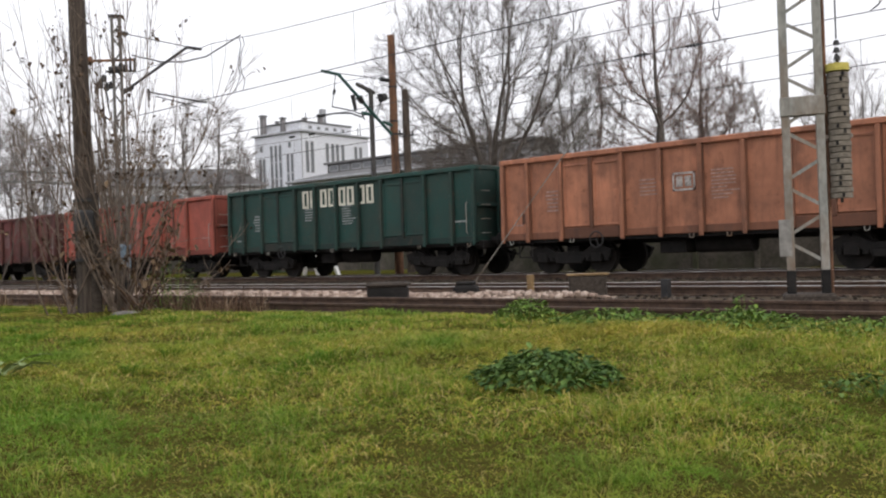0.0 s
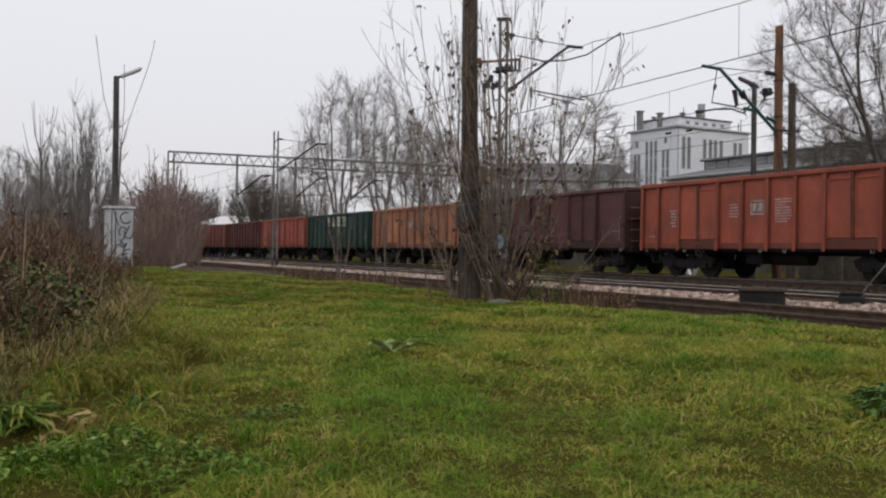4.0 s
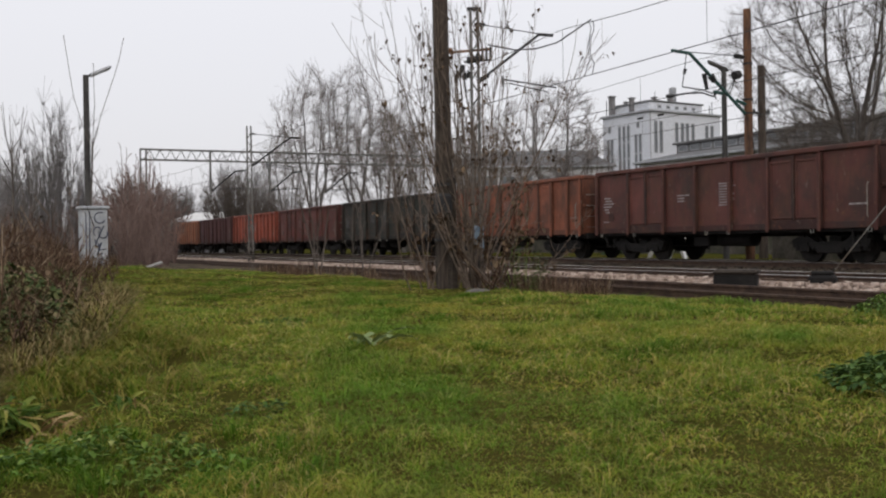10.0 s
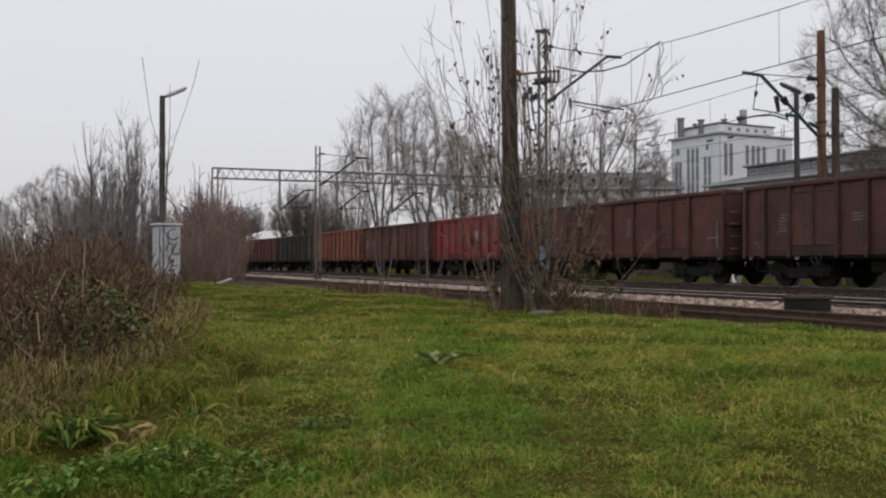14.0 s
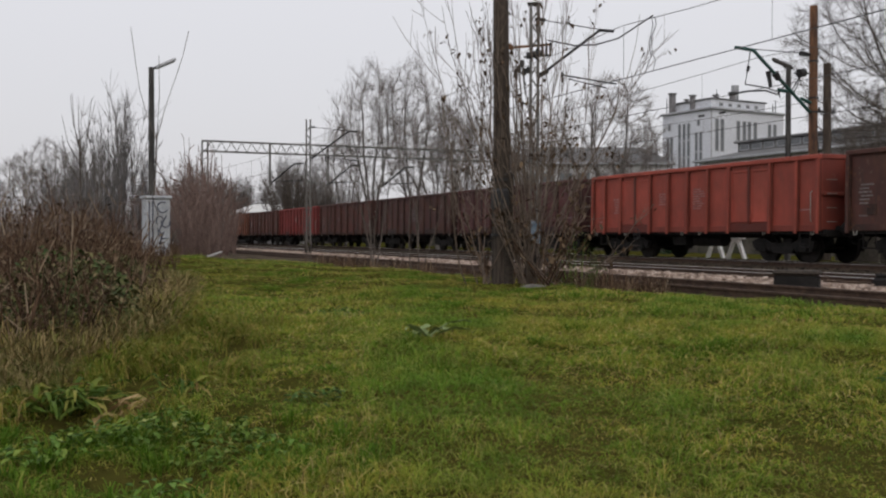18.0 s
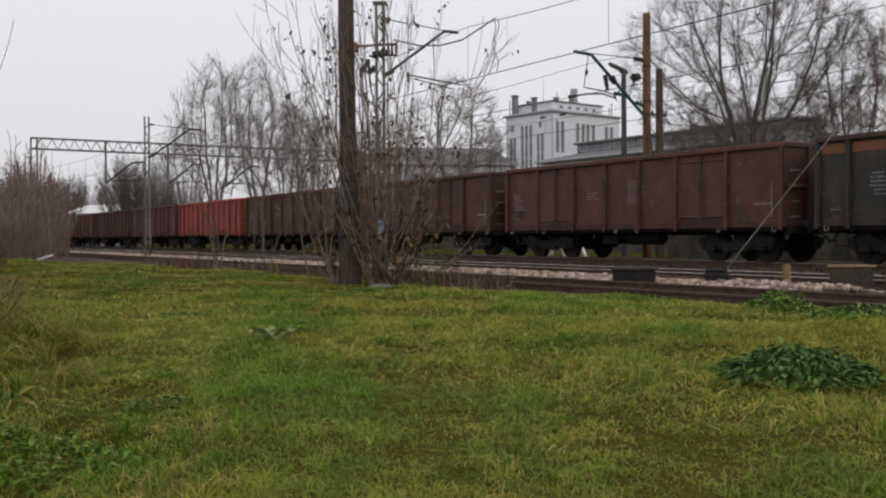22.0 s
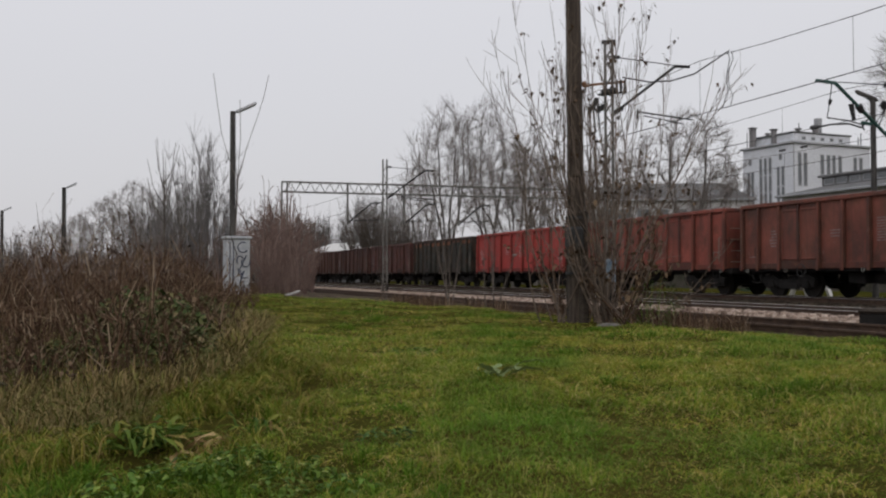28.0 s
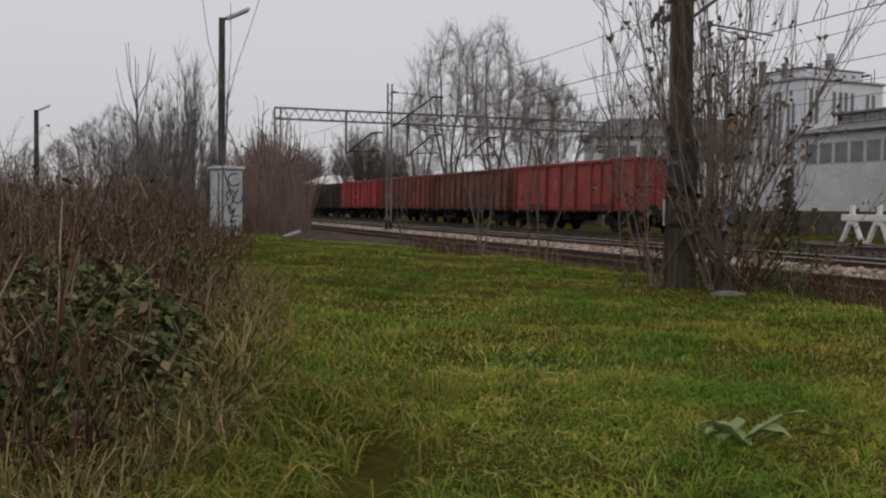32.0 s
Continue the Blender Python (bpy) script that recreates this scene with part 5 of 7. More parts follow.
yard = thing("yard_building", "single-storey beige flat-roofed building across the far road", "building", m=pose(-39, 103, 0, 0, 0, -15))
part("wall", boxed(0, 19, 0, 9, 0, 3.7), BEIGE, yard)
part("roof", boxed(-0.5, 19.6, -0.5, 9.5, 3.7, 4.0, bevel=0.05), ROOF_GREY, yard)
for k in range(6):
    frame_window(yard, pose(2 + k * 3, 0.0, 1.2), 1.5, 1.4, 1)
lorry = thing("lorry", "dark boxy lorry parked by the far road", "lorry", m=pose(-10.6, 69.1, 0.3, 0, 0, 4) @ Matrix.Scale(0.74, 4))
part("box_body", boxed(-1.0, 1.0, -1.2, 1.2, 0.75, 2.3, bevel=0.06), DARK_STEEL, lorry)
part("cab", boxed(0.55, 0.95, -1.1, 1.1, 2.3, 2.45, bevel=0.05), DARK_STEEL, lorry)
part("bonnet", boxed(1.0, 1.7, -1.0, 1.0, 0.6, 1.3, bevel=0.08), DARK_STEEL, lorry)
for x in (-0.6, 1.1):
    part("wheel", rod(bmesh.new(), (x, -1.2, 0.42), (x, -0.95, 0.42), 0.42, n=18), BLACK_STEEL, lorry)
    part("wheel", rod(bmesh.new(), (x, 0.95, 0.42), (x, 1.2, 0.42), 0.42, n=18), BLACK_STEEL, lorry)


# ---- bare trees ----
def colonize(seed, tall, wide, low=0.18, peak=0.5, trunk=0.3, stems=1, fork=0.1, splay=0.4, n=1100, up=0.22, fine=0.006, twigs=3, lump=0.14, bent=0.0, shoot=0.07, bits=3):
    """Segments of a bare tree whose limbs grow towards points scattered through a rounded, uneven crown: wood and twigs."""
    rng = np.random.default_rng(seed)
    u = rng.random(n) ** 0.85
    a = rng.uniform(0, 6.283, n)
    k = math.log(0.5) / math.log(peak)
    rad = 0.5 * wide * np.sin(np.pi * np.clip(u, 0.004, 0.996) ** k) ** 0.72
    rad *= 1 + lump * (np.sin(2 * a + 5 * u + seed) + np.sin(3 * a - 7 * u + 2.1 * seed)) * 0.7
    rr = rad * rng.random(n) ** 0.42
    goal = np.stack([rr * np.cos(a), rr * np.sin(a), tall * (low + (1 - low) * u)], -1)
    step = tall / 42
    pos, par, way = [np.zeros(3)], [-1], [np.array([bent, 0, 1.0])]

    def add(q, parent):
        d = q - pos[parent]
        pos.append(q), par.append(parent), way.append(d / np.linalg.norm(d))
        return len(pos) - 1
    tip = 0
    for j in range(max(1, int(fork * tall / step))):
        tip = add(pos[tip] + np.array([bent + rng.normal(0, 0.05), rng.normal(0, 0.05), 1.0]) * step, tip)
    for c in range(stems if stems > 1 else 0):
        b, lean, last = 6.283 * (c + rng.uniform(-0.25, 0.25)) / stems, splay * rng.uniform(0.5, 1.2), tip
        for j in range(int(0.2 * tall / step)):
            d = np.array([math.cos(b) * lean, math.sin(b) * lean, 1.0]) + rng.normal(0, 0.08, 3)
            last = add(pos[last] + d / np.linalg.norm(d) * step, last)
            lean *= 0.93
    P = np.array(pos)
    dist = np.linalg.norm(goal[:, None] - P[None], axis=2)
    near, gap = dist.argmin(1), dist.min(1)
    grown = dict.fromkeys(range(9000), 0)
    for it in range(150):
        if len(goal) < 4 or len(pos) > 5200:
            break
        pull = {}
        live = np.array([grown[i] < 4 for i in near])
        goal, near, gap = goal[live], near[live], gap[live]
        for g in range(len(goal)):
            pull.setdefault(near[g], []).append(g)
        if not pull:
            break
        fresh = []
        for i, gs in pull.items():
            grown[i] += 1
            d = goal[gs] - pos[i]
            d = (d / np.linalg.norm(d, axis=1)[:, None]).mean(0) + 0.8 * way[i] + np.array([0, 0, up]) + rng.normal(0, 0.07, 3)
            fresh.append(add(pos[i] + d / (np.linalg.norm(d) + 1e-6) * step, i))
        F = np.array([pos[i] for i in fresh])
        dist = np.linalg.norm(goal[:, None] - F[None], axis=2)
        j = dist.argmin(1)
        closer = dist[np.arange(len(goal)), j] < gap
        near = np.where(closer, np.array(fresh)[j], near)
        gap = np.minimum(gap, dist.min(1))
        keep = gap > step * 1.7
        goal, near, gap = goal[keep], near[keep], gap[keep]
    m = len(pos)
    ends = np.zeros(m)
    has = np.zeros(m, bool)
    has[[p for p in par if p >= 0]] = True
    ends[~has] = 1
    for i in range(m - 1, 0, -1):
        ends[par[i]] += ends[i]
    q = math.log(trunk / fine) / math.log(max(ends[0], 3))
    r = fine * np.maximum(ends, 1) ** q
    thick, thin = [], []
    for i in range(1, m):
        p = par[i]
        r0 = min(r[p], r[i] * 1.35)
        (thick if r[i] > trunk * 0.14 else thin).append((*pos[p], *pos[i], r0, r[i]))
        if r[i] < trunk * 0.2 and pos[i][2] > low * tall * 0.8:
            for c in range(twigs + (0 if has[i] else 2)):
                d = way[i] + rng.normal(0, 0.42, 3) + np.array([0, 0, 0.25])
                d /= np.linalg.norm(d)
                ln, e = tall * shoot * rng.uniform(0.5, 1.25), pos[i]
                for k in range(bits):
                    f = e + d * ln / bits
                    thin.append((*e, *f, fine * (0.95 - 0.2 * k), fine * (0.75 - 0.2 * k)))
                    side = d + rng.normal(0, 0.5, 3) + np.array([0, 0, 0.15])
                    g = f + side / np.linalg.norm(side) * ln * rng.uniform(0.25, 0.5)
                    thin.append((*f, *g, fine * 0.6, fine * 0.35))
                    d = d + rng.normal(0, 0.1, 3) + np.array([0, 0, 0.1])
                    e, d = f, d / np.linalg.norm(d)
    return thick, thin


def tree(name, label, seed, twig=TWIG, bark=BARK, **kw):
    thick, thin = colonize(seed, **kw)
    t = thing(name, label, "tree", "bare trees")
    v, f = tubes(thick, 6)
    tk = part("trunk", mesh_of("trunk", v, f, bark), None, t)
    if kw["tall"] < 6:
        tagged(tk, kind="stuff")
    v, f = tubes(thin, 3)
    part("crown", mesh_of("crown", v, f, twig), None, t, "fine bare twigs")
    return t


T_BROAD = tree("tree", "tall bare broad-crowned tree with fine upswept twigs", 3, TWIG_BROWN, tall=19.4, wide=15.6, low=0.16, peak=0.5, trunk=0.62, stems=6, fork=0.24, splay=0.85, n=2300, up=0.16, fine=0.0095, twigs=4, shoot=0.05, lump=0.08)
T_RED = tree("tree", "slender bare tree with reddish-brown twigs", 5, TWIG_RED, tall=19, wide=8.6, low=0.14, peak=0.4, trunk=0.42, fork=0.45, n=1700, up=0.25, fine=0.011, twigs=4, shoot=0.045, lump=0.08)
T_TALL = tree("tree", "tall bare grey tree in a row", 8, TWIG, BARK_GREY, tall=14.6, wide=6.8, low=0.2, peak=0.55, trunk=0.24, stems=4, fork=0.16, splay=0.34, n=560, up=0.3, fine=0.0112, twigs=3, shoot=0.07, bits=2, lump=0.08)
T_MULTI = tree("tree", "bare many-stemmed tree with thin grey twigs", 11, TWIG, BARK_GREY, tall=11.4, wide=7.6, low=0.22, peak=0.55, trunk=0.22, stems=4, fork=0.14, splay=0.45, n=380, up=0.22, fine=0.0122, twigs=3, shoot=0.065, lump=0.1, bits=2)
def wands(name, label, seed, twig, tall, wide, n, fine, kids):
    """A dense clump of upright bare rods with steep side twigs, rounded on top."""
    rng = np.random.default_rng(seed)
    t = thing(name, label, "tree", "bare trees")
    thick, thin = [], []
    for k in range(n):
        a, out = rng.uniform(0, 6.283), rng.random() ** 0.7
        h = tall * (1 - 0.38 * out ** 2) * rng.uniform(0.75, 1.0)
        p, lean = np.array([0.1 * wide * out * math.cos(a), 0.1 * wide * out * math.sin(a), 0.0]), 0.4 * wide * out / tall
        d = np.array([math.cos(a) * lean * 1.6, math.sin(a) * lean * 1.6, 1.0])
        for j in range(6):
            q = p + d / np.linalg.norm(d) * h / 6
            (thick if j < 2 else thin).append((*p, *q, fine * (3.4 - 0.45 * j), fine * (2.95 - 0.45 * j)))
            if j > 0:
                for c in range(kids):
                    e = d + rng.normal(0, 0.32, 3) + np.array([0, 0, 0.1])
                    e = q + e / np.linalg.norm(e) * h * rng.uniform(0.08, 0.2)
                    thin.append((*q, *e, fine, fine * 0.5))
            p, d = q, d + rng.normal(0, 0.07, 3) - np.array([d[0], d[1], 0]) * 0.12
    for nm, rows, sides, mat in (("trunk", thick, 4, BARK_GREY), ("crown", thin, 3, twig)):
        v, f = tubes(rows, sides)
        part(nm, mesh_of(nm, v, f, mat), None, t)
    return t


T_DENSE = wands("tree", "dense grey clump of upright bare twigs", 14, TWIG_PALE, 9.8, 5.4, 48, 0.013, 6)
T_SHRUB = tree("shrub", "upright bare reddish-brown thicket shrub", 19, TWIG_RUSSET, TWIG_RED, tall=4.0, wide=2.2, low=0.1, peak=0.55, trunk=0.03, stems=7, fork=0.02, splay=0.2, n=36, up=1.0, fine=0.0075, twigs=1, lump=0.3, shoot=0.12)
T_ARCH = tree("sapling", "low bare sapling with crooked spreading branches", 27, TWIG, TWIG, tall=2.1, wide=2.2, low=0.25, peak=0.7, trunk=0.026, stems=4, fork=0.05, splay=0.5, n=24, up=0.3, fine=0.005, twigs=1, shoot=0.12)
T_SLIM = thing("sapling", "thin upright bare sapling in the scrub", "shrub", "thicket shrubs")
srng, slim = random.Random(61), [(0, 0, 0, 0.03, 0.02, 2.6, 0.032, 0.02), (0.03, 0.02, 2.6, -0.02, 0, 4.4, 0.02, 0.006)]
for k in range(9):
    z, a, out, ln = 2.3 + 0.15 * k, 2.4 * k, srng.uniform(0.35, 0.7), srng.uniform(0.9, 1.9)
    mid = (math.cos(a) * out * 0.55, math.sin(a) * out * 0.55, z + ln * 0.42)
    slim += [(0.02, 0.01, z, *mid, 0.012, 0.009), (*mid, math.cos(a) * out * 0.85, math.sin(a) * out * 0.85, z + ln, 0.009, 0.005)]
v, f = tubes(slim, 5)
tagged(part("twigwork", mesh_of("twigwork", v, f, TWIG_BROWN), None, T_SLIM), kind="stuff")
for t_ in (T_SHRUB, T_SLIM, T_ARCH):
    t_["category"], t_["group"] = "shrub", "thicket shrubs"
srng = random.Random(31)
FOREST = [(T_SHRUB, (0.097 + 0.09 * u) * q, q, srng.uniform(0.7, 1.05) * (1 - 0.45 * u), srng.uniform(0, 360)) for u, q in ((srng.random(), 31 + k * 1.3) for k in range(24))]
FOREST += [(T_SHRUB, srng.uniform(0.02, 0.1) * q, q, srng.uniform(0.4, 0.62), srng.uniform(0, 360)) for q in (28 + k * 2.2 for k in range(12))]
FOREST += [(T_SHRUB, srng.uniform(-0.09, 0.02) * q, q, srng.uniform(0.32, 0.52), srng.uniform(0, 360)) for q in (25 + k * 2.2 for k in range(13))]
FOREST += [(T_SHRUB, srng.uniform(0.165, 0.2) * q, q, srng.uniform(0.3, 0.5), srng.uniform(0, 360)) for q in (34, 39, 44, 50)]
FOREST += [(T_SHRUB, u * q, q, srng.uniform(0.85, 1.35) * (1.12 - 7 * (u - 0.145)), srng.uniform(0, 360)) for u, q in ((srng.uniform(0.142, 0.196), 32 + k * 0.75) for k in range(40))]
FOREST += [(T_SLIM, 1.05, 24, 0.92, 0), (T_SLIM, 1.9, 31, 0.7, 140), (T_ARCH, -0.2, 19, 0.95, 0), (T_ARCH, -1.1, 18, 0.8, 120), (T_ARCH, 0.5, 20.5, 0.85, 230), (T_ARCH, -0.6, 15.5, 0.6, 300), (T_ARCH, 0.4, 14.5, 0.55, 60)]
FOREST += [
    (T_BROAD, 46.0, 38.7, 1.0, 0), (T_RED, 53.7, 31.2, 1.02, 40), (T_TALL, 52.6, 36.3, 0.98, 80), (T_RED, 59.5, 31.2, 0.84, 130), (T_MULTI, 64, 32.0, 1.1, 20),
    (T_TALL, 84.5, 31.3, 1.1, 10), (T_TALL, 82.2, 22.0, 1.15, 60), (T_MULTI, 83.0, 18.5, 1.35, 100), (T_TALL, 84, 13.5, 1.05, 33), (T_TALL, 83, 8.5, 1.05, 200),
    (T_MULTI, 40.9, 63.0, 1.2, 0), (T_TALL, 26.05, 75.6, 1.07, 15), (T_MULTI, 28.1, 66.4, 1.0, 50), (T_TALL, 26.44, 84, 0.78, 300), (T_TALL, 28.8, 73.5, 1.0, 120), (T_TALL, 32.9, 73, 0.84, 220), (T_MULTI, 33.5, 71, 0.95, 250),
    (T_MULTI, 36.8, 66, 0.88, 130), (T_MULTI, 50.0, 44.6, 0.9, 200), (T_DENSE, 6.1, 74.7, 1.18, 10), (T_DENSE, 4.4, 76.5, 0.95, 100), (T_DENSE, 8.3, 77, 0.7, 200), (T_DENSE, 3.4, 82, 0.7, 30), (T_MULTI, 1.4, 95, 0.85, 60), (T_MULTI, -1.0, 97, 0.74, 160), (T_MULTI, -3.5, 99, 0.62, 110),
    (T_MULTI, 4.4, 100, 0.62, 250), (T_MULTI, 10.5, 84, 0.5, 60), (T_DENSE, 13, 92, 0.6, 75), (T_DENSE, 15.5, 100, 0.7, 130), (T_MULTI, -6.5, 104, 0.55, 20), (T_DENSE, -10, 112, 0.55, 200), (T_MULTI, -13, 108, 0.5, 90), (T_DENSE, -16.5, 110, 0.45, 60), (T_DENSE, 10.5, 104, 0.6, 20),
    (T_DENSE, 19.5, 137, 1.0, 0), (T_DENSE, 22.3, 139, 1.12, 90), (T_DENSE, 25, 136, 0.95, 190), (T_DENSE, 27.5, 138, 0.85, 45), (T_DENSE, 31, 137, 1.05, 15), (T_DENSE, 33.6, 136, 1.25, 200), (T_DENSE, 35.5, 137, 1.3, 320), (T_DENSE, 37.6, 136, 1.25, 60), (T_DENSE, 39.6, 138, 1.15, 140), (T_DENSE, 42, 133, 0.9, 250), (T_DENSE, 44.5, 136, 0.85, 10), (T_DENSE, 29, 146, 1.0, 70), (T_DENSE, 24, 148, 1.1, 300),
    (T_MULTI, 57, 43, 0.98, 20), (T_MULTI, 56, 51.5, 0.82, 210), (T_TALL, 57.5, 40.3, 0.75, 140), (T_MULTI, 52.2, 44.6, 0.85, 310), (T_MULTI, 43.3, 61.5, 0.78, 75)]
T_BUSHY = wands("tree", "dark rounded mass of bare twigs beyond the portal", 71, TWIG_BROWN, 8.4, 9.0, 90, 0.016, 8)
FOREST += [(T_DENSE, 12.3, 84, 0.8, 20), (T_DENSE, 14.4, 88, 0.69, 140), (T_DENSE, 17.4, 96, 0.66, 250), (T_DENSE, 3.3, 86, 0.8, 80), (T_DENSE, 5.2, 82, 0.84, 310), (T_DENSE, 1.7, 94, 0.8, 190), (T_DENSE, 29.4, 120, 1.05, 30), (T_DENSE, 26.0, 124, 0.91, 200), (T_DENSE, 35.8, 122, 0.94, 100)]
FOREST += [(T_BUSHY, 28.2, 110, 1.05, 0), (T_BUSHY, 20.5, 116, 0.8, 90), (T_BUSHY, 16, 112, 0.75, 200), (T_BUSHY, 34.5, 118, 0.95, 300), (T_BUSHY, 24, 124, 0.9, 140)]
first = {}
for src, x, y, s, a in FOREST:
    if src not in first:
        first[src] = True
        src.matrix_basis = pose(x, y, 0.3, 0, 0, a) @ Matrix.Scale(s, 4)
    else:
        copy_thing(src, pose(x, y, 0.3, 0, 0, a)).scale = (s, s, s * srng.uniform(0.94, 1.06))

# far woods closing the view
segs = []
rng = np.random.default_rng(5)
for k in range(9000):
    a = rng.uniform(-0.9, 2.2)
    d = rng.uniform(200, 300)
    x, y, h = d * math.sin(a), d * math.cos(a), rng.uniform(5, 11) * (0.75 + 0.35 * math.sin(a * 9) * math.sin(a * 23))
    for j in range(3):
        segs.append((x, y, 0, x + rng.normal(0, 1.6), y + rng.normal(0, 1.6), h * rng.uniform(0.6, 1.0), 0.16, 0.04))
v, f = tubes(segs, 3)
tagged(new("far_woods", mesh_of("far_woods", v, f, TWIG)), "far belt of bare grey woods", "woods", kind="stuff")


# ---- scrub, shrub and grass ----
def leaf_quads(points, size, rng, droop=0.5):
    """Small folded leaves, two faces each, at the points."""
    n = len(points)
    a = rng.uniform(0, 6.28, n)
    d = np.stack([np.cos(a), np.sin(a), -rng.uniform(0, 1, n) * droop * 2], -1)
    d /= np.linalg.norm(d, axis=1)[:, None]
    sd = np.stack([-np.sin(a), np.cos(a), rng.normal(0, 0.3, n)], -1)
    s = size * rng.uniform(0.6, 1.3, n)[:, None]
    up = np.cross(d, sd) * 0.12
    p0, p3 = points, points + d * s
    m = points + d * s * 0.45
    v = np.stack([p0, m + sd * s * 0.3 + up * s, p3, m - sd * s * 0.3 + up * s], 1)
    i = np.arange(n)[:, None] * 4
    f = np.concatenate([i + [[0, 1, 2]], i + [[0, 2, 3]]], 0)
    return v.reshape(-1, 3), f


def edge_of_scrub(q):
    return np.interp(q, [5, 5.9, 7.0, 7.9, 9.1, 12.7, 21, 30, 45, 70], [-1.2, -0.6, 0.1, 0.6, 1.05, 1.75, 2.95, 4.4, 7.0, 8.0])


def scrub_field():
    rng = np.random.default_rng(21)
    n = 8300
    q = 7.9 + 44 * rng.random(n) ** 1.3
    p = edge_of_scrub(q) - 0.3 - rng.exponential(4.2, n) + np.minimum(rng.normal(0, 0.25, n), 0.2)
    lump = 0.75 + 0.45 * np.sin(p * 1.3 + 2 * np.sin(q * 0.7)) * np.sin(q * 1.1 + np.sin(p * 0.9))
    z = height(p, q) - 0.03
    tall = (0.34 + 0.3 * (q < 14) + 1.0 * smooth01((0.112 - p / q) / 0.075) - 0.3 * smooth01((-0.07 - p / q) / 0.08)) * rng.uniform(0.45, 1.25, n) * lump
    tall = np.minimum(tall * np.where(q < 9.5, 0.8, 1.0), np.where(q < 13, 0.95, 1.35) * rng.uniform(0.7, 1.0, n))
    tall = np.where(rng.random(n) < 0.1, tall * rng.uniform(1.2, 1.75, n), tall)
    segs, leaves = [], []
    for i in range(n):
        a, ln = rng.uniform(0, 6.28), abs(rng.normal(0, 0.2)) + 0.03
        d = np.array([math.cos(a) * ln, math.sin(a) * ln, 1.0])
        base, h, r = np.array([p[i], q[i], z[i]]), tall[i], 0.004 + 0.012 * rng.random() ** 2
        pts = [base]
        for k in range(4):
            pts.append(pts[-1] + d * h / 4)
            d = d + np.array([rng.normal(0, 0.17), rng.normal(0, 0.17), rng.normal(0, 0.1)])
        for k in range(4):
            segs.append((*pts[k], *pts[k + 1], r * (1 - 0.2 * k), r * (1 - 0.2 * (k + 1))))
        for k in range(5):
            u = rng.uniform(0.25, 1.0) * 4
            j = min(int(u), 3)
            b = pts[j] + (pts[j + 1] - pts[j]) * (u - j)
            e = b + np.array([rng.normal(0, 0.2), rng.normal(0, 0.2), rng.uniform(0.05, 0.55)]) * h * 0.55
            segs.append((*b, *e, r * 0.5, r * 0.25))
            if rng.random() < 0.22:
                leaves.append(e)
        if rng.random() < 0.2:
            leaves.append(pts[2])
    # bramble mounds in front of the tangle
    k = 15000
    bq = 8.6 + 9 * rng.random(k) ** 1.3
    bp = edge_of_scrub(bq) - 0.15 - np.abs(rng.normal(0, 0.9, k))
    mound = 0.5 + 0.5 * np.sin(bp * 1.9 + 1.3 * np.sin(bq * 0.8)) * np.sin(bq * 1.4)
    bz = height(bp, bq) + (0.08 + 0.72 * mound * smooth01((0.14 - bp / bq) / 0.08) * smooth01((bp - edge_of_scrub(bq) + 2.4) / 1.2)) * rng.random(k) ** 0.8
    v, f = leaf_quads(np.stack([bp, bq, bz], -1), 0.075, rng)
    tagged(new("brambles", mesh_of("brambles", v, f, BRAMBLE)), "dull green and brown bramble mounds in the scrub", "brambles", kind="stuff")
    v, f = tubes(segs, 3)
    tagged(new("scrub", mesh_of("scrub", v, f, DRY)), "brown tangle of dead weeds and thin saplings", "scrub", kind="stuff")
    v, f = leaf_quads(np.array(leaves), 0.06, rng)
    tagged(new("dead_leaves", mesh_of("dead_leaves", v, f, DEAD_LEAF)), "withered brown leaves on the scrub", "leaves", kind="stuff")


scrub_field()


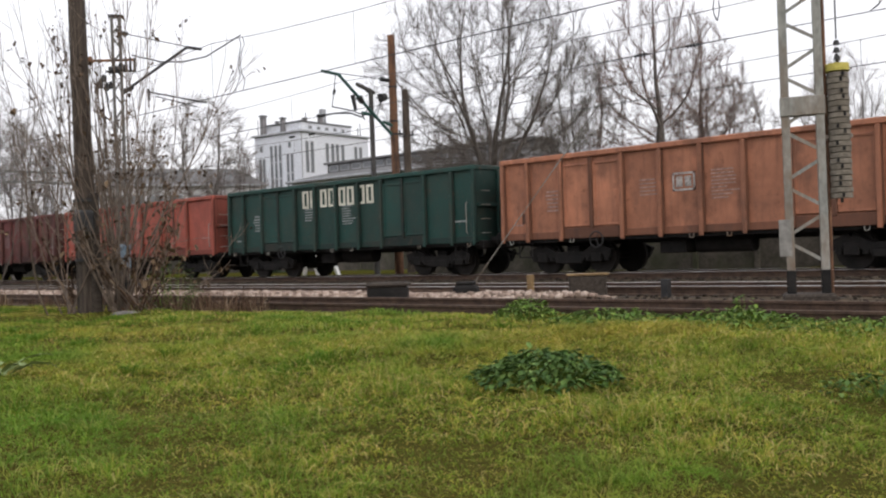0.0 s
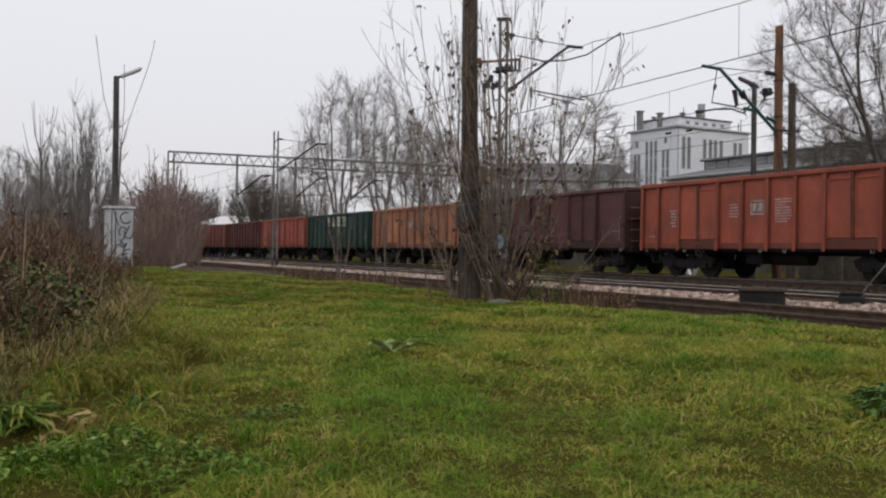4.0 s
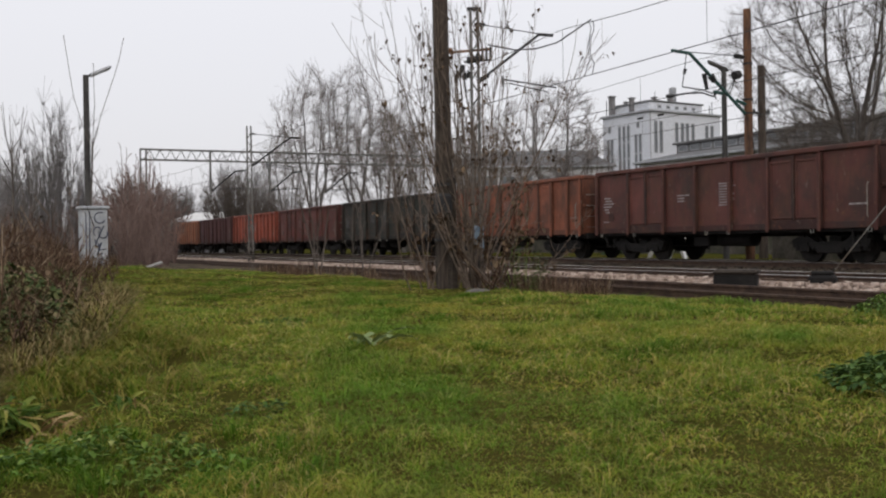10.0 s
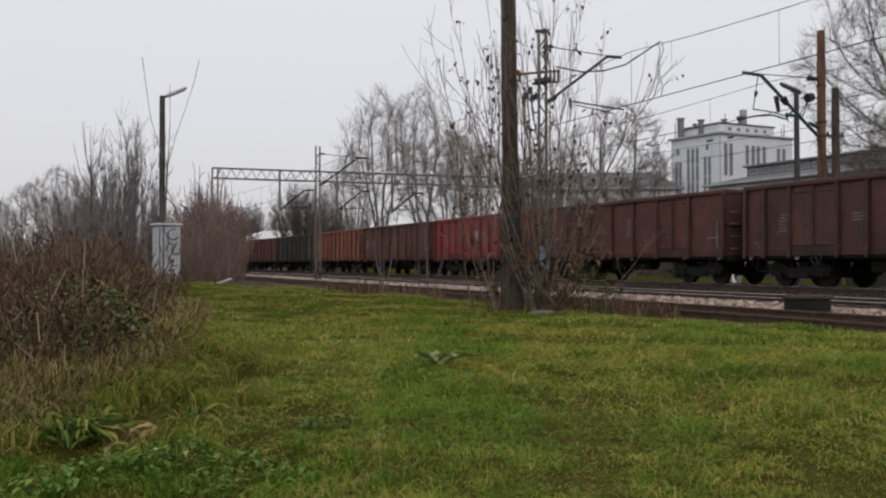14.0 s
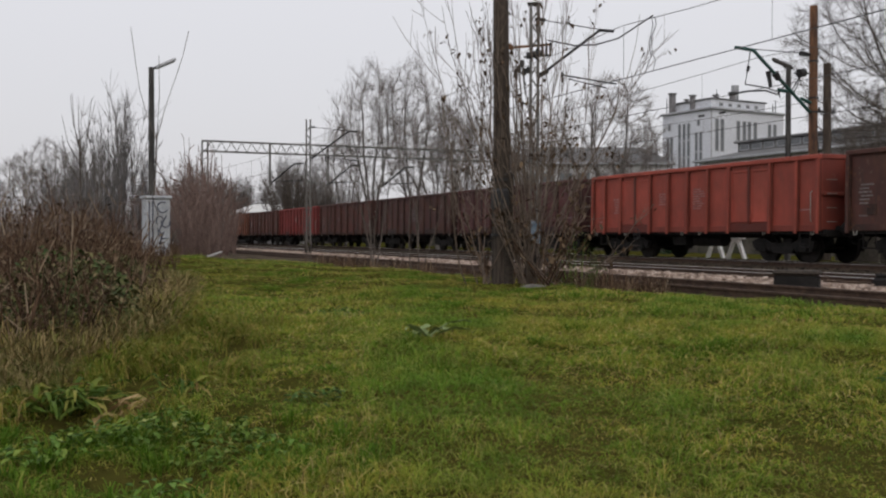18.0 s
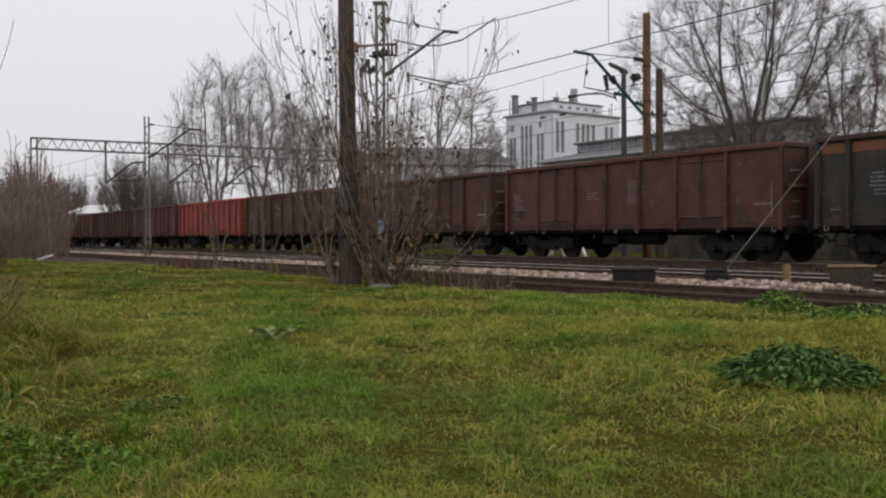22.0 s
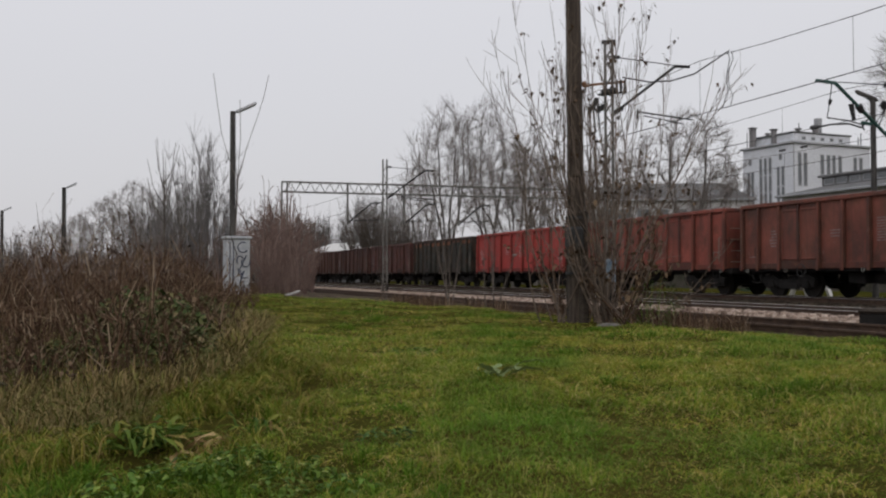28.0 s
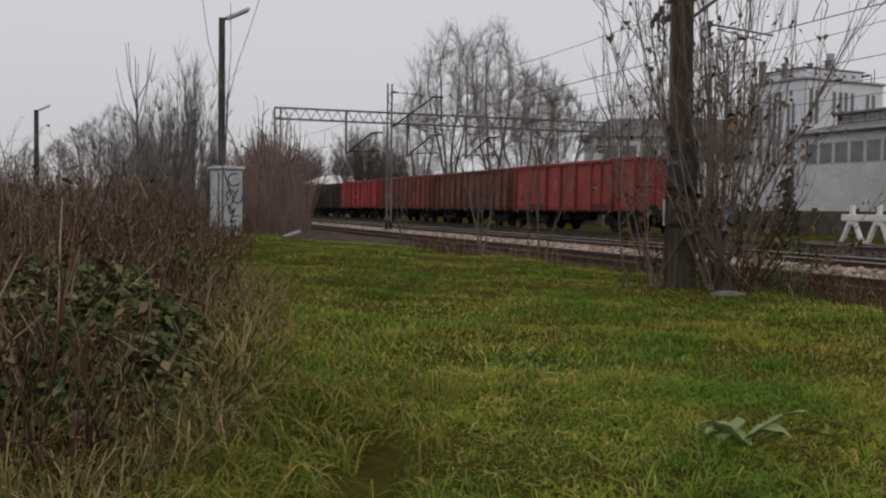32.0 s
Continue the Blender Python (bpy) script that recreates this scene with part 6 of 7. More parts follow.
def sapling(x, y, z, h, n, spread, label, seed, mat=TWIG_DARK, r=0.018, leaves=0, twigs=9, name="sapling"):
    rng = np.random.default_rng(seed)
    s = thing(name, label, "shrub", m=pose(x, y, z))
    pts_leaf, every = [], []
    for k in range(n):
        a = 6.28 * (k + rng.uniform(0, 0.7)) / n
        out = spread * rng.uniform(0.25, 1.0)
        hh = h * rng.uniform(0.65, 1.0)
        segs, p = [], np.array([rng.normal(0, 0.12), rng.normal(0, 0.12), 0.0])
        d = np.array([math.cos(a) * out, math.sin(a) * out, 1.0])
        d /= np.linalg.norm(d)
        chain = [p]
        m = 9
        for j in range(m):
            d = d + rng.normal(0, 0.07, 3) + np.array([0, 0, 0.04])
            d /= np.linalg.norm(d)
            p = p + d * hh / m
            chain.append(p)
        for j in range(m):
            segs.append((*chain[j], *chain[j + 1], r * (1.05 - 0.8 * j / m), r * (1.05 - 0.8 * (j + 1) / m)))
        for j in range(twigs):
            i = rng.integers(2, m)
            b = chain[i]
            e = b
            dd = (chain[i] - chain[i - 1]) / np.linalg.norm(chain[i] - chain[i - 1]) + rng.normal(0, 0.5, 3) + np.array([0, 0, 0.15])
            dd /= np.linalg.norm(dd)
            ln = hh * rng.uniform(0.1, 0.26)
            for q in range(3):
                e2 = e + dd * ln / 3
                segs.append((*e, *e2, r * 0.34 * (1 - q * 0.2), r * 0.34 * (0.8 - q * 0.2)))
                e, dd = e2, dd + rng.normal(0, 0.15, 3) + np.array([0, 0, 0.1])
                dd /= np.linalg.norm(dd)
            if rng.random() < leaves:
                pts_leaf += [e, (e + b) / 2]
        if rng.random() < leaves * 1.6:
            pts_leaf += [chain[-1], chain[-2]]
        every += segs
    v, f = tubes(every, 5)
    tagged(part("twigwork", mesh_of("twigwork", v, f, mat), None, s), kind="stuff")
    if pts_leaf:
        v, f = leaf_quads(np.array(pts_leaf), 0.13, rng, 1.2)
        tagged(part("foliage", mesh_of("foliage", v, f, DEAD_LEAF), None, s, "last withered leaves hanging on the twigs"), kind="stuff")
    return s


def fountain(x, y, z, h, n, label, seed, mat, r, spread=0.75, leaves=0.12):
    """A shrub of long stems that lean out from one foot and curve upwards, with two orders of twigs."""
    rng = np.random.default_rng(seed)
    sh = thing("shrub", label, "shrub", m=pose(x, y, z))
    segs, leaf = [], []

    def shoot(p, a, th, ln, m, r0, r1, lift):
        pts = [np.array(p)]
        for j in range(m):
            th, a = th - lift / m + rng.normal(0, 0.05), a + rng.normal(0, 0.09)
            pts.append(pts[-1] + np.array([math.sin(th) * math.cos(a), math.sin(th) * math.sin(a), math.cos(th)]) * ln / m)
            segs.append((*pts[-2], *pts[-1], r0 + (r1 - r0) * j / m, r0 + (r1 - r0) * (j + 1) / m))
        if rng.random() < leaves:
            leaf.extend(pts[-1] + rng.normal(0, 0.05, 3) for _ in range(3))
        return pts
    for k in range(n):
        a, th = 6.283 * (k + rng.uniform(0, 0.8)) / n, spread * rng.uniform(0.12, 1.0) ** 0.8
        ln = h * rng.uniform(0.6, 1.02) * (1.06 - 0.12 * th)
        foot = (rng.normal(0, 0.16), rng.normal(0, 0.16), 0.0)
        main = shoot(foot, a, th, ln, 10, r * rng.uniform(0.7, 1.2), 0.004, rng.uniform(0.1, 0.55))
        for c in range(rng.integers(5, 9)):
            j = rng.integers(3, 10)
            d = main[j] - main[j - 1]
            b, el = math.atan2(d[1], d[0]) + rng.normal(0, 0.9), min(1.35, math.acos(d[2] / np.linalg.norm(d)) + rng.uniform(0.1, 0.55))
            twig = shoot(main[j], b, el, ln * rng.uniform(0.16, 0.34), 5, 0.0085 - 0.0004 * j, 0.0035, rng.uniform(0.1, 0.6))
            for e in range(rng.integers(2, 5)):
                i = rng.integers(1, 5)
                shoot(twig[i], b + rng.normal(0, 1.0), max(0.05, el + rng.normal(-0.1, 0.35)), ln * rng.uniform(0.05, 0.13), 3, 0.004, 0.0025, 0.25)
    v, f = tubes(segs, 4)
    tagged(part("twigwork", mesh_of("twigwork", v, f, mat), None, sh), kind="stuff")
    v, f = leaf_quads(np.array(leaf), 0.1, rng, 1.2)
    tagged(part("foliage", mesh_of("foliage", v, f, DEAD_LEAF), None, sh, "last withered leaves hanging on the twigs"), kind="stuff")


fountain(8.25, 15.35, 0.4, 5.3, 32, "bare many-stemmed shrub with a few withered leaves round the pole", 4, TWIG_SHRUB, 0.021, 0.74, 0.15)
fountain(7.6, 15.9, 0.4, 4.2, 9, "arching bare stems leaning out of the shrub", 44, TWIG_SHRUB, 0.015, 0.85)
fountain(8.6, 15.0, 0.4, 2.8, 8, "low bare branches spreading from the foot of the pole", 47, TWIG_SHRUB, 0.012, 1.25, 0.3)
sapling(8.4, 14.9, 0.4, 1.9, 15, 1.1, "low tangle of thin brown stems at the foot of the pole", 9, DRY, r=0.012, leaves=0.3, twigs=12, name="shrub")
sapling(8.1, 16.4, 0.4, 1.6, 11, 1.0, "low tangle of thin brown stems at the foot of the pole", 10, DRY, r=0.012, leaves=0.2, twigs=10, name="shrub")
sapling(8.55, 24.5, 0.4, 3.7, 4, 0.28, "thin bare sapling beside the track", 12, TWIG_BROWN, r=0.024, twigs=12)
sapling(9.03, 22.5, 0.4, 2.8, 4, 0.35, "thin bare sapling beside the track", 13, TWIG_BROWN, r=0.018, twigs=12)
sapling(7.39, 27, 0.4, 2.7, 3, 0.25, "thin bare sapling beside the track", 17, TWIG_BROWN, r=0.014, twigs=9)
sp = thing("sapling", "tall thin forked sapling beside the lamp post", "shrub", m=pose(3.35, 29.9, 0.5))
part("stem", line(bmesh.new(), [(0.12, 0, 0), (0.05, 0.05, 1.6), (0.12, 0, 3.0), (0.15, 0, 3.9)], 0.024, 6), TWIG_BROWN, sp)
for pts in ([(0.15, 0, 3.6), (-0.12, 0.05, 4.4), (-0.34, 0.1, 5.2), (-0.46, 0.12, 6.1), (-0.58, 0.1, 7.0)], [(0.15, 0, 3.8), (0.22, -0.05, 5.0), (0.2, -0.1, 6.2)], [(0.15, 0, 3.7), (0.4, -0.05, 4.7), (0.7, -0.1, 5.6), (0.92, -0.1, 6.3), (1.07, -0.12, 7.0)]):
    part("branch", line(bmesh.new(), pts, 0.009, 5), TWIG_BROWN, sp)
for k, (x, y, h) in enumerate(((4.3, 29.5, 1.5), (5.0, 32, 2.0), (-1, 22, 1.4), (0.6, 25, 1.6), (5.2, 34, 2.4), (6.4, 38, 2.2), (4.6, 31.5, 2.2), (1.2, 30, 2.2), (-2, 28, 1.5), (-4, 26, 1.2), (7.2, 43, 2.8), (0, 34, 2.2), (-5, 34, 1.3))):
    sapling(x, y, 0.6, h, 9, 0.4, "reddish bare thicket shrub", 30 + k, TWIG_RED, r=0.013, twigs=9, name="shrub")


def blades(name, label, mat, p, q, h, reach, w, way, droop, rng, rows=3):
    """Grass blades as bowed tapering strips: height, reach, half width, direction and how far the tip sinks."""
    keep = rng.random(len(p)) > hollow(p, q) / 0.06
    p, q, h, reach, w, way, droop = p[keep], q[keep], h[keep], reach[keep], w[keep], way[keep], droop[keep]
    n = len(p)
    base = np.stack([p, q, height(p, q) - 0.012], -1)
    out = np.stack([np.cos(way), np.sin(way), np.zeros(n)], -1)
    b = way + 1.57 + rng.normal(0, 0.5, n)
    side = np.stack([np.cos(b), np.sin(b), rng.normal(0, 0.25, n)], -1) * w[:, None]
    strip = []
    for k in range(rows):
        u = k / rows
        at_ = base + out * (reach * u ** 1.4)[:, None]
        at_[:, 2] += h * ((2 + droop) * u - (1 + 1.75 * droop) * u * u)
        wd = side * (1 - 0.55 * u * u)
        strip += [at_ - wd, at_ + wd]
    tip = base + out * reach[:, None]
    tip[:, 2] += np.maximum(h * (1 - 0.75 * droop), 0.008)
    v = np.stack(strip + [tip], 1).reshape(-1, 3)
    m = 2 * rows + 1
    tri = []
    for k in range(rows - 1):
        tri += [(2 * k, 2 * k + 1, 2 * k + 3), (2 * k, 2 * k + 3, 2 * k + 2)]
    tri.append((m - 3, m - 2, m - 1))
    f = (np.arange(n)[:, None, None] * m + np.array(tri)[None]).reshape(-1, 3)
    tagged(new(name, mesh_of(name, v, f, mat)), label, "grass", kind="stuff")


def lawn_edge(p, q):
    """Where the turf grows: up to the bare strip beside the track and into the foot of the scrub."""
    far = 10.12 - 2.2 * smooth01((q - 18) / 7) + 0.4 * np.sin(q * 1.7) * smooth01((q - 18) / 3)
    return (p < 10.08 + 0.07 * np.sin(q * 1.1) + 0.05 * np.sin(q * 4.7)) & (p < far) & ((p > edge_of_scrub(q) - 1.8) | (q < 7.5)) & ((q < 27.5 + np.sin(p * 1.3)) | (p < 0.15 * q + 0.4))


def swells(p, q):
    return np.sin(p * 1.9 + 1.7 * np.sin(q * 0.8)) * np.sin(q * 1.5 + 1.3 * np.sin(p * 1.1)) + 0.6 * np.sin(p * 4.3 + q * 1.2) * np.sin(q * 3.9 - p)


def grass():
    rng = np.random.default_rng(77)
    # bowed blades of the near turf: loose ones, and tufts that spread outwards
    k, per = 8500, 13
    r, a = 3.0 + 7.2 * rng.random(k) ** 0.78, rng.uniform(-0.42, 1.35, k)
    tp, tq, size = np.repeat(r * np.sin(a), per), np.repeat(r * np.cos(a), per), np.repeat(rng.uniform(0.5, 1.5, k) ** 1.3, per)
    b, off = rng.uniform(0, 6.28, k * per), np.abs(rng.normal(0, 0.035, k * per)) * size
    n = 105000
    r, a = 3.0 + 7.2 * rng.random(n) ** 0.78, rng.uniform(-0.42, 1.35, n)
    p = np.concatenate([r * np.sin(a), tp + off * np.cos(b)])
    q = np.concatenate([r * np.cos(a), tq + off * np.sin(b)])
    comb = np.concatenate([rng.uniform(0, 6.28, n), b + rng.normal(0, 0.5, k * per)])
    grown = np.concatenate([rng.uniform(0.4, 1.0, n), size * rng.uniform(0.6, 1.3, k * per)])
    gaps = np.sin(p * 7.3 + 2.1 * np.sin(q * 3.1)) * np.sin(q * 6.1 + 1.9 * np.sin(p * 4.3)) + 0.7 * np.sin(p * 15.1 + q * 6) * np.sin(q * 13.3 - p * 5)
    keep = lawn_edge(p, q) & (rng.random(len(p)) > 0.5 * smooth01((gaps - 0.3) / 0.7))
    p, q, comb, grown = p[keep], q[keep], comb[keep], grown[keep]
    n, r = len(p), np.hypot(p, q)
    h = 0.053 * grown * np.clip(1 + 0.5 * swells(p, q), 0.5, 2.0)
    blades("grass", "damp autumn grass in green and straw-yellow tufts", GRASS, p, q, h, h * rng.uniform(0.6, 2.6, n), (0.0014 + 0.00026 * r) * rng.uniform(0.6, 1.25, n), comb, rng.random(n) * 1.2, rng)
    # brown and olive thatch lying between the blades
    n = 60000
    r, a = 3.2 + 6.0 * rng.random(n) ** 0.8, rng.uniform(-0.42, 1.35, n)
    p, q = r * np.sin(a), r * np.cos(a)
    keep = lawn_edge(p, q)
    p, q = p[keep], q[keep]
    n = len(p)
    h = rng.uniform(0.008, 0.03, n)
    blades("thatch", "withered brown and olive blades matted in the grass", TUSSOCK, p, q, h, rng.uniform(0.03, 0.1, n), rng.uniform(0.002, 0.0042, n), rng.uniform(0, 6.28, n), rng.random(n), rng, 2)
    # shorter reach of the far turf
    n = 290000
    r, a = 8.6 + 23 * rng.random(n) ** 1.2, rng.uniform(-0.42, 1.35, n)
    p, q = r * np.sin(a), r * np.cos(a)
    keep = lawn_edge(p, q)
    p, q = p[keep], q[keep]
    r, n = np.hypot(p, q), len(p)
    h = 0.055 * rng.uniform(0.45, 1.4, n) * np.clip(1 + 0.35 * swells(p, q), 0.6, 1.7)
    reach, w, way, droop = h * rng.uniform(0.5, 2.4, n), (0.001 + 0.00034 * r) * rng.uniform(0.6, 1.2, n), rng.uniform(0, 6.28, n), rng.random(n) * 0.8
    for rows, some in ((2, r < 15), (1, r >= 15)):
        blades("grass", "damp autumn grass in green and straw-yellow tufts", GRASS, p[some], q[some], h[some], reach[some], w[some], way[some], droop[some], rng, rows)
    # the turf round and behind the viewer
    n = 150000
    r, a = 0.3 + 13 * rng.random(n) ** 0.6, rng.uniform(-3.14, 3.14, n)
    p, q = r * np.sin(a), r * np.cos(a)
    keep = ((a < -0.42) | (a > 1.35) | (r < 3.0)) & lawn_edge(p, q)
    p, q = p[keep], q[keep]
    n = len(p)
    h = 0.05 * rng.uniform(0.5, 1.4, n)
    blades("grass", "damp autumn grass in green and straw-yellow tufts", GRASS, p, q, h, h * rng.uniform(0.8, 2.6, n), rng.uniform(0.003, 0.006, n), rng.uniform(0, 6.28, n), rng.random(n) * 0.8, rng, 1)
    # long matted grass bowed over below the scrub
    k, per = 260, 70
    tq = rng.uniform(6.1, 9.8, k)
    tp = edge_of_scrub(tq) + rng.uniform(-1.0, 1.3, k) * rng.random(k) ** 0.6
    away = np.hypot(tp - 0.25, (tq - 6.55) * 0.8) > 0.42
    tp, tq = tp[away], tq[away]
    k = len(tp)
    size = np.repeat(rng.uniform(0.55, 1.3, k), per)
    a = rng.uniform(0, 6.28, (k, per)).ravel()
    off = np.abs(rng.normal(0, 0.09, k * per)) * size
    p, q = np.repeat(tp, per) + off * np.cos(a), np.repeat(tq, per) + off * np.sin(a)
    n = k * per
    h = size * rng.uniform(0.07, 0.2, n)
    comb = np.repeat(rng.uniform(0, 6.28, k), per) + rng.normal(0, 0.8, n)
    blades("tussocks", "bowed olive and straw grass tussocks below the scrub", TUSSOCK, p, q, h, h * rng.uniform(0.7, 2.0, n), rng.uniform(0.0022, 0.0046, n), comb, rng.uniform(0.4, 1.3, n), rng, 4)
    # straw-coloured tall grass along the scrub
    n = 30000
    q = 6.3 + 11 * rng.random(n) ** 1.2
    p = edge_of_scrub(q) + np.minimum(np.where(rng.random(n) < 0.5, rng.normal(-0.3, 0.3, n), -rng.exponential(1.2, n)), 0.06)
    h = rng.uniform(0.08, 0.34, n) * (0.75 + 0.45 * np.sin(q * 2.1 + p * 3)) * (0.55 + 0.5 * smooth01((q - 6) / 2.5))
    blades("dry_grass", "straw-coloured long grass along the scrub", DRY_GRASS, p, q, h, h * rng.uniform(0.3, 1.5, n), rng.uniform(0.002, 0.0048, n), rng.uniform(0, 6.28, n), rng.uniform(0.2, 1.3, n), rng, 3)


grass()


def tufts(name, label, mat, tp, tq, per, h0, h1, wide, w0, w1, bow, seed):
    """Clumps of bowed blades standing at the given places."""
    rng = np.random.default_rng(seed)
    k = len(tp)
    size = rng.uniform(0.6, 1.25, k)
    a = rng.uniform(0, 6.28, (k, per))
    off = np.abs(rng.normal(0, wide, (k, per))) * size[:, None]
    p, q = (tp[:, None] + off * np.cos(a)).ravel(), (tq[:, None] + off * np.sin(a)).ravel()
    n = k * per
    h = np.repeat(size, per) * rng.uniform(h0, h1, n)
    blades(name, label, mat, p, q, h, h * rng.uniform(0.2, bow, n), rng.uniform(w0, w1, n), a.ravel() + rng.normal(0, 0.7, n), rng.uniform(0, 0.7, n), rng, 3)


trng = np.random.default_rng(303)
aq, ap = 6.5 + 15 * trng.random(70) ** 1.4, trng.random(70)
tufts("lush_tufts", "darker lush green tufts standing out of the grass", LUSH, 1.2 + edge_of_scrub(aq) + ap * np.maximum(8.0 - edge_of_scrub(aq) - 0.07 * aq, 0.5), aq, 130, 0.04, 0.1, 0.14, 0.002, 0.005, 1.8, 4)
aq = 4.6 + 1.6 * trng.random(85)
tufts("low_tufts", "dark green grass tufts among the low weeds", LUSH, trng.uniform(-0.6, 1.7, 85), aq, 60, 0.04, 0.12, 0.07, 0.002, 0.0045, 1.6, 5)
aq = 7.6 + 5 * trng.random(70)
tufts("low_tufts", "dull olive tufts between the dead stems", TUSSOCK, edge_of_scrub(aq) + np.minimum(trng.normal(-0.3, 0.5, 70), 0.1), aq, 70, 0.1, 0.3, 0.12, 0.003, 0.006, 1.3, 8)
aq = 7.5 + 6.5 * trng.random(150)
tufts("straw_clumps", "upright straw and brown dead grass clumps before the scrub", STRAW, edge_of_scrub(aq) + np.minimum(trng.normal(-0.4, 0.5, 150), 0.0), aq, 55, 0.1, 0.4, 0.1, 0.002, 0.005, 1.0, 6)
aq = 6.6 + 2.0 * trng.random(60)
tufts("straw_clumps", "upright straw and brown dead grass clumps before the scrub", STRAW, edge_of_scrub(aq) - 0.1 - trng.exponential(0.5, 60), aq, 40, 0.1, 0.36, 0.12, 0.002, 0.004, 1.2, 7)


aq = 17 + 11 * trng.random(80)
tufts("trackside_weeds", "dead brown weeds along the edge of the track", DRY, 9.75 - 2.2 * smooth01((aq - 18) / 7) + trng.normal(0.25, 0.25, 80), aq, 22, 0.08, 0.34, 0.16, 0.003, 0.006, 0.8, 11)
aq = 12.5 + 3.5 * trng.random(40)
tufts("trackside_weeds", "dead brown weeds along the edge of the track", DRY, trng.uniform(8.3, 9.7, 40), aq, 30, 0.1, 0.4, 0.12, 0.002, 0.005, 0.7, 12)


def leafy_plant(name, label, x, y, rx, ry, h, n, size, mat, seed, category="plant"):
    """A low mound of toothed leaves on short stalks."""
    rng = np.random.default_rng(seed)
    z0 = float(height(x, y))
    pl = thing(name, label, category, m=pose(x, y, z0))
    a, r = rng.uniform(0, 6.28, n), np.sqrt(rng.random(n))
    px, py = rx * r * np.cos(a), ry * r * np.sin(a)
    pz = h * (1 - r ** 2) * rng.uniform(0.75, 1.05, n) + rng.uniform(0.0, 0.06, n)
    d = np.stack([np.cos(a + rng.normal(0, 0.9, n)), np.sin(a + rng.normal(0, 0.9, n)), rng.normal(-0.15, 0.25, n)], -1)
    d /= np.linalg.norm(d, axis=1)[:, None]
    sd = np.cross(d, [0, 0, 1.0])
    sd /= np.linalg.norm(sd, axis=1)[:, None]
    s = size * rng.uniform(0.6, 1.2, n)[:, None]
    b = np.stack([px, py, pz], -1)
    lift = np.array([0, 0, 1.0]) * s * 0.1
    v = np.stack([b, b + d * s * 0.3 + sd * s * 0.3 + lift, b + d * s * 0.65 + sd * s * 0.22 + lift, b + d * s - lift,
                  b + d * s * 0.65 - sd * s * 0.22 + lift, b + d * s * 0.3 - sd * s * 0.3 + lift], 1)
    i = np.arange(n)[:, None] * 6
    f = np.concatenate([i + [[0, 1, 2]], i + [[0, 2, 3]], i + [[0, 3, 4]], i + [[0, 4, 5]]], 0)
    tagged(part("foliage", mesh_of("foliage", v.reshape(-1, 3), f, mat), None, pl), kind="stuff")
    segs = [(px[k] * 0.6, py[k] * 0.6, 0, px[k], py[k], pz[k], 0.004, 0.003) for k in range(0, n, 4)]
    v, f = tubes(segs, 3)
    tagged(part("undergrowth", mesh_of("undergrowth", v, f, WEED), None, pl), kind="stuff")
    return pl


leafy_plant("nettle_clump", "dense mound of dark green nettles in the grass", 5.8, 4.48, 0.5, 0.56, 0.19, 1000, 0.072, NETTLE, 2)
leafy_plant("weed_clump", "small green weed clump at the edge of the grass", 9.25, 7.35, 0.34, 0.42, 0.2, 420, 0.06, WEED, 3)
leafy_plant("weed_clump", "low green weeds at the edge of the track", 8.9, 5.9, 0.55, 0.8, 0.14, 620, 0.065, WEED, 4)
leafy_plant("weed_clump", "low green weeds at the edge of the track", 9.1, 4.6, 0.6, 0.8, 0.14, 620, 0.065, WEED, 5)
leafy_plant("weed_clump", "low green weeds at the edge of the track", 9.2, 3.3, 0.6, 0.8, 0.13, 560, 0.065, WEED, 16)
leafy_plant("weed_clump", "yellowing sprig beside the rail", 9.95, 4.9, 0.14, 0.2, 0.3, 110, 0.06, WEED, 15)
leafy_plant("weed_clump", "low dark weeds in the grass", 6.5, 2.3, 0.4, 0.4, 0.1, 150, 0.06, NETTLE, 6)
for k, (x, y, rx, ry, h, n, mat) in enumerate(((0.72, 5.85, 0.2, 0.2, 0.12, 85, LIGHT_WEED), (1.02, 5.68, 0.24, 0.18, 0.1, 85, LIGHT_WEED), (0.5, 5.62, 0.22, 0.2, 0.11, 75, LIGHT_WEED), (1.75, 6.3, 0.2, 0.16, 0.06, 40, NETTLE), (0.85, 5.3, 0.22, 0.18, 0.09, 55, LIGHT_WEED),
                                              (0.05, 5.45, 0.26, 0.2, 0.1, 65, WEED), (0.3, 5.75, 0.2, 0.18, 0.1, 55, WEED), (0.55, 4.75, 0.2, 0.16, 0.08, 45, WEED), (1.25, 5.3, 0.18, 0.16, 0.07, 40, WEED))):
    leafy_plant("weed_clump", "low green leafy weeds below the scrub", x, y, rx, ry, h, n, 0.06, mat, 40 + k)
leafy_plant("bramble_clump", "dull olive bramble tangle at the foot of the shrub", 9.15, 15.1, 0.6, 0.6, 0.95, 260, 0.09, BRAMBLE, 61, "bramble")
leafy_plant("weed_clump", "dark green tuft in the grass", 3.1, 10.2, 0.3, 0.25, 0.08, 160, 0.05, WEED, 9)


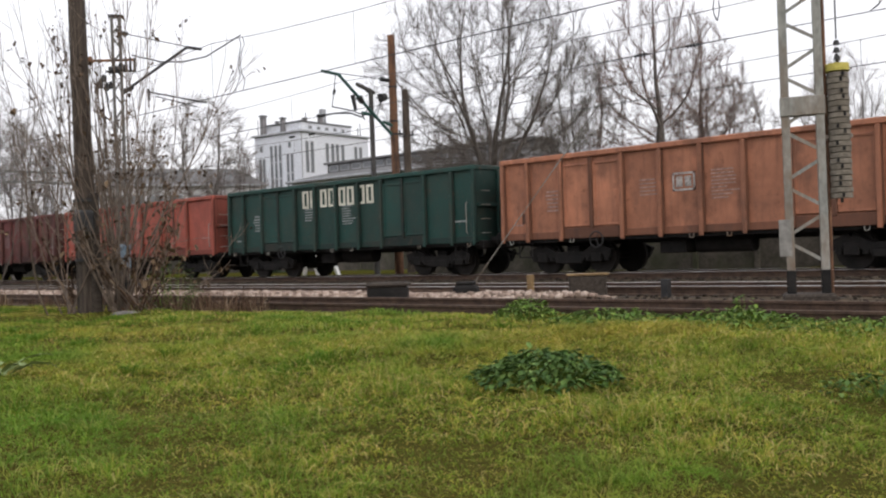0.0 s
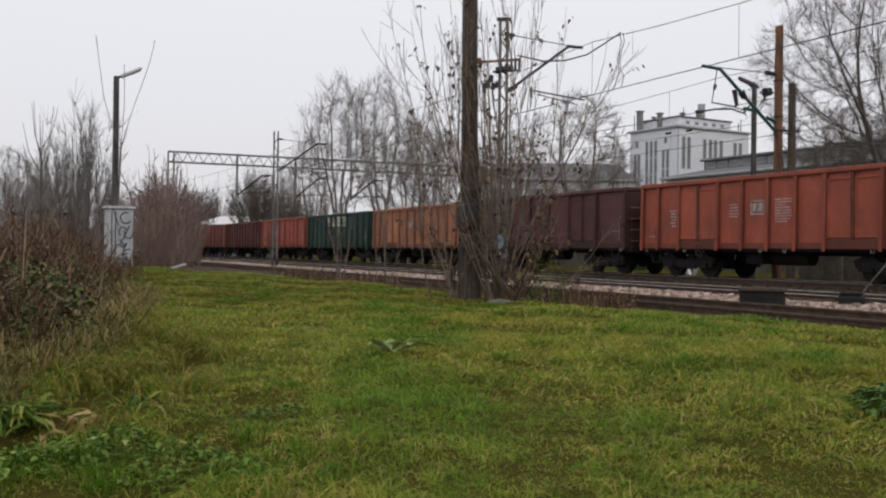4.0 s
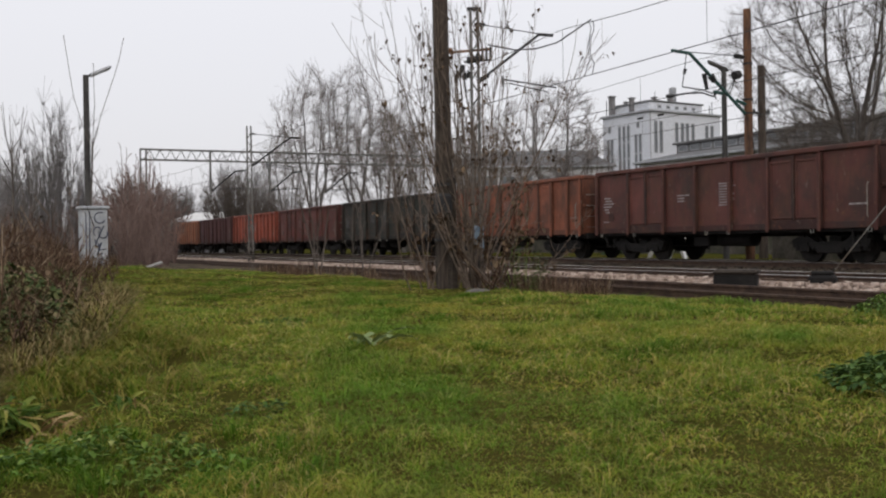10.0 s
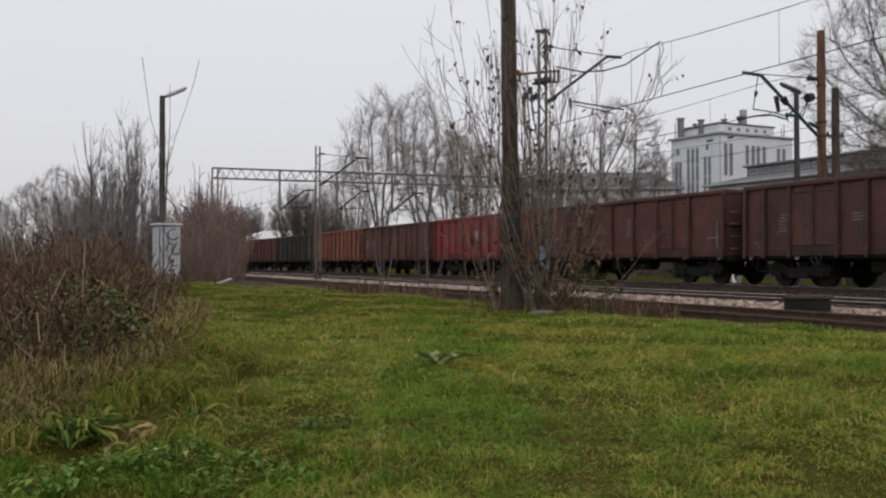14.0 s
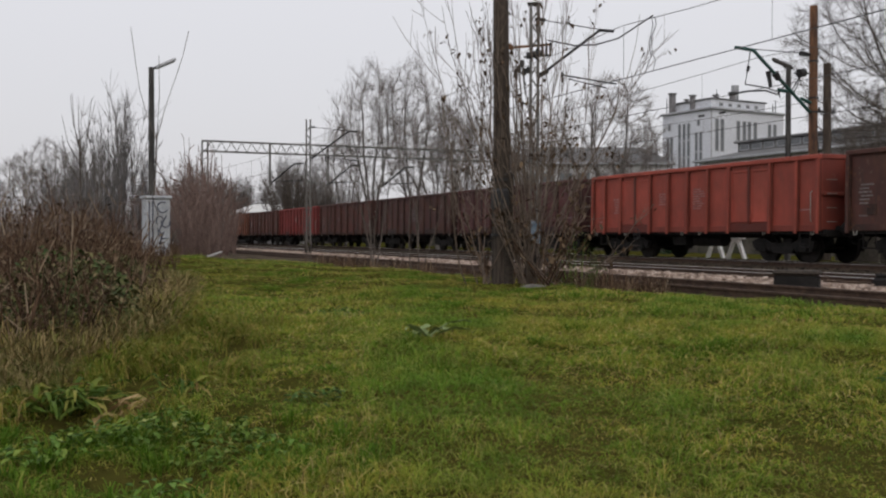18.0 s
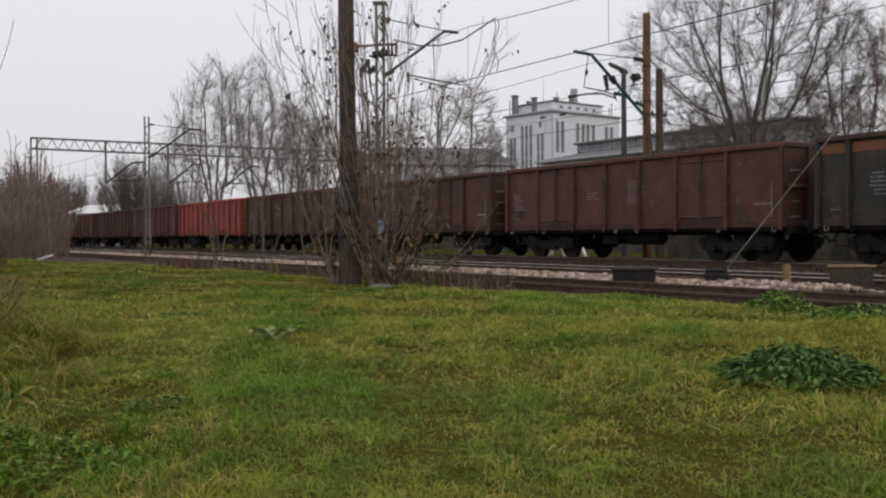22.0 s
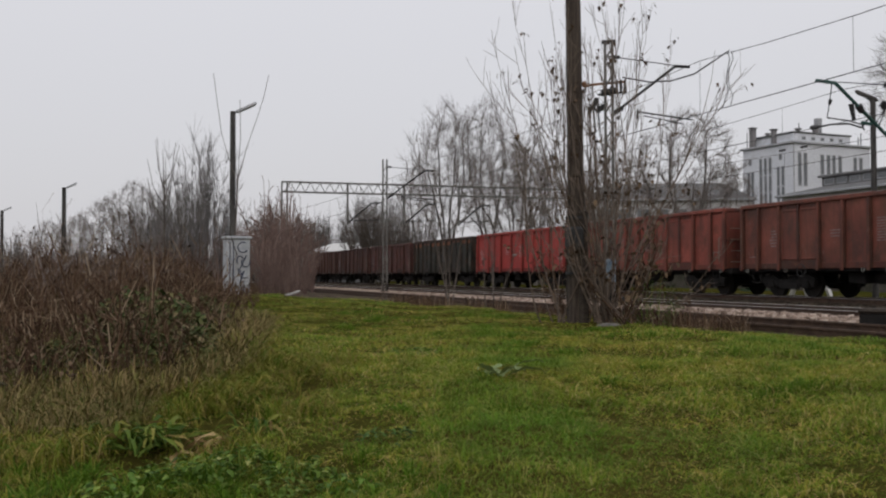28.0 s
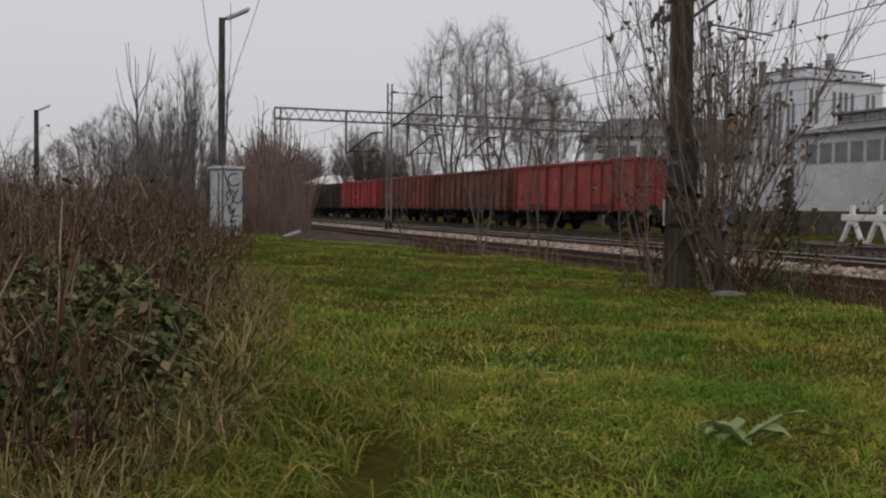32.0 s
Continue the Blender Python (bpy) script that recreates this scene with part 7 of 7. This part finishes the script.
def dock_plant(x, y, n, size, mats, label, seed, lift=1.0, fat=(0.022, 0.06), sink=(0.5, 1.5), spread=0.3, aim=None):
    """Strap leaves that rise from one crown and arch over; aim gives the way most of them lean."""
    rng = random.Random(seed)
    pl = thing("dock_plant", label, "plant", m=pose(x, y, float(height(x, y))))
    for k in range(n):
        a = rng.uniform(0, 6.283) if aim is None else rng.gauss(aim, 0.9)
        ln, w = size * rng.uniform(0.6, 1.35), size * rng.uniform(*fat)
        ox, oy = rng.gauss(0, size * spread), rng.gauss(0, size * spread)
        rise, droop, curl, yaw = lift * rng.uniform(0.3, 1.2), rng.uniform(*sink), rng.uniform(-0.5, 0.6), rng.uniform(-0.8, 0.8)
        bm = bmesh.new()
        prev, px, py, pz = None, ox, oy, 0.03
        for j in range(9):
            u = j / 8
            el = rise - (rise + droop) * u ** 1.25
            b = a + yaw * u
            c, s = math.cos(b), math.sin(b)
            ww = w * math.sin(math.pi * min(1, u * 0.88 + 0.1)) ** 0.7 + 0.003
            row = [bm.verts.new((px - s * ww * e, py + c * ww * e, max(0.006, pz + abs(e) * ww * 0.5 + e * ww * curl + 0.006 * math.sin(j * 2.1 + e)))) for e in (-1, -0.5, 0, 0.5, 1)]
            if prev:
                for e in range(4):
                    bm.faces.new((prev[e], prev[e + 1], row[e + 1], row[e]))
            prev = row
            px, py, pz = px + c * math.cos(el) * ln / 8, py + s * math.cos(el) * ln / 8, max(0.008, pz + math.sin(el) * ln / 8)
        part("leaf", bm, rng.choice(mats), pl, smooth=True)
    return pl


dock_plant(0.26, 6.55, 70, 0.28, [STRAP_LEAF], "dock plant with arching green and yellowing strap leaves", 1, 1.15, (0.026, 0.05), (0.5, 1.2))
dock_plant(0.46, 6.45, 12, 0.24, [TAN_LEAF], "withered tan dock leaves arching over to the ground", 5, 1.1, (0.05, 0.085), (0.5, 1.0), 0.35, -0.7)
dock_plant(0.02, 6.5, 30, 0.34, [STRAP_LEAF], "olive dock leaves below the scrub", 6, 1.0, (0.02, 0.04), (0.8, 1.6))
dock_plant(0.95, 6.75, 26, 0.28, [STRAP_LEAF], "dark green strap leaves beside the dock plant", 8, 0.9, (0.016, 0.03), (1.0, 1.9))
fb = thing("fallen_branch", "bare dead branches lying at the foot of the scrub", "branch", m=pose(-1.15, 7.95, float(height(-1.15, 7.95))))
for pts in ([(-0.6, 0.25, 0.16), (-0.2, 0.1, 0.15), (0.25, -0.12, 0.08), (0.55, -0.3, 0.01)], [(-0.7, 0.1, 0.07), (-0.1, 0.0, 0.09), (0.4, -0.1, 0.03)], [(-0.2, 0.1, 0.15), (0.1, 0.15, 0.22), (0.35, 0.12, 0.2)]):
    part("limb", line(bmesh.new(), pts, 0.013, 6), TWIG_BROWN, fb)
dock_plant(3.3, 8.1, 10, 0.32, [PALE_LEAF], "pale broad-leaved plant lying in the grass", 2, 0.75, (0.06, 0.1), (0.1, 0.5), 0.12)

# hedge beyond the line
rng = np.random.default_rng(8)
hd = thing("evergreen_bush", "dark green young conifer by the works wall", "bush", m=pose(32.6, 43.8, 0.3))
n = 2600
a, u = rng.uniform(0, 6.28, n), rng.random(n) ** 1.3
r = (1 - u) * 0.95 * (0.7 + 0.3 * np.cos(u * 44)) * np.sqrt(rng.random(n)) + 0.04
pts = np.stack([np.cos(a) * r, np.sin(a) * r, 0.1 + u * 2.75], -1)
v, f = leaf_quads(pts, 0.15, rng)
tagged(part("foliage", mesh_of("foliage", v, f, HEDGE), None, hd), kind="stuff")
part("stem", rod(bmesh.new(), (0, 0, -0.1), (0, 0, 2.5), 0.07, 0.02), BARK, hd)


# ---- what moves ----
def motions():
    times = [0, 2, 4, 7, 10, 13, 16, 19, 22, 25, 28, 29, 30, 31, 32]
    for n, w in WAGONS:
        walk(w, [(t, pose(TX, train_way(t) - L * n + L / 2, ZR)) for t in times])


motions()
